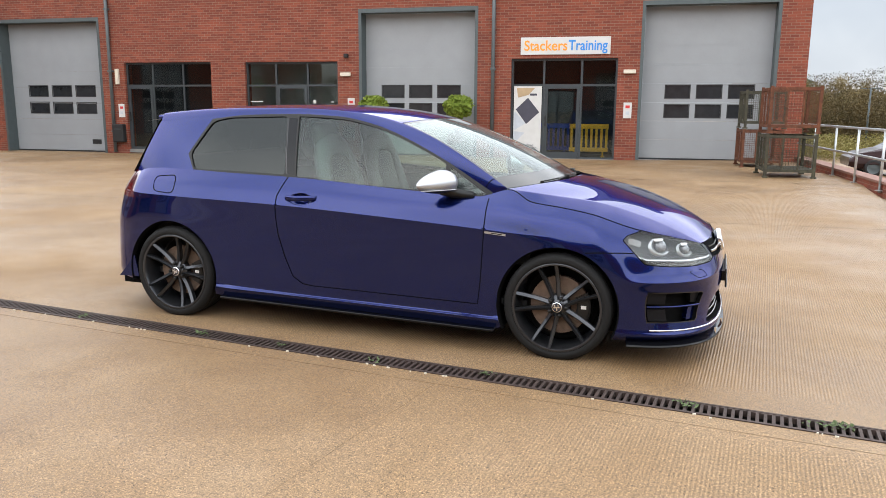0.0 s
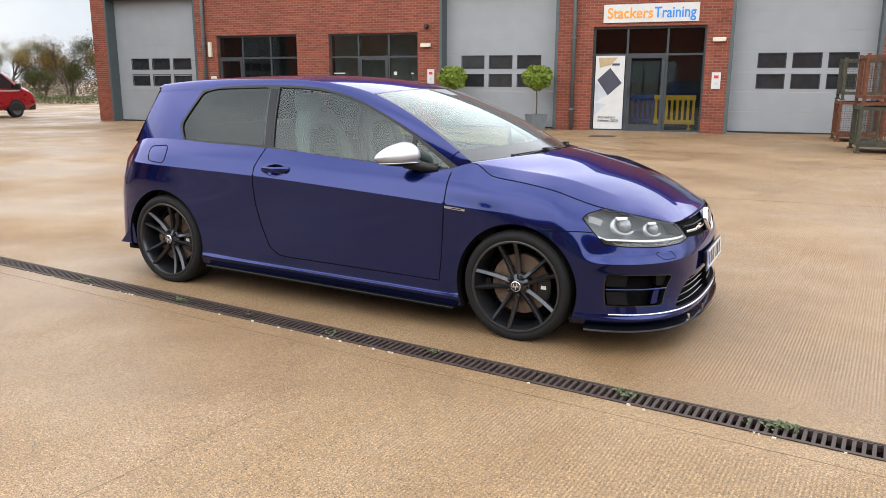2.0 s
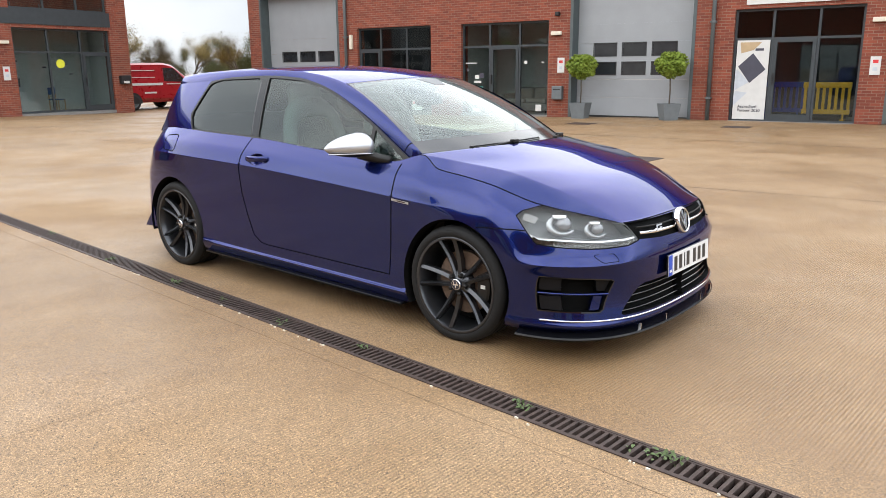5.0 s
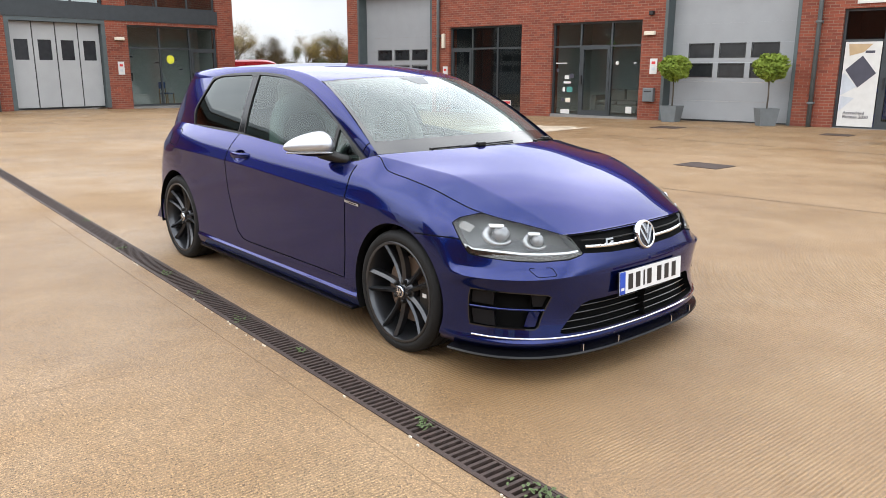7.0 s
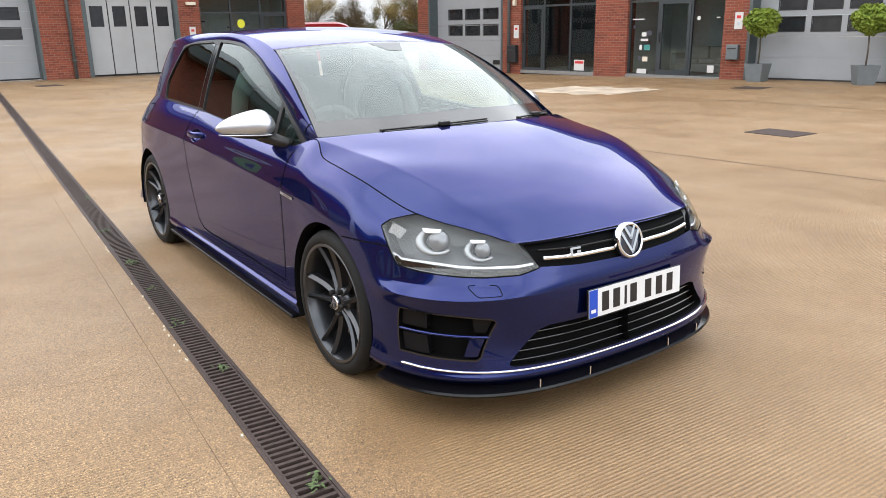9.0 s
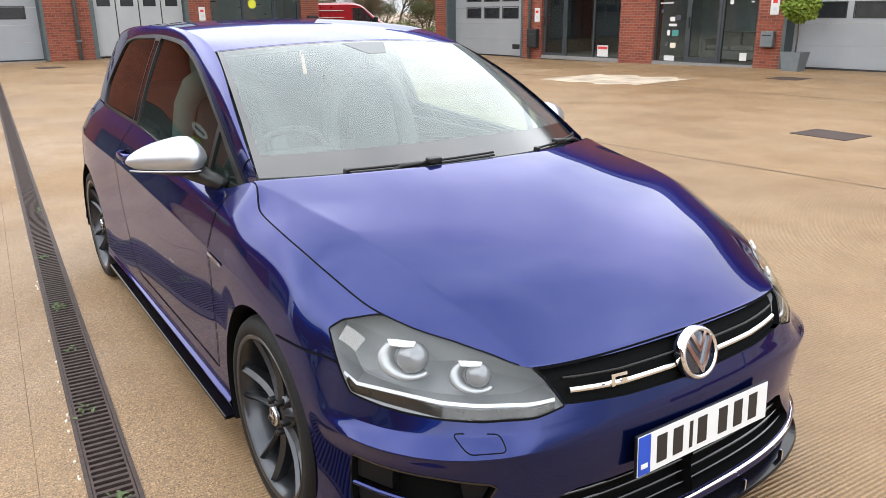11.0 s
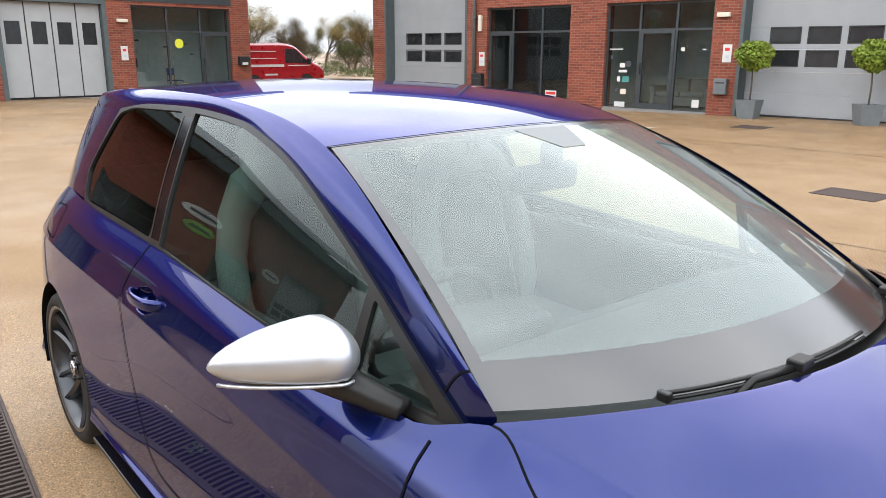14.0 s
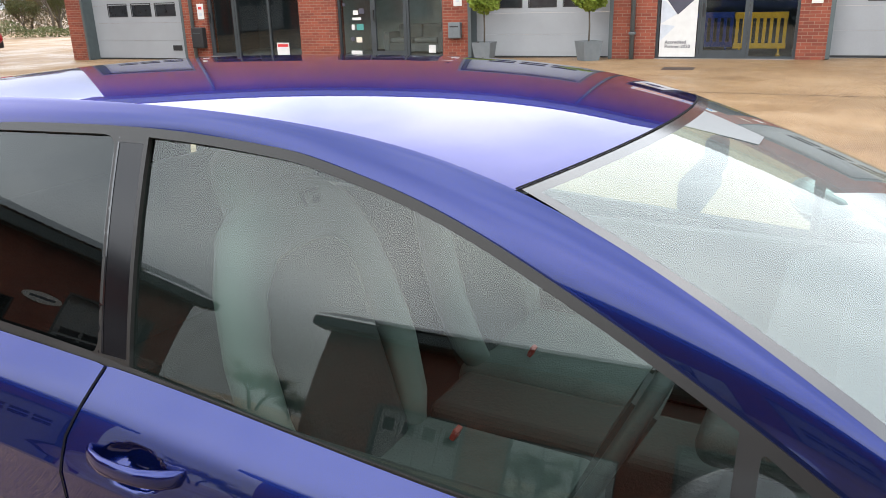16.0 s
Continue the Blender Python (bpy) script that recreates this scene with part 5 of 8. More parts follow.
def pchip(xs, ys):
    """Monotone cubic; ys may hold rows of values."""
    xs, ys = np.array(xs, float), np.array(ys, float)
    if xs[0] > xs[-1]:
        xs, ys = xs[::-1], ys[::-1]
    h = np.diff(xs).reshape(-1, *[1] * (ys.ndim - 1))
    d = np.diff(ys, axis=0) / h
    m = np.zeros_like(ys)
    m[0], m[-1] = d[0], d[-1]
    same = d[:-1] * d[1:] > 0
    w1, w2 = 2 * h[1:] + h[:-1], h[1:] + 2 * h[:-1]
    safe0, safe1 = np.where(d[:-1] == 0, 1, d[:-1]), np.where(d[1:] == 0, 1, d[1:])
    m[1:-1] = np.where(same, (w1 + w2) / (w1 / safe0 + w2 / safe1), 0)

    def f(x):
        x = np.clip(np.asarray(x, float), xs[0], xs[-1])
        i = np.clip(np.searchsorted(xs, x) - 1, 0, len(xs) - 2)
        hh = h[i]
        t = ((x - xs[i]).reshape(hh.shape)) / hh
        return (1 + 2 * t) * (1 - t) ** 2 * ys[i] + t * (1 - t) ** 2 * hh * m[i] + t * t * (3 - 2 * t) * ys[i + 1] + t * t * (t - 1) * hh * m[i + 1]

    return f


# plan outline of the body's widest line, front centre to rear centre (one side)
PLAN = [(0.885, 0.0), (0.876, 0.25), (0.838, 0.48), (0.755, 0.66), (0.62, 0.785), (0.42, 0.855), (0.20, 0.874), (-0.1, 0.877), (-0.6, 0.873), (-1.3, 0.872), (-2.0, 0.876), (-2.6, 0.876), (-2.9, 0.852), (-3.12, 0.79), (-3.25, 0.66), (-3.31, 0.38), (-3.33, 0.0)]
_c = np.concatenate([[0], np.cumsum(np.hypot(*np.diff(np.array(PLAN), axis=0).T))])
plan_x, plan_y = cubic(_c, [p[0] for p in PLAN]), cubic(_c, [p[1] for p in PLAN])
S_END = _c[-1]
_ss = np.linspace(0, S_END, 2000)
_px, _py = plan_x(_ss), plan_y(_ss)


def s_near(x, y):
    return _ss[np.argmin((_px - x) ** 2 + (_py - y) ** 2)]


# sections: height and inset from the outline, from the bottom edge to the top edge
STATIONS = [
    ((0.885, 0.0), "150/30 185/0 215/4 300/18 400/5 495/6 560/24 635/55 668/85"),
    ((0.876, 0.25), "150/30 185/0 215/4 300/18 400/5 495/6 560/24 635/55 667/85"),
    ((0.838, 0.48), "150/32 185/0 215/4 300/20 400/10 494/4 548/24 640/66 665/89"),
    ((0.777, 0.605), "150/34 185/0 218/6 310/22 415/16 492/0 530/36 638/88 690/148"),
    ((0.70, 0.715), "150/36 185/0 220/8 320/24 425/22 490/-4 526/38 640/96 711/172"),
    ((0.56, 0.81), "150/36 185/1 222/8 320/20 422/18 488/-4 524/32 648/76 735/164"),
    ((0.42, 0.855), "150/34 185/3 225/8 320/10 420/10 486/2 530/20 665/58 761/148"),
    ((0.30, 0.867), "150/32 188/1 245/3 360/4 460/4 550/8 640/24 730/68 794/136"),
    ((0.18, 0.874), "150/30 190/0 260/0 400/0 530/2 620/8 700/24 775/60 833/117"),
    ((0.0, 0.877), "150/30 195/0 290/0 440/0 560/2 650/8 708/18 800/54 866/109"),
    ((-0.18, 0.877), "150/28 204/2 240/12 420/8 560/8 655/10 714/13 815/46 889/114"),
    ((-0.32, 0.876), "150/26 206/4 219/20 410/17 550/15 665/13 722/12 845/56 951/150"),
    ((-0.5, 0.875), "152/26 209/0 222/18 410/18 560/15 680/12 734/10 850/52 908/106"),
    ((-1.1, 0.872), "162/26 218/0 231/17 420/16 580/13 715/11 770/8 868/46 938/94"),
    ((-1.7, 0.873), "171/26 227/0 240/16 430/15 600/12 740/10 802/8 900/50 975/101"),
    ((-2.2, 0.876), "178/26 234/0 260/10 440/6 610/6 755/9 818/9 915/52 988/108"),
    ((-2.6, 0.876), "182/26 240/0 320/0 500/-2 640/0 760/8 827/13 925/62 1000/126"),
    ((-2.9, 0.852), "220/26 270/0 350/0 500/2 650/6 770/16 832/26 930/84 1002/148"),
    ((-3.12, 0.79), "220/26 270/0 350/0 500/6 650/16 775/44 840/62 930/118 1002/172"),
    ((-3.33, 0.0), "220/26 270/0 350/0 500/0 650/6 775/45 840/66 930/108 1002/150"),
]
_st = [s_near(*p) for p, _ in STATIONS]
_zo = np.array([[[float(q) / 1000 for q in c.split("/")] for c in t.split()] for _, t in STATIONS])
_zf, _of = pchip(_st, _zo[:, :, 0]), pchip(_st, _zo[:, :, 1])
NV = 8


# how sharp each row is: the shoulder line, the sill's two edges and the ledge over the corner intakes
def ramp_along(*knots):
    at, w = zip(*[(s_near(*p), w) for p, w in knots])
    return lambda s: np.interp(s, at, w)


_shoulder = ramp_along(((0.05, 0.9), 0), ((-0.28, 0.9), 1), ((-2.9, 0.86), 1), ((-3.1, 0.8), 0.3))
_sill = ramp_along(((-0.1, 0.9), 0), ((-0.3, 0.9), 1), ((-2.2, 0.9), 1), ((-2.4, 0.9), 0))
_ledge = ramp_along(((0.865, 0.36), 0), ((0.79, 0.58), 1), ((0.52, 0.82), 1), ((0.38, 0.86), 0))


def sharpness(s):
    w = np.zeros((len(s), NV + 1))
    w[:, 1] = w[:, 2] = 0.9 * _sill(s)
    w[:, 5] = _ledge(s)
    w[:, 6] = np.maximum(_shoulder(s), 0.8 * _ledge(s))
    return w


HANDLE = (-1.640, 0.852)


def wall_pts(s, v):
    """Points of the body's side and nose: s along the outline from the nose, v from 0 (bottom edge) to 8 (top edge)."""
    s, v = np.asarray(s, float), np.clip(np.asarray(v, float), 0, NV)
    Z, F, W = _zf(s), _of(s), sharpness(s)
    i = np.clip(v.astype(int), 0, NV - 1)
    t = v - i
    r = np.arange(len(s))

    def hermite(T):
        p0, p1, p2, p3 = T[r, np.maximum(i - 1, 0)], T[r, i], T[r, i + 1], T[r, np.minimum(i + 2, NV)]
        w1, w2, d = W[r, i], W[r, i + 1], p2 - p1
        m1, m2 = (1 - w1) * (p2 - p0) / 2 + w1 * d, (1 - w2) * (p3 - p1) / 2 + w2 * d
        return (1 + 2 * t) * (1 - t) ** 2 * p1 + t * (1 - t) ** 2 * m1 + t * t * (3 - 2 * t) * p2 + t * t * (t - 1) * m2

    z, o = hermite(Z), hermite(F)
    # finger recess behind the door handle
    k = 1 - ((plan_x(s) - HANDLE[0]) / 0.082) ** 2 - ((z - HANDLE[1] + 0.004) / 0.034) ** 2
    o = o + 0.026 * np.clip(k * 1.3, 0, 1) ** 1.2
    e = 1e-3
    q = np.clip(s, e, S_END - e)
    dx, dy = plan_x(q + e) - plan_x(q - e), plan_y(q + e) - plan_y(q - e)
    d = np.hypot(dx, dy)
    nx, ny = dy / d, -dx / d
    return np.stack([plan_x(s) - nx * o, plan_y(s) - ny * o, z], -1)


def wall_uv(pts, front=False):
    """(x, z) on the flank, or (y, z) on the nose, to (s, v)."""
    out = []
    vs = np.linspace(0, NV, 161)
    for a, z in pts:
        s = s_near(0.85, a) if front else s_near(a, 0.9)
        for _ in range(14):
            P = wall_pts(np.full(161, s), vs)
            v = float(np.interp(z, P[:, 2], vs))
            p = wall_pts(np.array([s]), np.array([v]))[0]
            s = min(S_END, max(0, s + 0.8 * ((a - p[1]) if front else -(a - p[0]))))
        if z < P[0, 2]:
            v = -0.4
        out.append((s, v))
    return out


def resample(pts, step, closed=True):
    pts = [Vector(p) for p in pts]
    if closed:
        pts = pts + [pts[0]]
    out = []
    for a, b in zip(pts, pts[1:]):
        n = max(1, int((b - a).length / step))
        out += [a + (b - a) * k / n for k in range(n)]
    if not closed:
        out.append(pts[-1])
    return [tuple(p) for p in out]


def rounded(pts, r, n=4):
    """A closed outline with its corners rounded."""
    out = []
    pts = [Vector(p) for p in pts]
    for i, p in enumerate(pts):
        a, b = pts[i - 1] - p, pts[(i + 1) % len(pts)] - p
        k = min(r, a.length * 0.45, b.length * 0.45)
        a, b = p + a.normalized() * k, p + b.normalized() * k
        for j in range(n + 1):
            t = j / n
            out.append(tuple((1 - t) ** 2 * a + 2 * t * (1 - t) * p + t * t * b))
    return out


def inside(poly, x, y):
    r = np.zeros(len(x), bool)
    n = len(poly)
    for i in range(n):
        (x0, y0), (x1, y1) = poly[i - 1], poly[i]
        c = (y0 > y) != (y1 > y)
        with np.errstate(divide="ignore", invalid="ignore"):
            r ^= c & (x < (x1 - x0) * (y - y0) / (y1 - y0) + x0)
    return r


def cut_patch(fn, us, vs, loops, kv=1.0):
    """Triangulates the patch's (u, v) field with the loops as edges. Returns uv and triangles."""
    pts = [(u, v * kv) for u in us for v in vs]
    es = []
    for lp in loops:
        b = len(pts)
        pts += [(u, v * kv) for u, v in lp]
        es += [(b + i, b + (i + 1) % len(lp)) for i in range(len(lp))]
    r = delaunay_2d_cdt([Vector(p) for p in pts], es, [], 0, 1e-5)
    uv = np.array([(p.x, p.y / kv) for p in r[0]])
    tri = np.array([f for f in r[2] if len(f) == 3])
    c = uv[tri].mean(1)
    ok = (c[:, 0] > min(us)) & (c[:, 0] < max(us)) & (c[:, 1] > min(vs)) & (c[:, 1] < max(vs))
    return uv, tri[ok]


def surf_normals(fn, uv, eu=2e-3, ev=2e-2):
    a = fn(uv[:, 0] + eu, uv[:, 1]) - fn(uv[:, 0] - eu, uv[:, 1])
    b = fn(uv[:, 0], uv[:, 1] + ev) - fn(uv[:, 0], uv[:, 1] - ev)
    n = np.cross(a, b)
    return n / np.maximum(1e-9, np.linalg.norm(n, axis=1))[:, None]


def shell(name, P, N, tri, material, parent, side=1, label="", out=0.0, thick=0.0):
    """A panel from points, normals and triangles; side -1 mirrors it. out: moved along the normal; thick: a folded-in edge."""
    used, inv = np.unique(tri, return_inverse=True)
    P, N, T = P[used] + out * N[used], N[used].copy(), inv.reshape(-1, 3)
    if side < 0:
        P, N = P * (1, -1, 1), N * (1, -1, 1)
    fn = np.cross(P[T[:, 1]] - P[T[:, 0]], P[T[:, 2]] - P[T[:, 0]])
    flip = (fn * N[T].mean(1)).sum(1) < 0
    T = np.where(flip[:, None], T[:, ::-1], T)
    V, NN = P, N
    if thick:
        cnt = {}
        for t in T:
            for k in range(3):
                a, b = int(t[k]), int(t[(k + 1) % 3])
                cnt[(a, b)] = cnt.get((a, b), 0) + 1
        rim = [(a, b) for (a, b) in cnt if (b, a) not in cnt]
        m, b0 = len(V), sorted({i for e in rim for i in e})
        at = {q: k for k, q in enumerate(b0)}
        k = len(b0)
        V = np.concatenate([V, V[b0], V[b0] - thick * N[b0]])
        ext = [(m + at[b], m + at[a], m + k + at[a]) for a, b in rim] + [(m + at[b], m + k + at[a], m + k + at[b]) for a, b in rim]
        T = np.concatenate([T, np.array(ext)]) if ext else T
    me = bpy.data.meshes.new(name)
    me.from_pydata(V.tolist(), [], T.tolist())
    me.polygons.foreach_set("use_smooth", [True] * len(me.polygons))
    if not thick:
        me.normals_split_custom_set_from_vertices(NN.tolist())
    me.materials.append(material)
    ob = new(name, me)
    ob.parent = parent
    return tagged(ob, label=label)


def ribbon(name, P, N, width, material, parent, side=1, lift=0.0018, closed=False):
    """A narrow strip that lies on a surface along points P with normals N."""
    P, N = np.array(P), np.array(N)
    if side < 0:
        P, N = P * (1, -1, 1), N * (1, -1, 1)
    T = np.gradient(P, axis=0) if not closed else np.roll(P, -1, 0) - np.roll(P, 1, 0)
    W = np.cross(T, N)
    W /= np.maximum(1e-9, np.linalg.norm(W, axis=1))[:, None]
    a, b = P + W * width / 2 + N * lift, P - W * width / 2 + N * lift
    n = len(P)
    f = [(i, (i + 1) % n, n + (i + 1) % n, n + i) for i in range(n if closed else n - 1)]
    me = bpy.data.meshes.new(name)
    me.from_pydata(np.concatenate([a, b]).tolist(), [], f)
    me.materials.append(material)
    ob = new(name, me)
    ob.parent = parent
    return ob


def lathe(prof, n=48, cap=False):
    """Turns (r, y) about the y axis."""
    bm = bmesh.new()
    rings = [[bm.verts.new((r * math.cos(6.283185 * k / n), y, r * math.sin(6.283185 * k / n))) for k in range(n)] for r, y in prof]
    for a, b in zip(rings, rings[1:]):
        for k in range(n):
            bm.faces.new((a[k], a[(k + 1) % n], b[(k + 1) % n], b[k]))
    if cap:
        bm.faces.new(rings[0])
    bmesh.ops.recalc_face_normals(bm, faces=bm.faces)
    return bm


car = thing("hatchback_car", CAR, "shiny dark blue three-door hatchback with graphite alloy wheels, parked on concrete", "car")

# cut lines on the flank in (x, z) and on the nose in (y, z)
DOOR = [(-0.43, 0.90), (-0.436, 0.686), (-0.452, 0.42), (-0.466, 0.286), (-1.56, 0.300), (-1.63, 0.308), (-1.70, 0.352), (-1.755, 0.48), (-1.797, 0.62), (-1.812, 0.74), (-1.810, 0.86), (-1.765, 0.975)]
FUEL = rounded([(-2.80, 0.947), (-2.612, 0.961), (-2.604, 0.841), (-2.786, 0.853)], 0.045, 6)
HEADLAMP_F = [(0.468, 0.672), (0.424, 0.584), (0.50, 0.566), (0.60, 0.560), (0.68, 0.562)]
HEADLAMP_S = [(0.470, 0.580), (0.415, 0.636), (0.344, 0.706), (0.362, 0.728), (0.44, 0.753)]
GRILLE = [(0.0, 0.664), (0.25, 0.664), (0.462, 0.668), (0.421, 0.586), (0.25, 0.573), (0.0, 0.566)]
LOWER = [(0.0, 0.374), (0.40, 0.369), (0.440, 0.356), (0.548, 0.246), (0.552, 0.234), (0.535, 0.227), (0.30, 0.223), (0.0, 0.221)]
INTAKE = [(0.824, 0.431), (0.70, 0.424), (0.605, 0.414), (0.592, 0.404), (0.640, 0.268), (0.656, 0.256), (0.826, 0.262)]


def arch(x, r):
    return [(x + r * math.cos(a), HUB + r * math.sin(a)) for a in np.linspace(radians(-28), radians(208), 60)]


lp_door = resample([(s, v) for s, v in wall_uv(resample(DOOR, 0.03, False))] + [(s_near(-1.735, 0.9), 8.3), (s_near(-0.43, 0.9), 8.3)], 0.2)
top_f = [(s, 8.2) for s in np.linspace(s_near(0.42, 0.872) - 0.02, s_near(0.81, 0.55), 8)]


def chaikin(pts, n):
    """Rounds an open outline by cutting its corners."""
    for _ in range(n):
        q = [pts[0]]
        for a, b in zip(pts, pts[1:]):
            q += [tuple(0.75 * x + 0.25 * y for x, y in zip(a, b)), tuple(0.25 * x + 0.75 * y for x, y in zip(a, b))]
        pts = q + [pts[-1]]
    return pts


lp_head = chaikin(wall_uv(resample(HEADLAMP_F, 0.014, False), True) + wall_uv(resample(HEADLAMP_S, 0.014, False)), 2) + top_f
lp_arch_f, lp_arch_r = wall_uv(arch(0, 0.350)), wall_uv(arch(-WB, 0.355))
lp_fuel = wall_uv(resample(FUEL, 0.02))
lp_grille = wall_uv(resample(GRILLE, 0.03, False), True) + [(-0.02, wall_uv([(0, 0.566)], True)[0][1]), (-0.02, wall_uv([(0, 0.664)], True)[0][1])]
lp_lower = wall_uv(resample(LOWER, 0.03, False), True) + [(-0.02, wall_uv([(0, 0.208)], True)[0][1]), (-0.02, wall_uv([(0, 0.372)], True)[0][1])]
lp_intake = wall_uv(resample(INTAKE, 0.03), True)
lp_bump = wall_uv(resample([(0.150, 0.634), (0.22, 0.639), (0.31, 0.641), (0.405, 0.640)], 0.015, False))
_h = s_near(HANDLE[0], 0.9)
us = np.unique(np.concatenate([np.linspace(0, 1.4, 66), np.linspace(1.43, S_END, 110), np.linspace(_h - 0.1, _h + 0.1, 25)]))
vs = np.unique(np.concatenate([np.linspace(0, NV, 41), np.linspace(5.9, 7.2, 21), [k + d for k in (5, 6) for d in (-0.05, 0.05)], [k + d for k in (1, 2) for d in (-0.1, 0.1)]]))
_tv = [wall_uv([p])[0] for p in ((-2.962, 0.792), (-2.992, 0.974))]
lp_tail = resample([(_tv[0][0], _tv[0][1]), (S_END - 0.3, _tv[0][1] + 0.1), (S_END - 0.3, _tv[1][1]), (_tv[1][0], _tv[1][1])], 0.05)
holes = [lp_door, lp_head, lp_arch_f, lp_arch_r, lp_fuel, lp_grille, lp_lower, lp_intake, lp_tail]
uv, tri = cut_patch(wall_pts, us, vs, holes, 0.11)
WP = wall_pts(uv[:, 0], uv[:, 1])
WN = surf_normals(wall_pts, uv)
WN *= np.sign((WN * (WP - np.array([-1.3, 0, 0.4]))).sum(1))[:, None]
cu, cv = uv[tri].mean(1).T
took = np.zeros(len(tri), bool)
REG = {}
for key, lp in zip(("door", "head", "arch_f", "arch_r", "fuel", "grille", "lower", "intake", "tail"), holes):
    sel = inside(lp, cu, cv) & ~took
    took |= sel
    REG[key] = tri[sel]
cxz = WP[tri].mean(1)
front_part = (cxz[:, 0] > 0.1) & (cxz[:, 2] < 0.641) | (cxz[:, 0] > 0.46)
sill = (cxz[:, 2] < 0.240 - 0.016 * (cxz[:, 0] + 0.3)) & (cxz[:, 0] < -0.2) & (cxz[:, 0] > -2.45)
tail_corner = (cxz[:, 0] < -2.94) & (cxz[:, 2] > 0.88)
rear_part = (cxz[:, 0] < -2.82) & (cxz[:, 2] < 0.62) | (cxz[:, 0] < -3.0)
for key, sel in (("bumper", front_part), ("sill", sill), ("tail_corner", tail_corner), ("rear_bumper", rear_part), ("fender", cxz[:, 0] > -0.6), ("quarter", cxz[:, 0] < 10)):
    sel = sel & ~took
    took |= sel
    REG[key] = tri[sel]


def on_wall(lp):
    a = np.array(lp)
    a = np.array([(s, v) for s, v in a if -0.01 <= v <= 8.01 and s >= 0])
    P, N = wall_pts(a[:, 0], a[:, 1]), surf_normals(wall_pts, a)
    N *= np.sign((N * (P - np.array([-1.3, 0, 0.4]))).sum(1))[:, None]
    return P, N


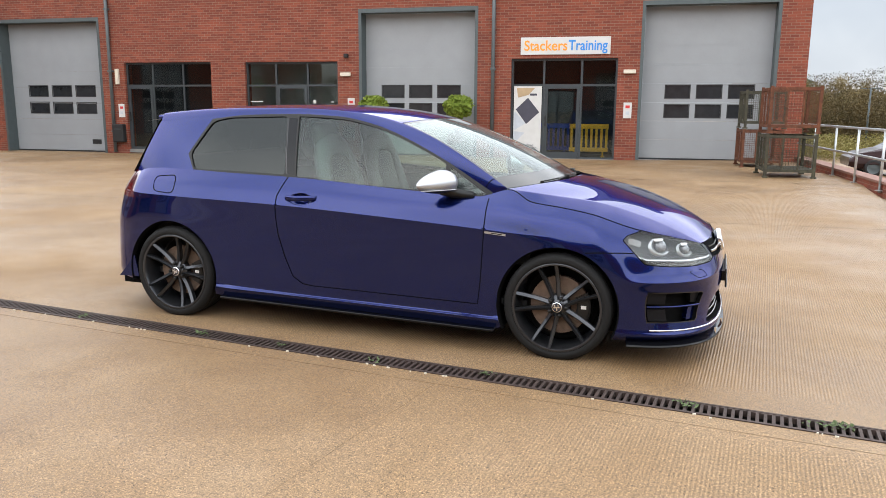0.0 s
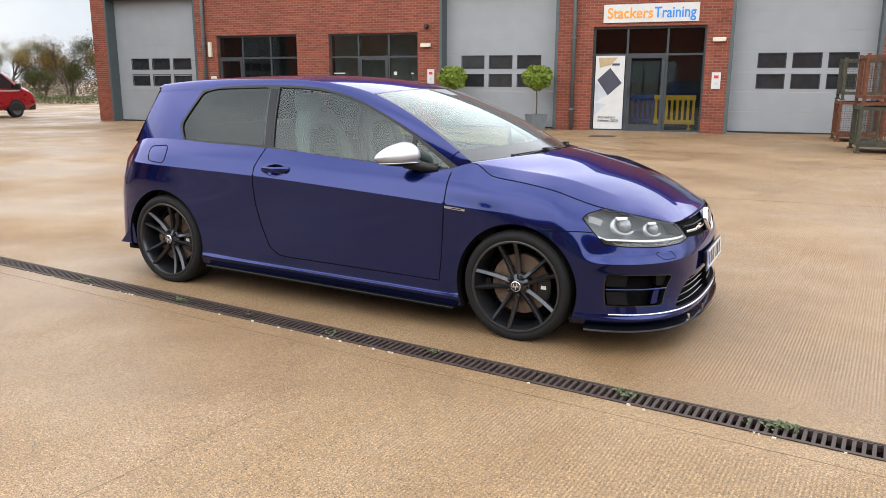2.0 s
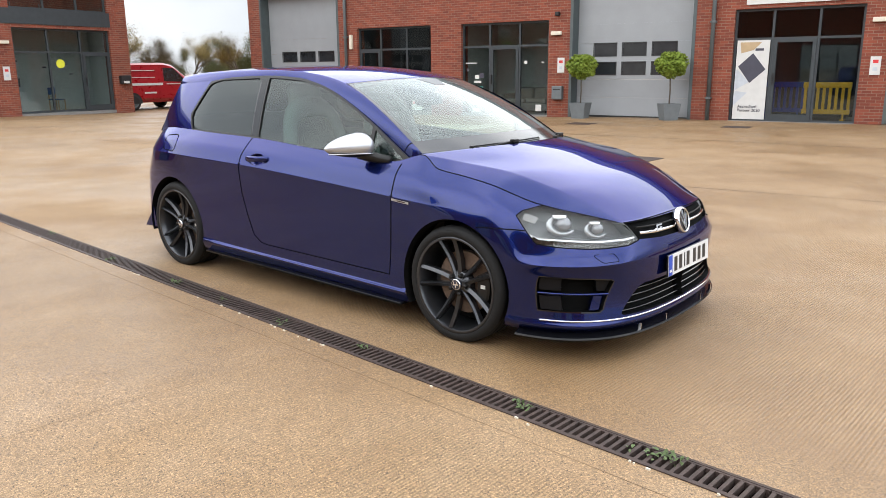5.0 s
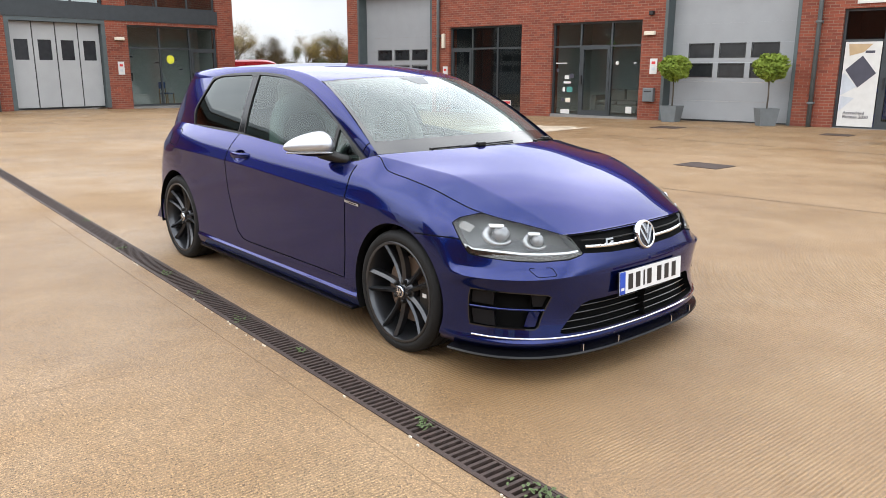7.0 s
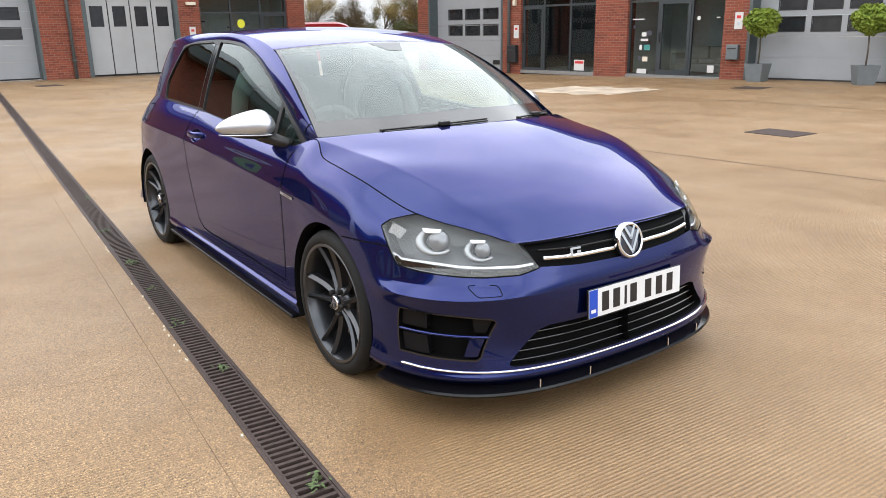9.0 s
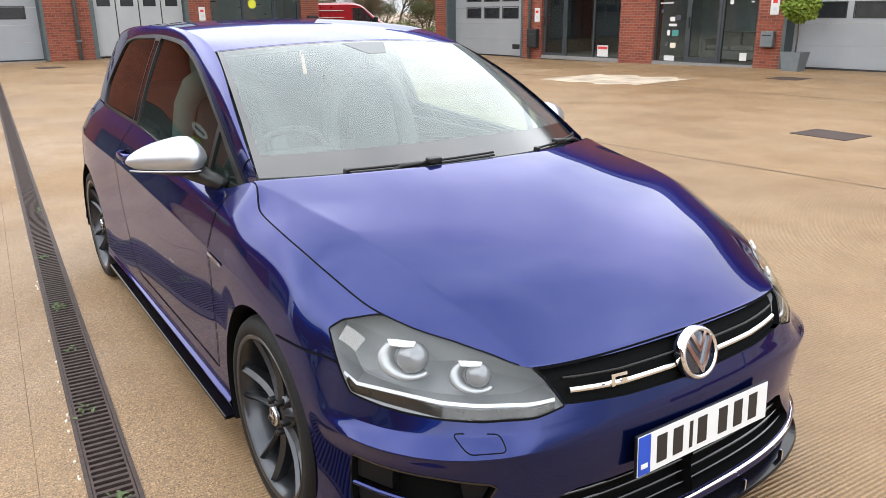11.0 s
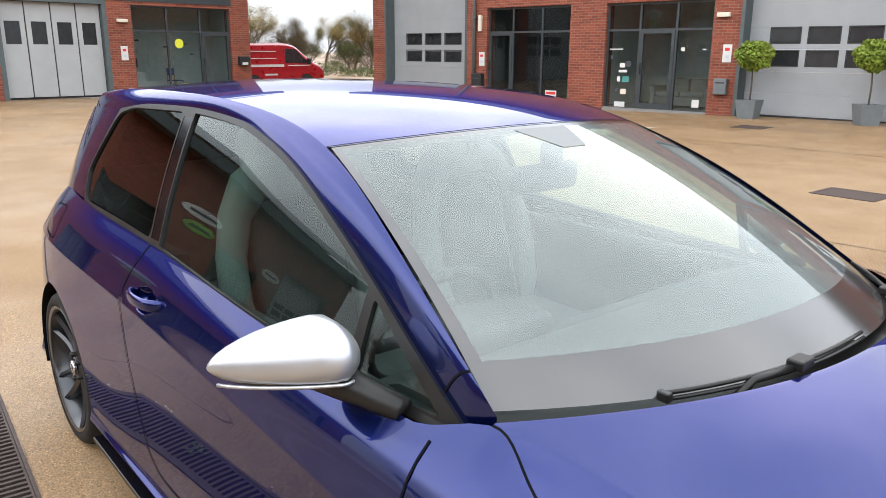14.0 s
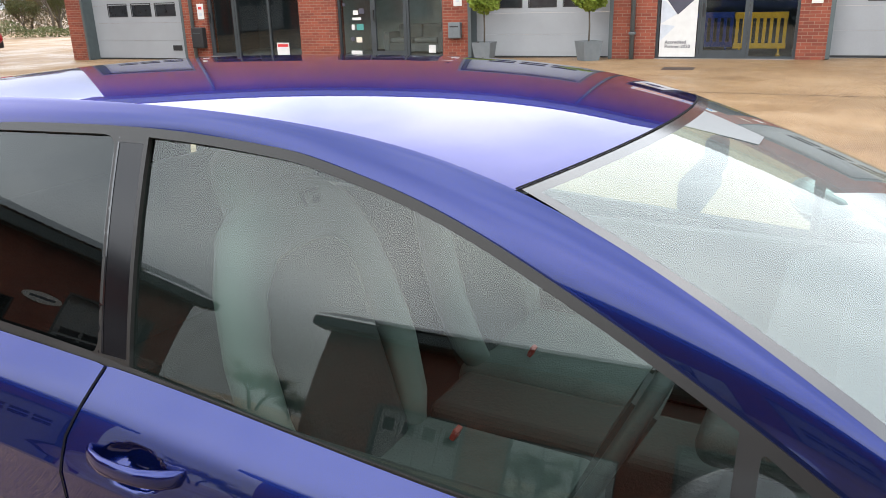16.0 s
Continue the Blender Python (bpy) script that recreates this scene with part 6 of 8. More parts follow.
for side in (1, -1):
    shell("front_wing", WP, WN, REG["fender"], M_PAINT, car, side)
    quarter = shell("rear_quarter", WP, WN, REG["quarter"], M_PAINT, car, side)
    bumper = shell("front_bumper", WP, WN, REG["bumper"], M_PAINT, car, side)
    shell("rear_bumper", WP, WN, REG["rear_bumper"], M_PAINT, car, side)
    shell("tail_corner", WP, WN, REG["tail_corner"], M_PAINT, car, side)
    sillp = shell("sill", WP, WN, REG["sill"], M_PAINT, car, side)
    door = shell("door", WP, WN, REG["door"], M_PAINT, car, side)
    shell("fuel_flap", WP, WN, REG["fuel"], M_PAINT, quarter, side)
    shell("tail_light", WP, WN, REG["tail"], M_TAIL, car, side, "dark red tail light")
    # gaps between the panels
    for lp, host in ((wall_uv(resample(DOOR, 0.025, False)), door), (wall_uv(resample(FUEL, 0.02)), quarter), (lp_bump, bumper)):
        P, N = on_wall(lp)
        ribbon("panel_gap", P, N, 0.0055, M_SEAM, host, side)
    # lamp: bucket set back, clear cover, projectors, light guide
    lamp = shell("headlight", WP, WN, REG["head"], M_CLEAR, car, side, "clear headlight with projector lenses", out=0.001)
    lamp.visible_shadow = False
    P, N = on_wall(lp_head)
    mid = P.mean(0)
    back = mid + (P - mid) * 0.88 + np.array((-0.085, -0.055, 0.0))
    bm = bmesh.new()
    r0, r1 = ([bm.verts.new(Vector(q * (1, side, 1))) for q in L] for L in (P - 0.003 * N, back))
    for i in range(len(P)):
        bm.faces.new((r0[i - 1], r0[i], r1[i], r1[i - 1]))
    c = bm.verts.new(Vector((mid + np.array((-0.085, -0.055, 0))) * (1, side, 1)))
    for i in range(len(P)):
        bm.faces.new((r1[i - 1], r1[i], c))
    bmesh.ops.recalc_face_normals(bm, faces=bm.faces)
    part("bucket", bm, M_LIGHTBOX, lamp, "dark grey headlight bucket")
    P, N = on_wall(lp_head[: len(lp_head) - 8])
    ribbon("lamp_edge", P, N, 0.005, M_LINER, lamp, side, 0.002)
    def lamp_line(pts_f, pts_s, depth):
        a = np.array(wall_uv(resample(pts_f, 0.02, False), True) + wall_uv(pts_s))
        P, N = wall_pts(a[:, 0], a[:, 1]), surf_normals(wall_pts, a)
        N *= np.sign((N * (P - np.array([-1.3, 0, 0.4]))).sum(1))[:, None]
        return P - depth * N, N

    P, N = lamp_line([(0.440, 0.600), (0.50, 0.595), (0.60, 0.593), (0.67, 0.596)], [(0.475, 0.606), (0.43, 0.622)], 0.010)
    ribbon("light_guide", P, N, 0.0085, M_DRL, lamp, side)
    P, N = lamp_line([(0.446, 0.584), (0.50, 0.577), (0.60, 0.573), (0.67, 0.576)], [(0.475, 0.590), (0.445, 0.606)], 0.007)
    ribbon("smoked_band", P, N, 0.026, M_SMOKED, lamp, side)

    def in_lamp(s, v, depth):
        a = np.array([(s, v)])
        p, n = wall_pts(a[:, 0], a[:, 1])[0], surf_normals(wall_pts, a)[0]
        n = n * np.sign((n * (p - np.array([-1.3, 0, 0.4]))).sum())
        return p - depth * n, n

    for s_, v_, rr in ((s_near(0.765, 0.63), 7.35, 0.031), (s_near(0.61, 0.79), 7.45, 0.039)):
        c, n = in_lamp(s_, v_, 0.036)
        turn = Matrix.Translation((c[0], c[1] * side, c[2])) @ Vector((n[0], n[1] * side, n[2] * 0.45)).to_track_quat("X", "Z").to_matrix().to_4x4()
        # bright horseshoe that opens up and inwards, tapering to its ends
        bm = bmesh.new()
        rows = []
        for q in np.linspace(120, 310, 20):
            a, f = radians(q), 0.35 + 0.75 * math.sin(math.pi * (q - 120) / 190)
            d = Vector((0, -side * 1.45 * math.cos(a), math.sin(a)))
            rows.append([bm.verts.new(turn @ (Vector((x_, 0, 0)) + d * rr * k_)) for x_, k_ in ((-0.012, 0.86), (0.006, 0.98), (0.020, 1.06 + 0.36 * f), (0.004, 1.16 + 0.40 * f))])
        for p0, p1 in zip(rows, rows[1:]):
            for k in range(3):
                bm.faces.new((p0[k], p0[k + 1], p1[k + 1], p1[k]))
        bmesh.ops.recalc_face_normals(bm, faces=bm.faces)
        part("horseshoe_reflector", bm, M_BOWL, lamp, "silvered horseshoe reflector", smooth=True)
        bm = lathe([(rr * 1.02, 0.0), (rr * 0.98, -0.012), (rr * 0.86, -0.020), (rr * 0.55, -0.027), (0.001, -0.030)], 28)
        bmesh.ops.transform(bm, matrix=turn @ Matrix.Rotation(radians(90), 4, "Z"), verts=bm.verts)
        part("projector", bm, M_LENS, lamp, "round projector lens", smooth=True)
        # white brow above the lens, from its outer end inwards
        bm = bmesh.new()
        q = [turn @ Vector((x_, side * y_ * rr, z_ * rr)) for x_, y_, z_ in ((0.030, 1.55, 1.05), (0.032, 0.7, 1.02), (0.030, -0.30, 0.98), (0.030, -0.15, 0.66), (0.034, 0.6, 0.62), (0.032, 1.30, 0.66))]
        f = [bm.verts.new(v) for v in q] + [bm.verts.new(v - Vector((n[0], n[1] * side, n[2])) * 0.006) for v in q]
        bm.faces.new(f[:6])
        bm.faces.new(f[:5:-1])
        for k in range(6):
            bm.faces.new((f[k], f[(k + 1) % 6], f[6 + (k + 1) % 6], f[6 + k]))
        bmesh.ops.recalc_face_normals(bm, faces=bm.faces)
        part("brow", bm, M_DRL, lamp)
    # grey side marker at the lamp's tip
    P, N = lamp_line([(0.79, 0.648)], [(0.44, 0.690), (0.40, 0.702), (0.375, 0.706)], 0.012)
    ribbon("side_marker", P[1:], N[1:], 0.040, M_MARKER, lamp, side)
    # dark openings of the nose, with their blades
    g = shell("upper_grille", WP, WN, REG["grille"], M_LINER, bumper, side, "black upper grille", out=-0.02, thick=-0.02)
    lg = shell("lower_grille", WP, WN, REG["lower"], M_LINER, bumper, side, "black lower grille with slats", out=-0.05, thick=-0.05)
    ik = shell("side_intake", WP, WN, REG["intake"], M_LINER, bumper, side, "black corner air intake", out=-0.07, thick=-0.07)

    def strip(name, pts, width, material, host, lift=0.0, thick=0.008):
        a = np.array(wall_uv(resample(pts, 0.03, False), True))
        P, N = wall_pts(a[:, 0], a[:, 1]), surf_normals(wall_pts, a)
        N *= np.sign((N * (P - np.array([-1.3, 0, 0.4]))).sum(1))[:, None]
        P = P + lift * N
        up = np.array((0, 0, 1.0))
        rows = [P + up * width / 2, P + up * width * 0.25 + N * thick, P - up * width * 0.25 + N * thick, P - up * width / 2]
        V = np.concatenate(rows) * (1, side, 1)
        n = len(P)
        F = [(r * n + i, r * n + i + 1, (r + 1) * n + i + 1, (r + 1) * n + i) for r in range(3) for i in range(n - 1)]
        me = bpy.data.meshes.new(name)
        me.from_pydata(V.tolist(), [], F)
        me.polygons.foreach_set("use_smooth", [True] * len(me.polygons))
        me.materials.append(material)
        ob = new(name, me)
        ob.parent = host
        return ob

    strip("chrome_strip", [(0.0, 0.600), (0.25, 0.603), (0.40, 0.612)], 0.020, M_CHROME, g, -0.010)
    strip("grille_bar", [(0.0, 0.632), (0.25, 0.634), (0.41, 0.642)], 0.009, M_TRIM, g, -0.010)
    for zz in (0.246, 0.277, 0.308, 0.339):
        e = 0.548 - 0.96 * (zz - 0.246)
        strip("slat", [(0.0, zz), (e * 0.6, zz), (e - 0.012, zz)], 0.008, M_GLOSSBLK, lg, -0.024)
    strip("blade", [(0.612, 0.343), (0.70, 0.346), (0.822, 0.349)], 0.011, M_PAINT, ik, -0.004)

    def wall_panel(name, pts, depth, material, host):
        """A four-sided panel of the nose, set back by depth: corners (y, z) in turn."""
        (a, b), (c, d), (e_, f_), (g_, h_) = pts
        q = [((a + (c - a) * i / 6) * (1 - j / 3) + (g_ + (e_ - g_) * i / 6) * j / 3, (b + (d - b) * i / 6) * (1 - j / 3) + (h_ + (f_ - h_) * i / 6) * j / 3) for j in range(4) for i in range(7)]
        uvp = np.array(wall_uv(q, True))
        P, N = wall_pts(uvp[:, 0], uvp[:, 1]), surf_normals(wall_pts, uvp)
        N *= np.sign((N * (P - np.array([-1.3, 0, 0.4]))).sum(1))[:, None]
        T = [t for j in range(3) for i in range(6) for t in ((j * 7 + i, j * 7 + i + 1, j * 7 + i + 8), (j * 7 + i, j * 7 + i + 8, j * 7 + i + 7))]
        return shell(name, P, N, np.array(T), material, host, side, out=-depth, thick=0.03)

    wall_panel("intake_block", [(0.775, 0.425), (0.821, 0.428), (0.821, 0.362), (0.775, 0.360)], 0.014, M_DUCT, ik)
    wall_panel("intake_block", [(0.775, 0.332), (0.821, 0.333), (0.821, 0.268), (0.775, 0.266)], 0.014, M_DUCT, ik)
    wall_panel("intake_guide", [(0.600, 0.408), (0.665, 0.418), (0.655, 0.356), (0.620, 0.352)], 0.020, M_DUCT, ik)
    wall_panel("intake_guide", [(0.622, 0.330), (0.668, 0.332), (0.690, 0.266), (0.650, 0.266)], 0.020, M_PAINT, ik)
    P, N = on_wall(lp_intake)
    ribbon("intake_edge", P, N, 0.006, M_GLOSSBLK, ik, side, 0.001, True)
    strip("chrome_strip", [(0.0, 0.212), (0.30, 0.213), (0.56, 0.214), (0.70, 0.216), (0.826, 0.218)], 0.010, M_CHROME, bumper, 0.001, 0.009)
    # lip under the nose
    q = np.linspace(0, s_near(0.40, 0.877), 40)
    o = wall_pts(q, np.full(40, 1.0))
    e = 1e-3
    nx, ny = plan_y(q + e) - plan_y(q - e), -(plan_x(q + e) - plan_x(q - e))
    d = np.hypot(nx, ny)
    nn = np.stack([nx / d, ny / d, 0 * d], -1)
    rows = [o - 0.05 * nn - (0, 0, 0.03), o + 0.018 * nn - (0, 0, 0.045), o + 0.022 * nn - (0, 0, 0.053), o + 0.018 * nn - (0, 0, 0.060), o - 0.15 * nn - (0, 0, 0.060)]
    V = np.concatenate(rows) * (1, side, 1)
    F = [(r * 40 + i, r * 40 + i + 1, (r + 1) * 40 + i + 1, (r + 1) * 40 + i) for r in range(4) for i in range(39)]
    me = bpy.data.meshes.new("splitter")
    me.from_pydata(V.tolist(), [], F)
    me.materials.append(M_LIP)
    sp = new("splitter", me)
    sp.parent = car
    tagged(sp, label="gloss black front splitter")
    for k in (8, 16):
        c = o[k] + 0.012 * nn[k]
        part("splitter_stay", bxs((c[0] - 0.008, c[0] + 0.004, side * c[1] - 0.003, side * c[1] + 0.003, c[2] - 0.046, c[2] - 0.012)), M_CHROME, sp)
    # sill blade
    bm = bmesh.new()
    for x0, x1 in ((-2.245, -0.36),):
        box(bm, x0, x1, side * 0.78 if side > 0 else -0.885, 0.885 if side > 0 else -0.78, 0.0, 0.016, 0.004)
    bmesh.ops.transform(bm, matrix=Matrix.Translation((0, 0, 0.126)) @ Matrix(((1, 0, 0, 0), (0, 1, 0, 0), (-0.016, 0, 1, 0), (0, 0, 0, 1))), verts=bm.verts)
    part("sill_blade", bm, M_LIP, sillp, "black sill blade")
    # wheel arch liners and rolled edges
    for cx, r in ((0, 0.350), (-WB, 0.355)):
        bm = bmesh.new()
        drop = 26 if cx == 0 else 13
        ang = np.linspace(radians(-drop), radians(180 + drop), 40)
        ring = [[bm.verts.new((cx + rr * math.cos(a), side * y, HUB + rr * math.sin(a))) for a in ang] for y, rr in ((0.862, r), (0.83, r - 0.012), (0.80, r + 0.01), (0.50, r + 0.02), (0.50, 0.05))]
        for p0, p1 in zip(ring, ring[1:]):
            for k in range(39):
                bm.faces.new((p0[k], p0[k + 1], p1[k + 1], p1[k]))
        part("arch_liner", bm, M_LINER, car, "black wheel arch liner", smooth=True)

# ---- greenhouse ----
belt = pchip([-0.38, -0.858, -1.70, -1.79, -2.48, -2.9, -3.4], [0.906, 0.922, 0.975, 0.983, 0.998, 1.0, 1.0])
IN_Y = cubic([-3.3, -3.0, -2.6, -2.0, -1.5, -1.06, -0.7, -0.34], [0.49, 0.52, 0.545, 0.556, 0.566, 0.580, 0.650, 0.708])
IN_Z = cubic([-3.3, -3.0, -2.6, -2.0, -1.5, -1.25, -1.06, -0.7, -0.34], [1.318, 1.356, 1.392, 1.408, 1.396, 1.366, 1.321, 1.172, 0.957])
OUT_Z = pchip([-3.3, -2.9, -2.41, -2.15, -1.8, -1.467, -1.3, -1.2, -1.1, -0.97, -0.85, -0.70, -0.55, -0.40], [1.27, 1.31, 1.335, 1.358, 1.366, 1.352, 1.324, 1.300, 1.268, 1.216, 1.162, 1.086, 1.000, 0.912])


def side_y(x, z):
    x, z = np.asarray(x, float), np.asarray(z, float)
    return 0.787 - 0.30 * (z - 0.9) - 0.26 * (z - 0.9) ** 2 - 0.12 * np.maximum(0, -2.3 - x) ** 2 - 0.22 * np.maximum(0, -2.75 - x) ** 2 - 0.06 * np.maximum(0, x + 1.4) ** 2


def flank(x, z):
    return np.stack([np.asarray(x, float), side_y(x, z), np.asarray(z, float)], -1)


def rail(x, t):
    """The round band between the window's top edge (t = 0) and the roof or screen edge (t = 1)."""
    x, t = np.asarray(x, float), np.clip(np.asarray(t, float), 0, 1)
    zo, yi, zi = OUT_Z(x), IN_Y(x), IN_Z(x)
    yo = side_y(x, zo) - 0.007
    yc, zc = yo - 0.38 * (yo - yi), zi - 0.22 * (zi - zo)
    y = (1 - t) ** 2 * yo + 2 * t * (1 - t) * yc + t * t * yi
    z = (1 - t) ** 2 * zo + 2 * t * (1 - t) * zc + t * t * zi
    return np.stack([x, y, z], -1)


def patch(name, fn, us, vs, material, parent, side, label="", ev=2e-2, outward=(-1.5, 0, 0.7), thick=0.0, out=0.0):
    uv = np.array([(u, v) for u in us for v in vs])
    nv = len(vs)
    tri = []
    for i in range(len(us) - 1):
        for j in range(nv - 1):
            a = i * nv + j
            tri += [(a, a + nv, a + nv + 1), (a, a + nv + 1, a + 1)]
    P, N = fn(uv[:, 0], uv[:, 1]), surf_normals(fn, uv, 2e-3, ev)
    N *= np.sign((N * (P - np.array(outward))).sum(1))[:, None]
    return shell(name, P, N, np.array(tri), material, parent, side, label, out, thick)


QUARTER = rounded([(-2.495, 0.997), (-2.552, 1.10), (-2.425, 1.315), (-2.30, 1.341), (-1.855, 1.354), (-1.795, 0.984)], 0.035)
_gx = np.linspace(-1.70, -0.722, 40)
DOORGLASS = [(-1.712, 0.978), (-1.77, float(OUT_Z(-1.77)) - 0.012), *[(float(x), float(OUT_Z(x)) - 0.012) for x in _gx], (-0.722, 0.916), (-0.858, 0.922)]
TRIANGLE = rounded([(-0.695, float(OUT_Z(-0.695)) - 0.014), (-0.455, 0.915), (-0.695, 0.916)], 0.012)
_ox = np.linspace(-2.3, -0.40, 70)
OPENING = [(-2.495, 0.977), (-2.572, 1.10), (-2.437, 1.330), *[(float(x), float(OUT_Z(x)) + 0.003) for x in _ox], (-0.40, 0.893), (-0.858, 0.902), (-1.70, 0.955), (-1.79, 0.963)]
PILLAR = [(-3.03, 0.97), (-2.985, 1.10), (-2.94, 1.21), *[(float(x), float(OUT_Z(x)) + 0.001) for x in np.linspace(-2.90, -2.40, 24)], (-2.40, 0.97)]
COVER = [(-1.788, 0.99), (-1.722, 0.99), (-1.779, 1.342), (-1.847, 1.342)]
gl_loops = [resample(p, 0.03) for p in (QUARTER, DOORGLASS, TRIANGLE, OPENING, PILLAR, COVER)]
gx, gz = np.linspace(-3.3, -0.36, 90), np.linspace(0.88, 1.38, 24)
uv2, tri2 = cut_patch(flank, gx, gz, gl_loops)
FP, FN = flank(uv2[:, 0], uv2[:, 1]), surf_normals(flank, uv2, 2e-3, 2e-3)
FN *= np.sign(FN[:, 1])[:, None]
c2 = uv2[tri2].mean(1)
inq, ind, intr, ino, inp, inc = (inside(lp, c2[:, 0], c2[:, 1]) for lp in gl_loops)
pillar = inp & ~ino

for side in (1, -1):
    patch("roof_rail", rail, np.linspace(-2.90, -0.34, 90), np.linspace(0, 1, 12), M_PAINT, car, side)
    shell("rear_pillar", FP, FN, tri2[pillar], M_PAINT, car, side)
    bp = inc & ~inq & ~ind
    shell("pillar_cover", FP, FN, tri2[bp], M_LIP, car, side, "gloss black door pillar cover", out=0.003)
    trim = shell("window_trim", FP, FN, tri2[ino & ~inq & ~ind & ~intr & ~bp], M_TRIM, car, side, "satin black window surround", thick=0.012, out=0.004)
    for nm, sel, m, lab in (("quarter_glass", inq, M_PRIVACY, "dark tinted rear side glass"), ("door_glass", ind, M_SIDEGLASS, "clear door glass"), ("front_quarter_glass", intr, M_SIDEGLASS, "small triangular glass")):
        ob = shell(nm, FP, FN, tri2[sel], m, car, side, lab, out=-0.004)
        ob.visible_shadow = False
    q = np.linspace(0.02, 1, 10)
    P = rail(-0.47 + 0.05 * q, q)
    ribbon("pillar_gap", P, np.tile((0.2, 0.75, 0.6), (10, 1)), 0.005, M_SEAM, car, side, 0.002)
    # belt moulding
    xs = np.linspace(-2.48, -0.42, 60)
    zz = belt(xs) - 0.006
    P = np.stack([xs, side_y(xs, zz), zz], -1)
    ribbon("belt_moulding", P, np.tile((0, 0.9, 0.42), (60, 1)), 0.022, M_TRIM, car, side, 0.005)
    for xa, xb in ((-1.79, -1.72),):
        pts = [(xa - 0.005 + (-0.06) * t, 0.99 + 0.36 * t) for t in np.linspace(0, 1, 10)]
        P = np.array([(x + 0.005, float(side_y(x, z)), z) for x, z in pts])
        ribbon("pillar_gap", P, np.tile((0, 0.9, 0.42), (10, 1)), 0.012, M_GLOSSBLK, trim, side, 0.004)


def roof(x, t):
    """Roof skin: t from -1 to 1 across; its front edge is the screen's header."""
    x, t = np.asarray(x, float), np.asarray(t, float)
    xx = x + 0.11 * (1 - t * t) * np.clip((x + 1.9) / 0.84, 0, 1) ** 2
    crown = np.interp(x, [-3.3, -2.6, -1.8, -1.06], [0.02, 0.026, 0.030, 0.030])
    return np.stack([xx, IN_Y(x) * t, IN_Z(x) + crown * (1 - t * t) ** 1.0], -1)


def screen(u, t):
    """Windscreen: u from the base (0) to the header (1)."""
    u, t = np.asarray(u, float), np.asarray(t, float)
    bx, by, bz = -0.375 + 0.30 * (1 - np.abs(t) ** 2.2), 0.705 * t, 0.952 + 0.035 * (1 - t * t)
    hx, hy, hz = -1.06 + 0.11 * (1 - t * t), 0.580 * t, 1.321 + 0.030 * (1 - t * t)
    b = 4 * u * (1 - u)
    return np.stack([bx + (hx - bx) * u + 0.018 * b, by + (hy - by) * u + 0.006 * b * t, bz + (hz - bz) * u + 0.024 * b], -1)


patch("roof", roof, np.linspace(-2.92, -1.06, 60), np.linspace(-1, 1, 30), M_PAINT, car, 1, "smooth blue roof panel", outward=(-1.5, 0, 0))
ws = patch("windscreen", screen, np.linspace(0.13, 0.972, 24), np.linspace(-0.955, 0.955, 40), M_SCREEN, car, 1, "curved windscreen reflecting the sky", outward=(-2, 0, 0))
ws.visible_shadow = False
xs = np.linspace(-1, 1, 40)
P = roof(np.full(40, -1.06), xs)
ribbon("header_gap", P, np.tile((0.3, 0, 0.95), (40, 1)), 0.004, M_SEAM, car, 1, 0.002)
# printed band round the screen's edge, and the sensor patch behind it
for nm, u0, u1, t0, t1, dp in (("frit", 0.0, 0.13, -0.985, 0.985, 0), ("frit", 0.972, 1.0, -0.985, 0.985, 0), ("frit", 0.13, 0.972, -0.985, -0.955, 0), ("frit", 0.13, 0.972, 0.955, 0.985, 0)):
    patch(nm, screen, np.linspace(u0, u1, 16), np.linspace(t0, t1, 24), M_FRIT, ws, 1, outward=(-2, 0, 0), out=dp)
patch("sensor_patch", lambda u, t: screen(u, t * (0.07 + 0.10 * np.clip((u - 0.84) / 0.13, 0, 1))), np.linspace(0.84, 0.972, 8), np.linspace(-1, 1, 16), M_SHROUD, ws, 1, "grey sensor shroud behind the mirror", outward=(-2, 0, 0), out=0.0012)


# hood: from the screen's base to the grille, its sides along the wing's top edge
_sw = np.linspace(0, s_near(-0.33, 0.9), 400)
_top = wall_pts(_sw, np.full(400, 8.0))
_nose = _top[_top[:, 1] <= 0.468]
_wing = _top[_top[:, 1] > 0.468]
_wing = np.concatenate([_nose[-1:], _wing[np.argmax(_wing[:, 0]) :]])
XF, XB = float(_nose[-1, 0]), -0.33
hood_z = cubic([0, 0.06, 0.15, 0.35, 0.6, 0.85, 1.0], [0.668, 0.708, 0.757, 0.838, 0.907, 0.965, 0.990])
# the crease, from the lamp's inner corner back to the screen's corner
_cx = [XF, 0.66, 0.60, 0.50, 0.40, 0.15, -0.10, XB]
crease_y = pchip(_cx, [0.468, 0.493, 0.514, 0.549, 0.581, 0.643, 0.683, 0.722])
crease_z = pchip(_cx, [float(_nose[-1, 2]), 0.709, 0.739, 0.786, 0.824, 0.896, 0.926, 0.955])
CREASE = 0.8


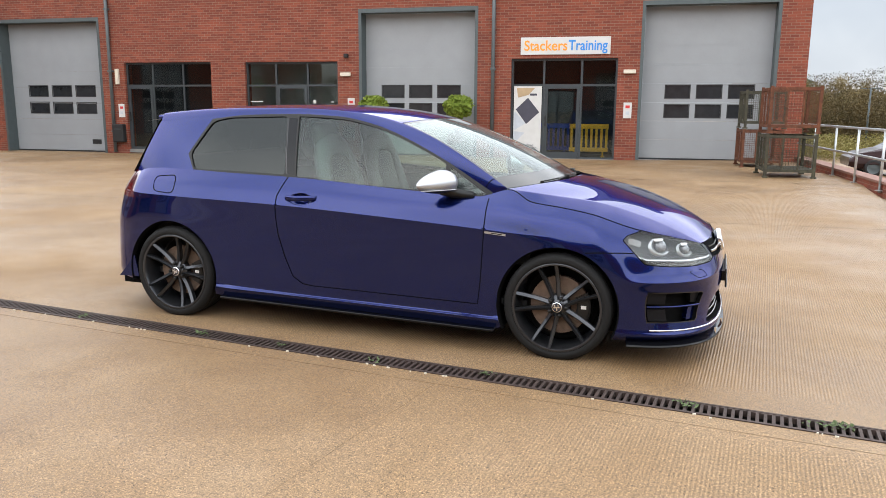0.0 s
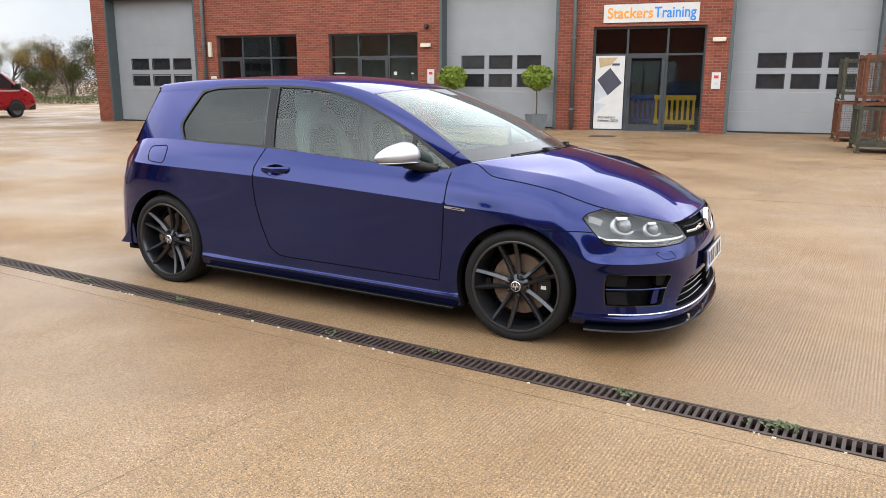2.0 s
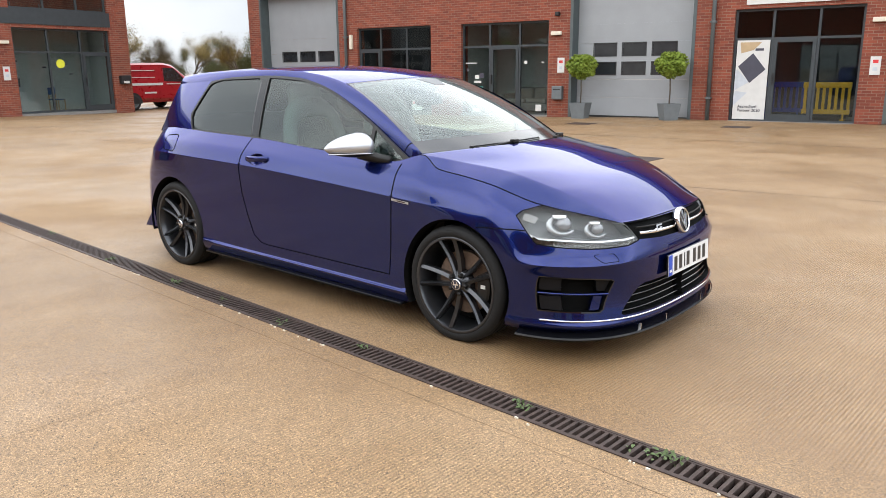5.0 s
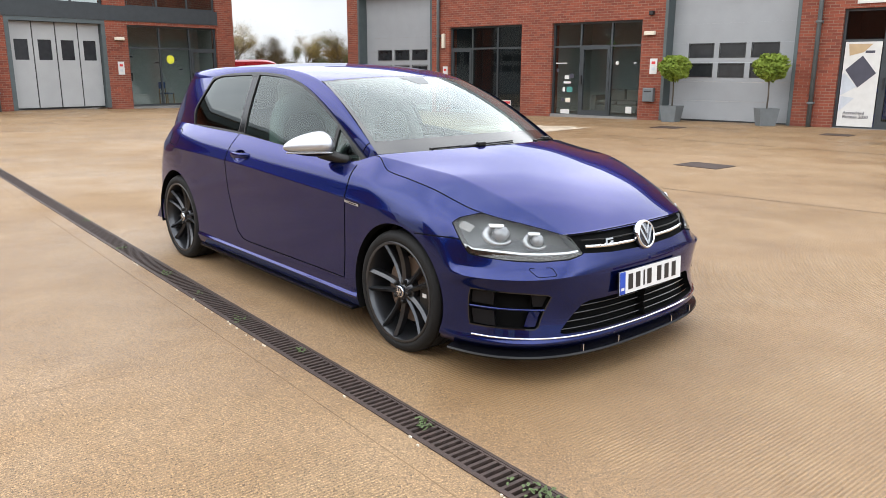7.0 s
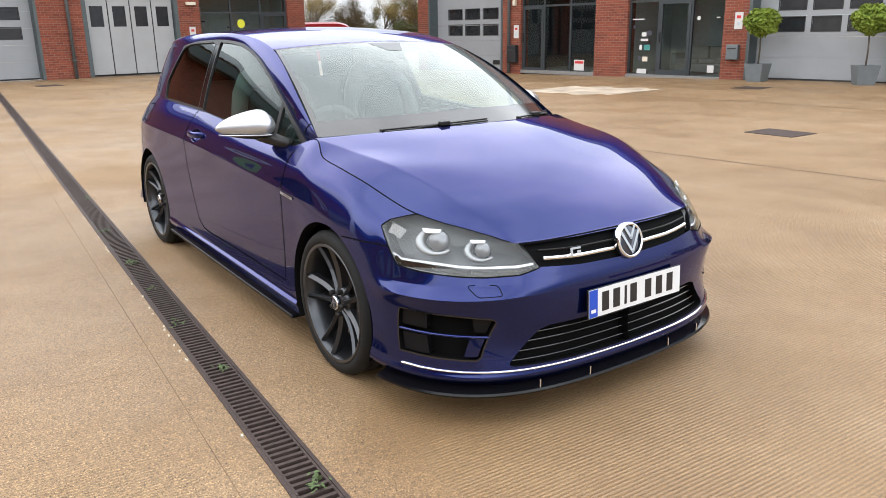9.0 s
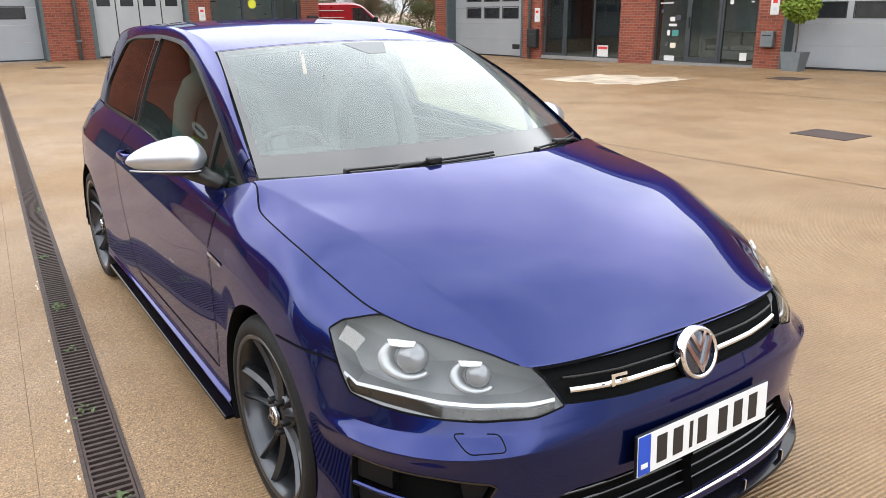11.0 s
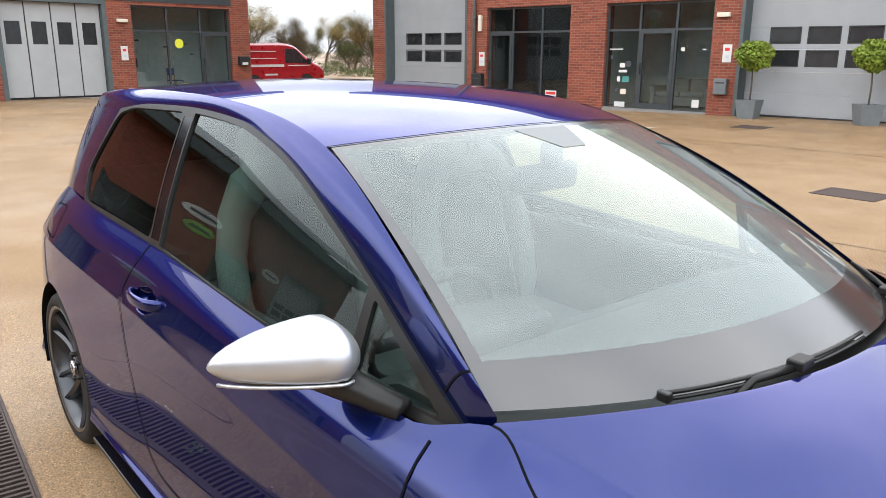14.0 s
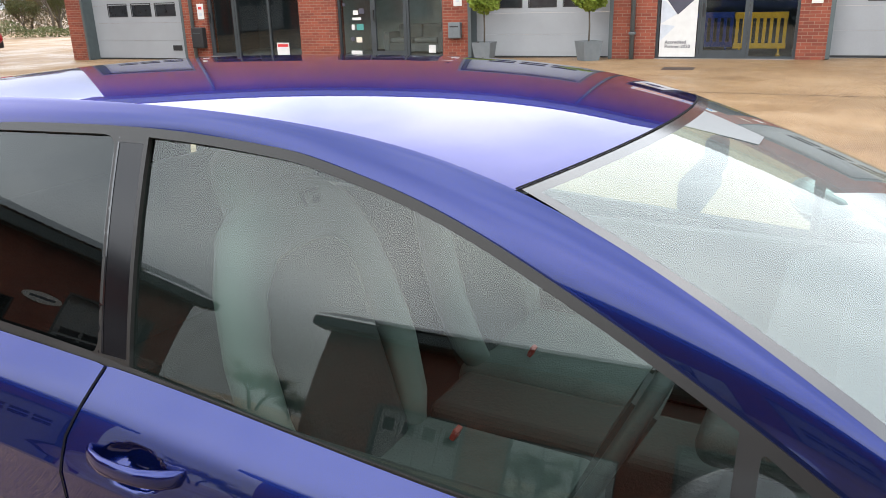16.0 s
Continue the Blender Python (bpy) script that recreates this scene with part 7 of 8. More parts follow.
def hood(x, t):
    """x: 0 at the front edge, 1 at the screen; t across; a crease at |t| = 0.8."""
    u, t = np.asarray(x, float), np.asarray(t, float)
    tt = np.abs(t)
    r, k = np.clip(tt / CREASE, 0, 1), np.clip((tt - CREASE) / (1 - CREASE), 0, 1)
    xc = XF + (XB - XF) * u
    yc, zc = crease_y(xc), crease_z(xc)
    xm, zm = 0.80 - 0.845 * u, hood_z(u)
    y = yc * r
    # the front edge follows the nose exactly, and the difference dies out behind it
    w, yn = (1 - u) ** 6, _nose[-1, 1] * r
    dx = np.interp(yn, _nose[:, 1], _nose[:, 0]) - (XF + (0.80 - XF) * (1 - r**2.2))
    dz = np.interp(yn, _nose[:, 1], _nose[:, 2]) - (0.668 + (_nose[-1, 2] - 0.668) * r**2.4)
    X = xc + (xm - xc) * (1 - r**2.2) + dx * w
    Z = zm + (zc - zm) * r**2.4 + dz * w
    ey, ez = np.interp(xc, _wing[::-1, 0], _wing[::-1, 1]), np.interp(xc, _wing[::-1, 0], _wing[::-1, 2])
    bow = 0.04 * np.hypot(ey - yc, ez - zc) * 4 * k * (1 - k) * 0.5
    X = np.where(k > 0, xc, X)
    Y = np.sign(t) * (y + (ey - yc) * k + bow * 0.6)
    Z = np.where(k > 0, zc + (ez - zc) * k + bow * 0.8, Z)
    return np.stack([X, Y, Z], -1)


_t = np.concatenate([np.linspace(0, 0.74, 30), np.linspace(0.76, 0.84, 9), np.linspace(0.86, 1, 10)])
bonnet = patch("bonnet", hood, np.concatenate([np.linspace(0, 0.2, 16), np.linspace(0.22, 1.0, 50)]), np.concatenate([-_t[:0:-1], _t]), M_PAINT, car, 1, "long blue bonnet with two soft creases", ev=1.2e-2, outward=(0, 0, -2))
for side in (1, -1):
    q = np.linspace(0.02, 1, 60)
    P = hood(q, np.full(60, 1.0))
    ribbon("bonnet_gap", P, np.tile((0, 0.5, 0.85), (60, 1)), 0.0045, M_SEAM, bonnet, side, 0.002)
P = hood(np.zeros(40), np.linspace(-1, 1, 40))
ribbon("bonnet_gap", P, np.tile((0.9, 0, 0.3), (40, 1)), 0.008, M_SEAM, bonnet, 1, 0.001)
# scuttle under the screen
patch("scuttle", lambda u, t: np.stack([-0.375 + 0.30 * (1 - np.abs(t) ** 2.2) + 0.06 * u - 0.03, 0.70 * t, 0.93 + 0.035 * (1 - t * t) + 0 * u], -1), np.linspace(0, 1, 4), np.linspace(-1, 1, 30), M_TRIM, car, 1, outward=(0, 0, 0))
# hatch and back
part("tailgate", bxs((-3.22, -3.08, -0.50, 0.50, 0.35, 0.97), bevel=0.03), M_PAINT, car)
part("roof_spoiler", bxs((-2.99, -2.86, -0.50, 0.50, 1.322, 1.356), bevel=0.015), M_PAINT, car)
part("rear_glass", loft([[(-3.09, -0.66, 0.96), (-3.09, 0.66, 0.96), (-3.04, 0.66, 0.96), (-3.04, -0.66, 0.96)], [(-2.92, -0.55, 1.33), (-2.92, 0.55, 1.33), (-2.88, 0.55, 1.33), (-2.88, -0.55, 1.33)]]), M_FRIT, car, "dark rear window")
part("underbody", bxs((-3.2, 0.62, -0.70, 0.70, 0.16, 0.24)), M_LINER, car, "black underbody")


# ---- wheels: tyre, rim, five twin spokes, disc and caliper ----
def spoke_mesh(a0, a1):
    """One arm from the hub to the rim with a sharp ridge along it; outward is -y."""
    bm = bmesh.new()
    rows = []
    p, q = Vector((math.cos(a0), 0, math.sin(a0))) * 0.040, Vector((math.cos(a1), 0, math.sin(a1))) * 0.247
    d = Vector((-(q - p).z, 0, (q - p).x)).normalized()
    lean = 0.35 if a1 > a0 else -0.35
    for t in np.linspace(0, 1, 7):
        w = 0.0125 - 0.0015 * t
        yf = -0.010 - 0.030 * t + 0.014 * math.sin(math.pi * t)
        c = p + (q - p) * t
        rows.append([bm.verts.new(c + d * x + Vector((0, y, 0))) for x, y in ((-w * 0.8, yf + 0.045), (-w, yf + 0.012), (w * lean, yf), (w, yf + 0.012), (w * 0.8, yf + 0.045))])
    for p, q in zip(rows, rows[1:]):
        for k in range(4):
            bm.faces.new((p[k], p[k + 1], q[k + 1], q[k]))
    bmesh.ops.recalc_face_normals(bm, faces=bm.faces)
    return bm


def wheel(parent, x, side, steer=0.0, turn=0.0):
    R = 0.312
    # local frame: outward is -y
    prof = [(0.254, -0.110), (0.268, -0.118), (0.288, -0.117), (0.301, -0.108), (0.309, -0.094)]
    for c in (-0.06, 0.0, 0.06):
        prof += [(R, c - 0.008 - 0.02), (R, c - 0.006), (R - 0.008, c - 0.005), (R - 0.008, c + 0.005), (R, c + 0.006)]
    prof += [(0.309, 0.094), (0.300, 0.108), (0.262, 0.118), (0.236, 0.11)]
    hub = part("wheel", lathe([(0.244, -0.112), (0.256, -0.117), (0.259, -0.110), (0.252, -0.100), (0.246, -0.085), (0.238, -0.06), (0.232, 0.0), (0.232, 0.10)], 56), M_RIM, parent, "graphite alloy wheel with five twin spokes", smooth=True)
    base = Matrix.Translation((x, side * 0.745, HUB)) @ Matrix.Rotation(radians(steer) + (math.pi if side > 0 else 0), 4, "Z") @ Matrix.Rotation(radians(turn), 4, "Y")
    hub.matrix_local = base
    part("tyre", lathe(prof, 64), M_TYRE, hub, "black low-profile tyre", smooth=True)
    for k in range(5):
        c = radians(90 + 8 + 72 * k)
        for s in (-1, 1):
            part("spoke", spoke_mesh(c + s * 0.36, c + s * 0.205), M_RIM, hub).location = (0, -0.066, 0)
        b = c + radians(36)
        bm = lathe([(0.001, -0.094), (0.009, -0.094), (0.011, -0.09), (0.011, -0.05)], 12)
        bmesh.ops.translate(bm, verts=bm.verts, vec=(0.052 * math.cos(b), 0, 0.052 * math.sin(b)))
        part("wheel_bolt", bm, M_TRIM, hub, smooth=True)
    part("wheel_centre", lathe([(0.001, -0.080), (0.034, -0.080), (0.040, -0.072), (0.064, -0.066), (0.070, -0.05), (0.06, 0.0)], 40), M_RIM, hub, smooth=True)
    part("centre_cap", lathe([(0.001, -0.098), (0.022, -0.0975), (0.029, -0.095), (0.031, -0.086)], 28), M_BADGEDARK, hub, "round chrome and black centre cap", smooth=True)
    part("cap_ring", lathe([(0.025, -0.0985), (0.0285, -0.0985), (0.030, -0.094)], 28), M_CHROME, hub, smooth=True)
    part("cap_mark", bxs((-0.018, 0.018, -0.1005, -0.0985, -0.003, 0.003), (-0.012, -0.007, -0.1005, -0.0985, 0.003, 0.017), (0.007, 0.012, -0.1005, -0.0985, 0.003, 0.017), (-0.003, 0.003, -0.1005, -0.0985, -0.018, -0.003)), M_CHROME, hub)
    part("brake_disc", lathe([(0.07, -0.02), (0.168, -0.02), (0.168, 0.012), (0.07, 0.012)], 48), M_DISC, hub, "rusty brown brake disc", smooth=False)
    part("inner_barrel", lathe([(0.001, 0.03), (0.21, 0.03), (0.234, 0.06)], 40), M_LINER, hub)
    ca = Matrix.Rotation(-radians(turn), 4, "Y")
    bm = bmesh.new()
    rows = []
    for k in range(9):
        a = radians(-28 + 7 * k)
        rows.append([bm.verts.new((r * math.cos(a), y, r * math.sin(a))) for r, y in ((0.105, 0.03), (0.185, 0.03), (0.185, -0.045), (0.172, -0.052), (0.115, -0.052), (0.105, -0.045))])
    for p, q in zip(rows, rows[1:]):
        for k in range(6):
            bm.faces.new((p[k], p[(k + 1) % 6], q[(k + 1) % 6], q[k]))
    bm.faces.new(rows[0])
    bm.faces.new(rows[-1])
    bmesh.ops.recalc_face_normals(bm, faces=bm.faces)
    cal = part("caliper", bm, M_TRIM, hub, "black brake caliper")
    cal.matrix_local = ca
    part("caliper_mark", bxs((0.13, 0.16, -0.0545, -0.052, -0.008, 0.012), bevel=0.0008), M_WHITE, hub).matrix_local = ca
    return hub


M_BADGEDARK = mat("badge_dark_blue", (0.02, 0.025, 0.04), 0.2, 0.3, 0.1, coat=0.8)
for side in (1, -1):
    wheel(car, 0.0, side, 0.0, -7 if side < 0 else 30)
    wheel(car, -WB, side, 0.0, 24 if side < 0 else 10)

# ---- door mirrors: pointed caps, blunt at the root ----
def mirror_girth(y):
    return max(0.0, 1 - ((y + 1) / 2) ** 2.1) ** 0.62 * min(1.0, max(0.0, (y + 1) * 2.2)) ** 0.5


def mirror_at(y, x, z):
    """y from -1 (root) to 1 (tip); x, z on the unit circle."""
    g, f = mirror_girth(y), (y + 1) / 2
    return Vector((-0.675 - 0.112 * f + x * g * (0.098 if x > 0 else 0.058), 0.890 + 0.124 * y, 0.988 - 0.012 * f + z * g * (0.081 if z > 0 else 0.066)))


HINGE = Vector((-0.62, 0.80, 0))
for side in (1, -1):
    # one is folded in a touch
    fold = Matrix.Translation(HINGE) @ Matrix.Rotation(radians(3 if side > 0 else 0), 4, "Z") @ Matrix.Translation(-HINGE)

    def placed(v):
        v = fold @ v
        return Vector((v.x, side * v.y, v.z))

    bm = bmesh.new()
    rings = []
    for y in (-0.999, -0.98, -0.94, -0.86, -0.75, -0.6, -0.42, -0.2, 0.05, 0.3, 0.52, 0.7, 0.83, 0.92, 0.97, 0.995):
        rings.append([bm.verts.new(placed(mirror_at(y, math.cos(a), math.sin(a)))) for a in np.linspace(0, 2 * math.pi, 37)[:-1]])
    for p, q in zip(rings, rings[1:]):
        for k in range(36):
            bm.faces.new((p[k], p[(k + 1) % 36], q[(k + 1) % 36], q[k]))
    bm.faces.new(rings[0])
    bm.faces.new(rings[-1])
    bmesh.ops.recalc_face_normals(bm, faces=bm.faces)
    low = bm.copy()
    bmesh.ops.bisect_plane(bm, geom=bm.verts[:] + bm.edges[:] + bm.faces[:], plane_co=(0, 0, 0.9545), plane_no=(0, 0, -1), clear_outer=True)
    cap = part("door_mirror", bm, M_SATIN, car, "satin silver door mirror cap on a black base", smooth=True)
    bmesh.ops.bisect_plane(low, geom=low.verts[:] + low.edges[:] + low.faces[:], plane_co=(0, 0, 0.954), plane_no=(0, 0, 1), clear_outer=True)
    part("lower_shell", low, M_TRIM, cap, smooth=True)
    bm = bmesh.new()
    tube(bm, [placed(Vector(p)) for p in ((-0.70, 0.83, 0.952), (-0.655, 0.80, 0.932))] + [(-0.60, side * 0.775, 0.918), (-0.53, side * 0.757, 0.910)], [0.040, 0.034, 0.028, 0.025], 10)
    part("mirror_arm", bm, M_TRIM, cap, smooth=True)
    bm = bmesh.new()
    q = [placed(Vector(p)) for p in ((-0.757, 0.83, 0.970), (-0.806, 0.945, 0.972), (-0.806, 0.945, 0.990), (-0.757, 0.83, 1.008))]
    f = [bm.verts.new(v) for v in q] + [bm.verts.new(v + Vector((0.02, 0, 0))) for v in q]
    for k in ((0, 1, 2, 3), (7, 6, 5, 4), (0, 4, 5, 1), (1, 5, 6, 2), (2, 6, 7, 3), (3, 7, 4, 0)):
        bm.faces.new([f[i] for i in k])
    part("mirror_glass", bm, M_CHROME, cap)
    pts = []
    for y in np.linspace(-0.8, 0.93, 18):
        v = mirror_at(y, 0.86, -0.50)
        pts.append(placed(Vector((v.x + 0.002, v.y, min(v.z, 0.949)))))
    bm = bmesh.new()
    tube(bm, pts, 0.0038, 6)
    part("indicator_strip", bm, M_SATIN, cap, smooth=True)

# ---- door handles, badges, side lamps ----
for side in (1, -1):
    c = np.array([HANDLE[0], float(wall_pts(*np.array(wall_uv([(-1.74, HANDLE[1])])).T)[0, 1]), HANDLE[1]])
    bm = bmesh.new()
    rows = []
    for f_, out_, hh, th in ((-1.0, -0.006, 0.010, 0.010), (-0.93, 0.010, 0.015, 0.010), (-0.75, 0.024, 0.018, 0.009), (-0.4, 0.033, 0.0185, 0.009), (0.0, 0.035, 0.0175, 0.009), (0.4, 0.033, 0.017, 0.010), (0.75, 0.024, 0.018, 0.012), (0.93, 0.011, 0.016, 0.012), (1.0, -0.004, 0.011, 0.010)):
        rows.append([bm.verts.new((c[0] + 0.112 * f_, side * (c[1] + out_ - th + th * math.cos(a)), c[2] + 0.002 + 0.004 * f_ + hh * math.sin(a))) for a in np.linspace(0, 2 * math.pi, 15)[:-1]])
    for p0, p1 in zip(rows, rows[1:]):
        for k in range(14):
            bm.faces.new((p0[k], p0[(k + 1) % 14], p1[(k + 1) % 14], p1[k]))
    bm.faces.new(rows[0])
    bm.faces.new(rows[-1])
    bmesh.ops.recalc_face_normals(bm, faces=bm.faces)
    part("door_handle", bm, M_PAINT, car, "blue pull door handle over a finger recess", smooth=True)
    a = np.array(wall_uv(resample([(-0.428, 0.716), (-0.302, 0.706)], 0.02, False)))
    P, N = wall_pts(a[:, 0], a[:, 1]), surf_normals(wall_pts, a)
    N *= np.sign(N[:, 1])[:, None]
    b = ribbon("side_badge", P, N, 0.013, M_SATIN, car, side, 0.004)
    tagged(b, label="slim chrome side badge")
    ribbon("badge_inlay", P[2:-1], N[2:-1], 0.005, M_GLOSSBLK, b, side, 0.0055)
    a = np.array(wall_uv(rounded([(0.575, 0.535), (0.665, 0.535), (0.655, 0.500), (0.575, 0.502)], 0.012), True))
    P, N = wall_pts(a[:, 0], a[:, 1]), surf_normals(wall_pts, a)
    N *= np.sign((N * (P - np.array([-1.3, 0, 0.4]))).sum(1))[:, None]
    ribbon("washer_flap_gap", P, N, 0.003, M_SEAM, car, side, 0.0008, True)
    part("rear_canard", poly([(-3.10, 0.245), (-2.93, 0.25), (-2.96, 0.40), (-3.02, 0.33)], side * 0.845, side * 0.853), M_PAINT, car)


# ---- front emblem, plate, wipers ----
def facing(bm, m):
    bmesh.ops.transform(bm, matrix=m, verts=bm.verts)
    return bm


em = Matrix.Translation((0.852, 0, 0.622)) @ Matrix.Rotation(radians(-14), 4, "Y") @ Matrix.Rotation(radians(90), 4, "Z")
emblem = part("emblem", facing(lathe([(0.001, -0.006), (0.060, -0.004), (0.066, 0.0), (0.068, 0.012), (0.06, 0.03)], 40), em), M_BADGEDARK, car, "round chrome emblem on the grille", smooth=True)
part("emblem_ring", facing(lathe([(0.057, -0.008), (0.060, -0.012), (0.066, -0.011), (0.070, -0.004), (0.070, 0.012)], 48), em), M_CHROME, emblem, smooth=True)


def stroke(bm, pts, w, y0, y1):
    pts = [Vector(p) for p in pts]
    for a, b in zip(pts, pts[1:]):
        d = (b - a).normalized()
        n = Vector((-d.y, d.x)) * w / 2
        q = [a - n - d * w * 0.3, a + n - d * w * 0.3, b + n + d * w * 0.3, b - n + d * w * 0.3]
        f, g = [bm.verts.new((v.x, y0, v.y)) for v in q], [bm.verts.new((v.x, y1, v.y)) for v in q]
        bm.faces.new(f)
        bm.faces.new(g[::-1])
        for k in range(4):
            bm.faces.new((f[k], g[k], g[(k + 1) % 4], f[(k + 1) % 4]))
    bmesh.ops.recalc_face_normals(bm, faces=bm.faces)


bm = bmesh.new()
stroke(bm, [(-0.024, 0.050), (0.0, 0.008), (0.024, 0.050)], 0.011, -0.0115, -0.004)
part("emblem_stroke", facing(bm, em), M_CHROME, emblem)
bm = bmesh.new()
stroke(bm, [(-0.046, 0.032), (0.0, -0.046), (0.046, 0.032)], 0.011, -0.011, -0.004)
part("emblem_stroke", facing(bm, em), M_CHROME, emblem)

pm = Matrix.Translation((0.897, 0.0, 0.428)) @ Matrix.Rotation(radians(-3), 4, "Y") @ Matrix.Rotation(radians(90), 4, "Z")
plate = part("number_plate", facing(bxs((-0.26, 0.26, -0.0038, 0.006, -0.0555, 0.0555), bevel=0.002), pm), M_TRIM, car, "white number plate with black bars and a blue band")
part("plate_face", facing(bxs((-0.2585, 0.2585, -0.0052, -0.0039, -0.054, 0.054)), pm), M_PLATE, plate)
part("plate_band", facing(bxs((-0.257, -0.214, -0.0064, -0.0053, -0.0525, 0.0525)), pm), M_PLATEBLUE, plate)
part("band_mark", facing(bxs((-0.248, -0.224, -0.0076, -0.0065, -0.035, -0.022)), pm), M_PLATE, plate)
for x in (-0.172, -0.112, -0.062, -0.018, 0.066, 0.130, 0.194):
    w = 0.006 if abs(x + 0.062) < 1e-6 else 0.018
    part("character_bar", facing(bxs((x - w, x + w, -0.0066, -0.0053, -0.037, 0.037)), pm), M_INK, plate)
part("plate_mount", bxs((0.84, 0.892, -0.2, 0.2, 0.40, 0.46)), M_TRIM, car)

bm = bmesh.new()
rb = Matrix.Translation((0.848, -0.285, 0.630)) @ Matrix.Rotation(radians(-10), 4, "Y") @ Matrix.Rotation(radians(78), 4, "Z")
part("grille_badge", facing(bxs((-0.022, 0.022, -0.005, 0.005, 0.006, 0.014), (-0.022, -0.012, -0.005, 0.005, -0.016, 0.006), (0.006, 0.022, -0.005, 0.005, -0.012, 0.0)), rb), M_CHROME, car, "small chrome badge on the grille")


def on_screen(u, t, lift):
    a = screen(np.array([u]), np.array([t]))[0]
    return Vector(a) + Vector((0.45, 0, 0.9)).normalized() * lift


# each: blade from end to end along the screen's base, the clip on it, the arm's foot under the bonnet
for t0, t1, u0, u1, tq, tp in ((-0.66, 0.06, -0.012, 0.000, -0.28, -0.50), (0.36, 0.95, -0.014, 0.012, 0.60, 0.98)):
    bm = bmesh.new()
    along = [(u0 + (u1 - u0) * k, t0 + (t1 - t0) * k) for k in np.linspace(0, 1, 14)]
    tube(bm, [on_screen(u, t, 0.008) for u, t in along], 0.0038, 6)
    w = part("wiper", bm, M_TRIM, car, "black windscreen wiper", smooth=True)
    bm = bmesh.new()
    tube(bm, [on_screen(u + 0.010, t, 0.013) for u, t in along], 0.0045, 6)
    part("blade_spoiler", bm, M_TRIM, w, smooth=True)
    k = (tq - t0) / (t1 - t0)
    uq = u0 + (u1 - u0) * k
    bm = bmesh.new()
    tube(bm, [on_screen(-0.03, tp, 0.0), on_screen(-0.004, (tp + tq) / 2 + (tp - tq) * 0.2, 0.010), on_screen(uq, tq, 0.018)], [0.010, 0.008, 0.006], 8)
    part("wiper_arm", bm, M_TRIM, w, smooth=True)
    part("wiper_clip", bxs((-0.016, 0.016, -0.024, 0.024, -0.010, 0.010), bevel=0.004), M_TRIM, w).location = on_screen(uq + 0.006, tq, 0.018)
    part("end_cap", bxs((-0.012, 0.012, -0.008, 0.008, -0.008, 0.010), bevel=0.003), M_TRIM, w).location = on_screen(u0 + 0.005, t0, 0.010)


# ---- cabin ----
def soft_box(x0, x1, y0, y1, z0, z1, b):
    bm = bmesh.new()
    box(bm, x0, x1, y0, y1, z0, z1)
    bmesh.ops.bevel(bm, geom=bm.edges[:], offset=b, segments=4, affect="EDGES", profile=0.5)
    return bm


part("cabin_floor", bxs((-2.9, -0.2, -0.72, 0.72, 0.26, 0.30)), M_CABIN, car)
dash = part("dashboard", loft([[(-0.16, y, 0.90), (-0.42, y, 0.925), (-0.62, y, 0.915), (-0.76, y, 0.86), (-0.78, y, 0.70), (-0.66, y, 0.55), (-0.2, y, 0.5)] for y in (-0.70, -0.4, 0.0, 0.4, 0.70)]), M_CABIN, car, "charcoal dashboard under the screen", smooth=False)
bm = soft_box(-0.80, -0.62, -0.52, -0.24, 0.90, 0.965, 0.03)
part("instrument_hood", bm, M_CABIN, dash, smooth=True)
part("centre_console", soft_box(-1.5, -0.7, -0.11, 0.11, 0.30, 0.62, 0.03), M_CABIN, car)
bm = bmesh.new()
ring = [(0.185 * math.cos(a), 0.185 * math.sin(a)) for a in np.linspace(0, 2 * math.pi, 33)]
wm = Matrix.Translation((-0.93, -0.37, 0.86)) @ Matrix.Rotation(radians(-64), 4, "Y")
tube(bm, [wm @ Vector((p[0], p[1], 0)) for p in ring], 0.016, 8)
sw = part("steering_wheel", bm, M_CABIN, car, "black three-spoke steering wheel", smooth=True)
bm = bxs((-0.17, 0.17, -0.025, 0.025, -0.012, 0.008), (-0.05, 0.07, -0.07, 0.07, -0.03, 0.02))
bmesh.ops.transform(bm, matrix=wm @ Matrix.Rotation(radians(90), 4, "Z"), verts=bm.verts)
part("wheel_boss", bm, M_CABIN, sw)
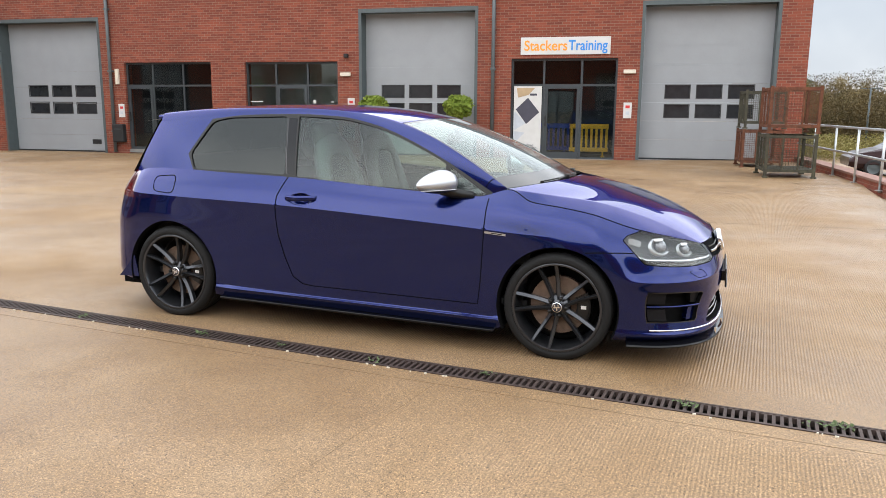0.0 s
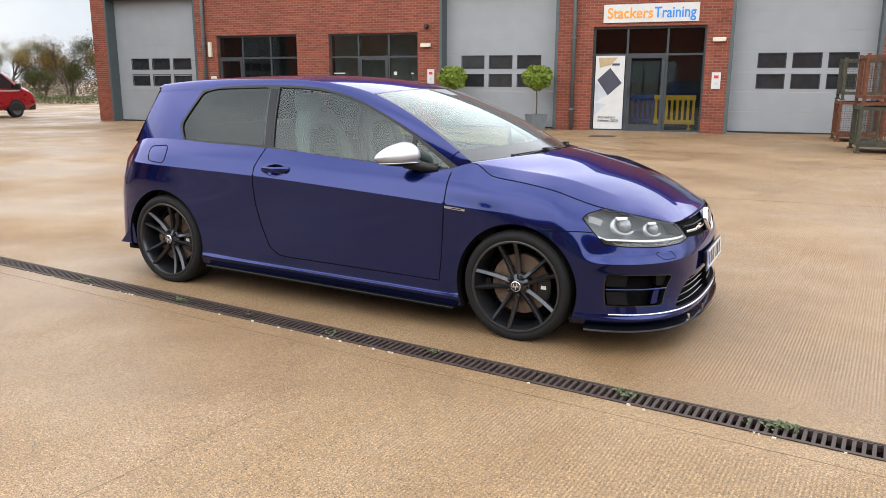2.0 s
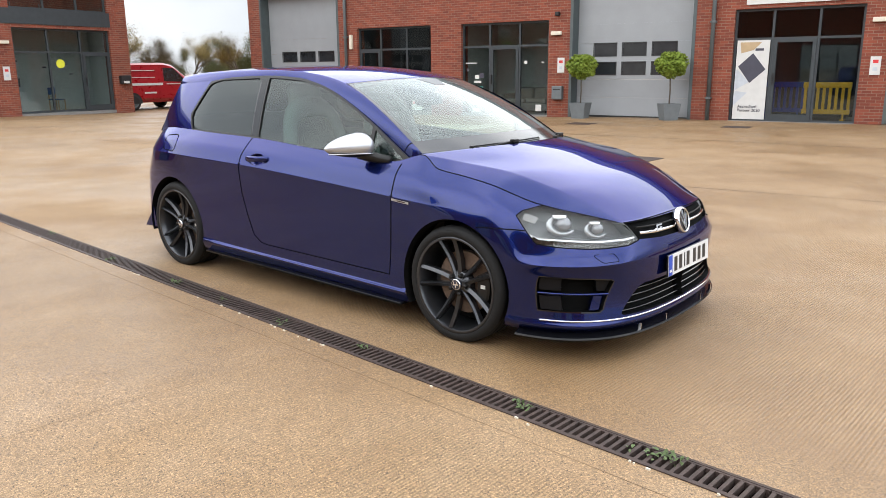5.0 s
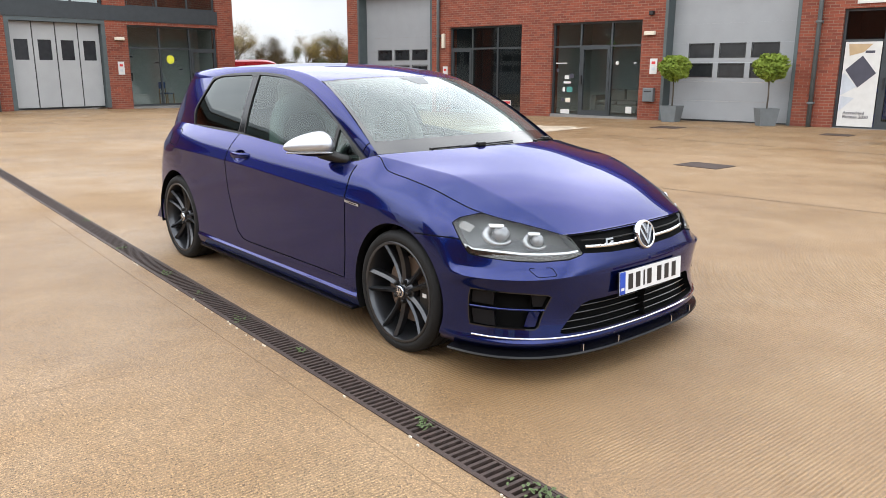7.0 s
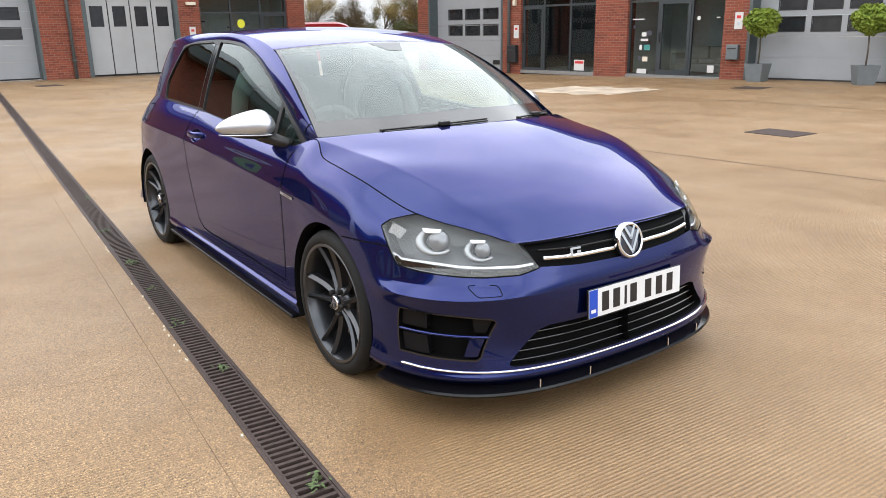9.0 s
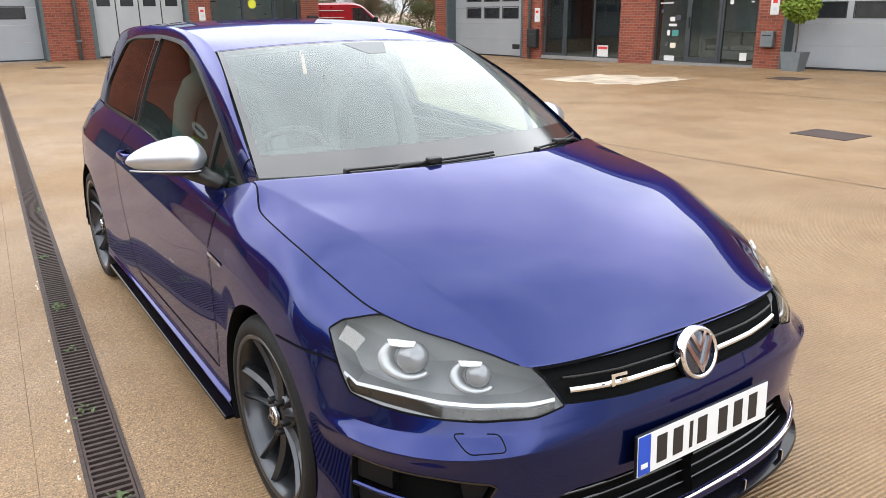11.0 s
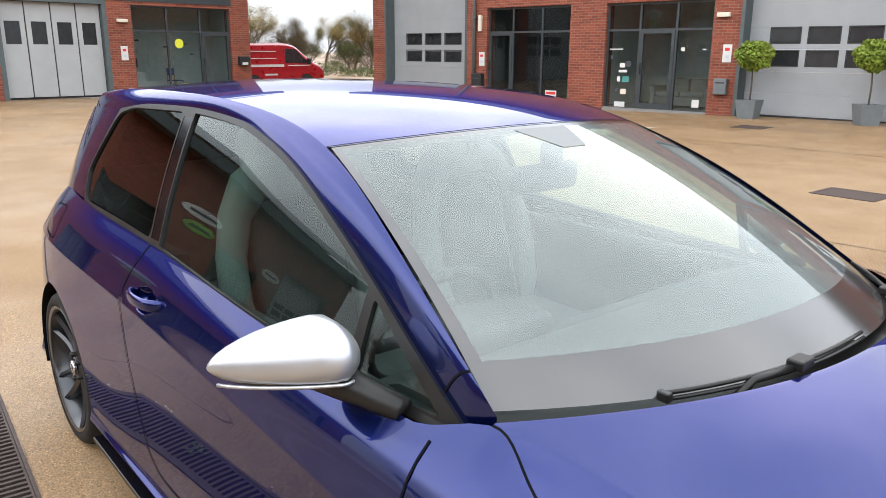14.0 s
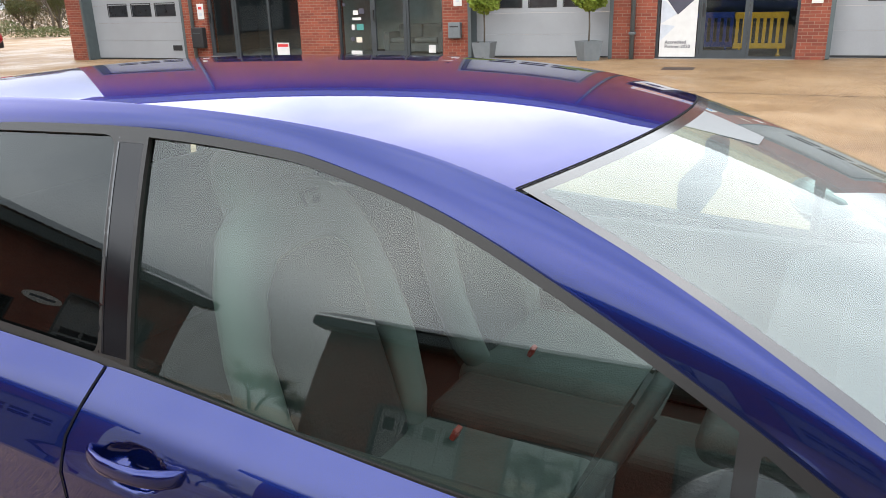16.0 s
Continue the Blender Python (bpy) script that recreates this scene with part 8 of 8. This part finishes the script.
for y in (-0.37, 0.37):
    st = part("front_seat", soft_box(-1.55, -1.02, y - 0.25, y + 0.25, 0.42, 0.62, 0.06), M_SEATGREY, car, "grey bucket front seat with pale bolsters", smooth=True)
    lean = Matrix.Translation((-1.50, y, 0.55)) @ Matrix.Rotation(radians(-17), 4, "Y")
    bm = soft_box(-0.09, 0.045, -0.17, 0.17, 0.0, 0.58, 0.05)
    part("backrest", facing(bm, lean), M_CABIN, st, smooth=True)
    # pale bolsters that meet in a shoulder yoke under the integral headrest
    arc = [(0.175, 0.03), (0.215, 0.12), (0.235, 0.26), (0.225, 0.40), (0.19, 0.52), (0.135, 0.60), (0.06, 0.635), (0.0, 0.64)]
    path = [(y_, z_) for y_, z_ in arc] + [(-y_, z_) for y_, z_ in arc[-2::-1]]
    wide = [0.036, 0.045, 0.048, 0.047, 0.052, 0.064, 0.076, 0.080]
    bm = bmesh.new()
    tube(bm, [(0.02, y_, z_) for y_, z_ in path], wide + wide[-2::-1], 12)
    bmesh.ops.scale(bm, vec=(0.95, 1, 1), verts=bm.verts)
    part("bolster", facing(bm, lean), M_SEATEDGE, st, "pale grey bolsters and shoulder yoke", smooth=True)
    bm = soft_box(-0.055, 0.05, -0.125, 0.125, 0.60, 0.80, 0.05)
    part("headrest", facing(bm, lean), M_SEATEDGE, st, "pale grey headrest", smooth=True)
    part("headrest_mark", facing(bxs((0.098, 0.101, -0.028, 0.028, 0.665, 0.672), (0.098, 0.101, -0.028, -0.020, 0.64, 0.665), (0.098, 0.101, 0.004, 0.024, 0.64, 0.658)), lean), M_INK, st)
    part("belt_buckle", facing(soft_box(-0.007, 0.007, -0.014, 0.014, 0.0, 0.032, 0.004), Matrix.Translation((-1.36, y * 0.62, 0.63)) @ Matrix.Rotation(radians(25), 4, "Y")), M_BUCKLE, st, "red seat belt buckle", smooth=True)
part("rear_bench", soft_box(-2.55, -2.0, -0.62, 0.62, 0.42, 0.60, 0.05), M_SEATGREY, car, smooth=True)
part("rear_backrest", facing(soft_box(-0.1, 0.08, -0.62, 0.62, 0.0, 0.55, 0.05), Matrix.Translation((-2.55, 0, 0.55)) @ Matrix.Rotation(radians(-18), 4, "Y")), M_SEATGREY, car, smooth=True)
for s in (1, -1):
    part("door_card", bxs((-1.75, -0.45, min(s * 0.70, s * 0.74), max(s * 0.70, s * 0.74), 0.32, 0.90)), M_CABIN, car)
    part("side_lining", bxs((-3.0, -1.76, min(s * 0.66, s * 0.70), max(s * 0.66, s * 0.70), 0.32, 0.93)), M_CABIN, car)
patch("headlining", roof, np.linspace(-3.1, -1.08, 12), np.linspace(-0.97, 0.97, 10), mat("pale_headlining", (0.55, 0.55, 0.53), 0.9), car, 1, outward=(-1.5, 0, 0), out=-0.035)
bm = soft_box(-0.93, -0.88, -0.12, 0.12, 1.175, 1.25, 0.02)
part("interior_mirror", bm, M_CABIN, car, "dark interior mirror", smooth=True)
part("mirror_stalk", soft_box(-0.90, -0.86, -0.03, 0.03, 1.24, 1.31, 0.012), M_CABIN, car, smooth=True)
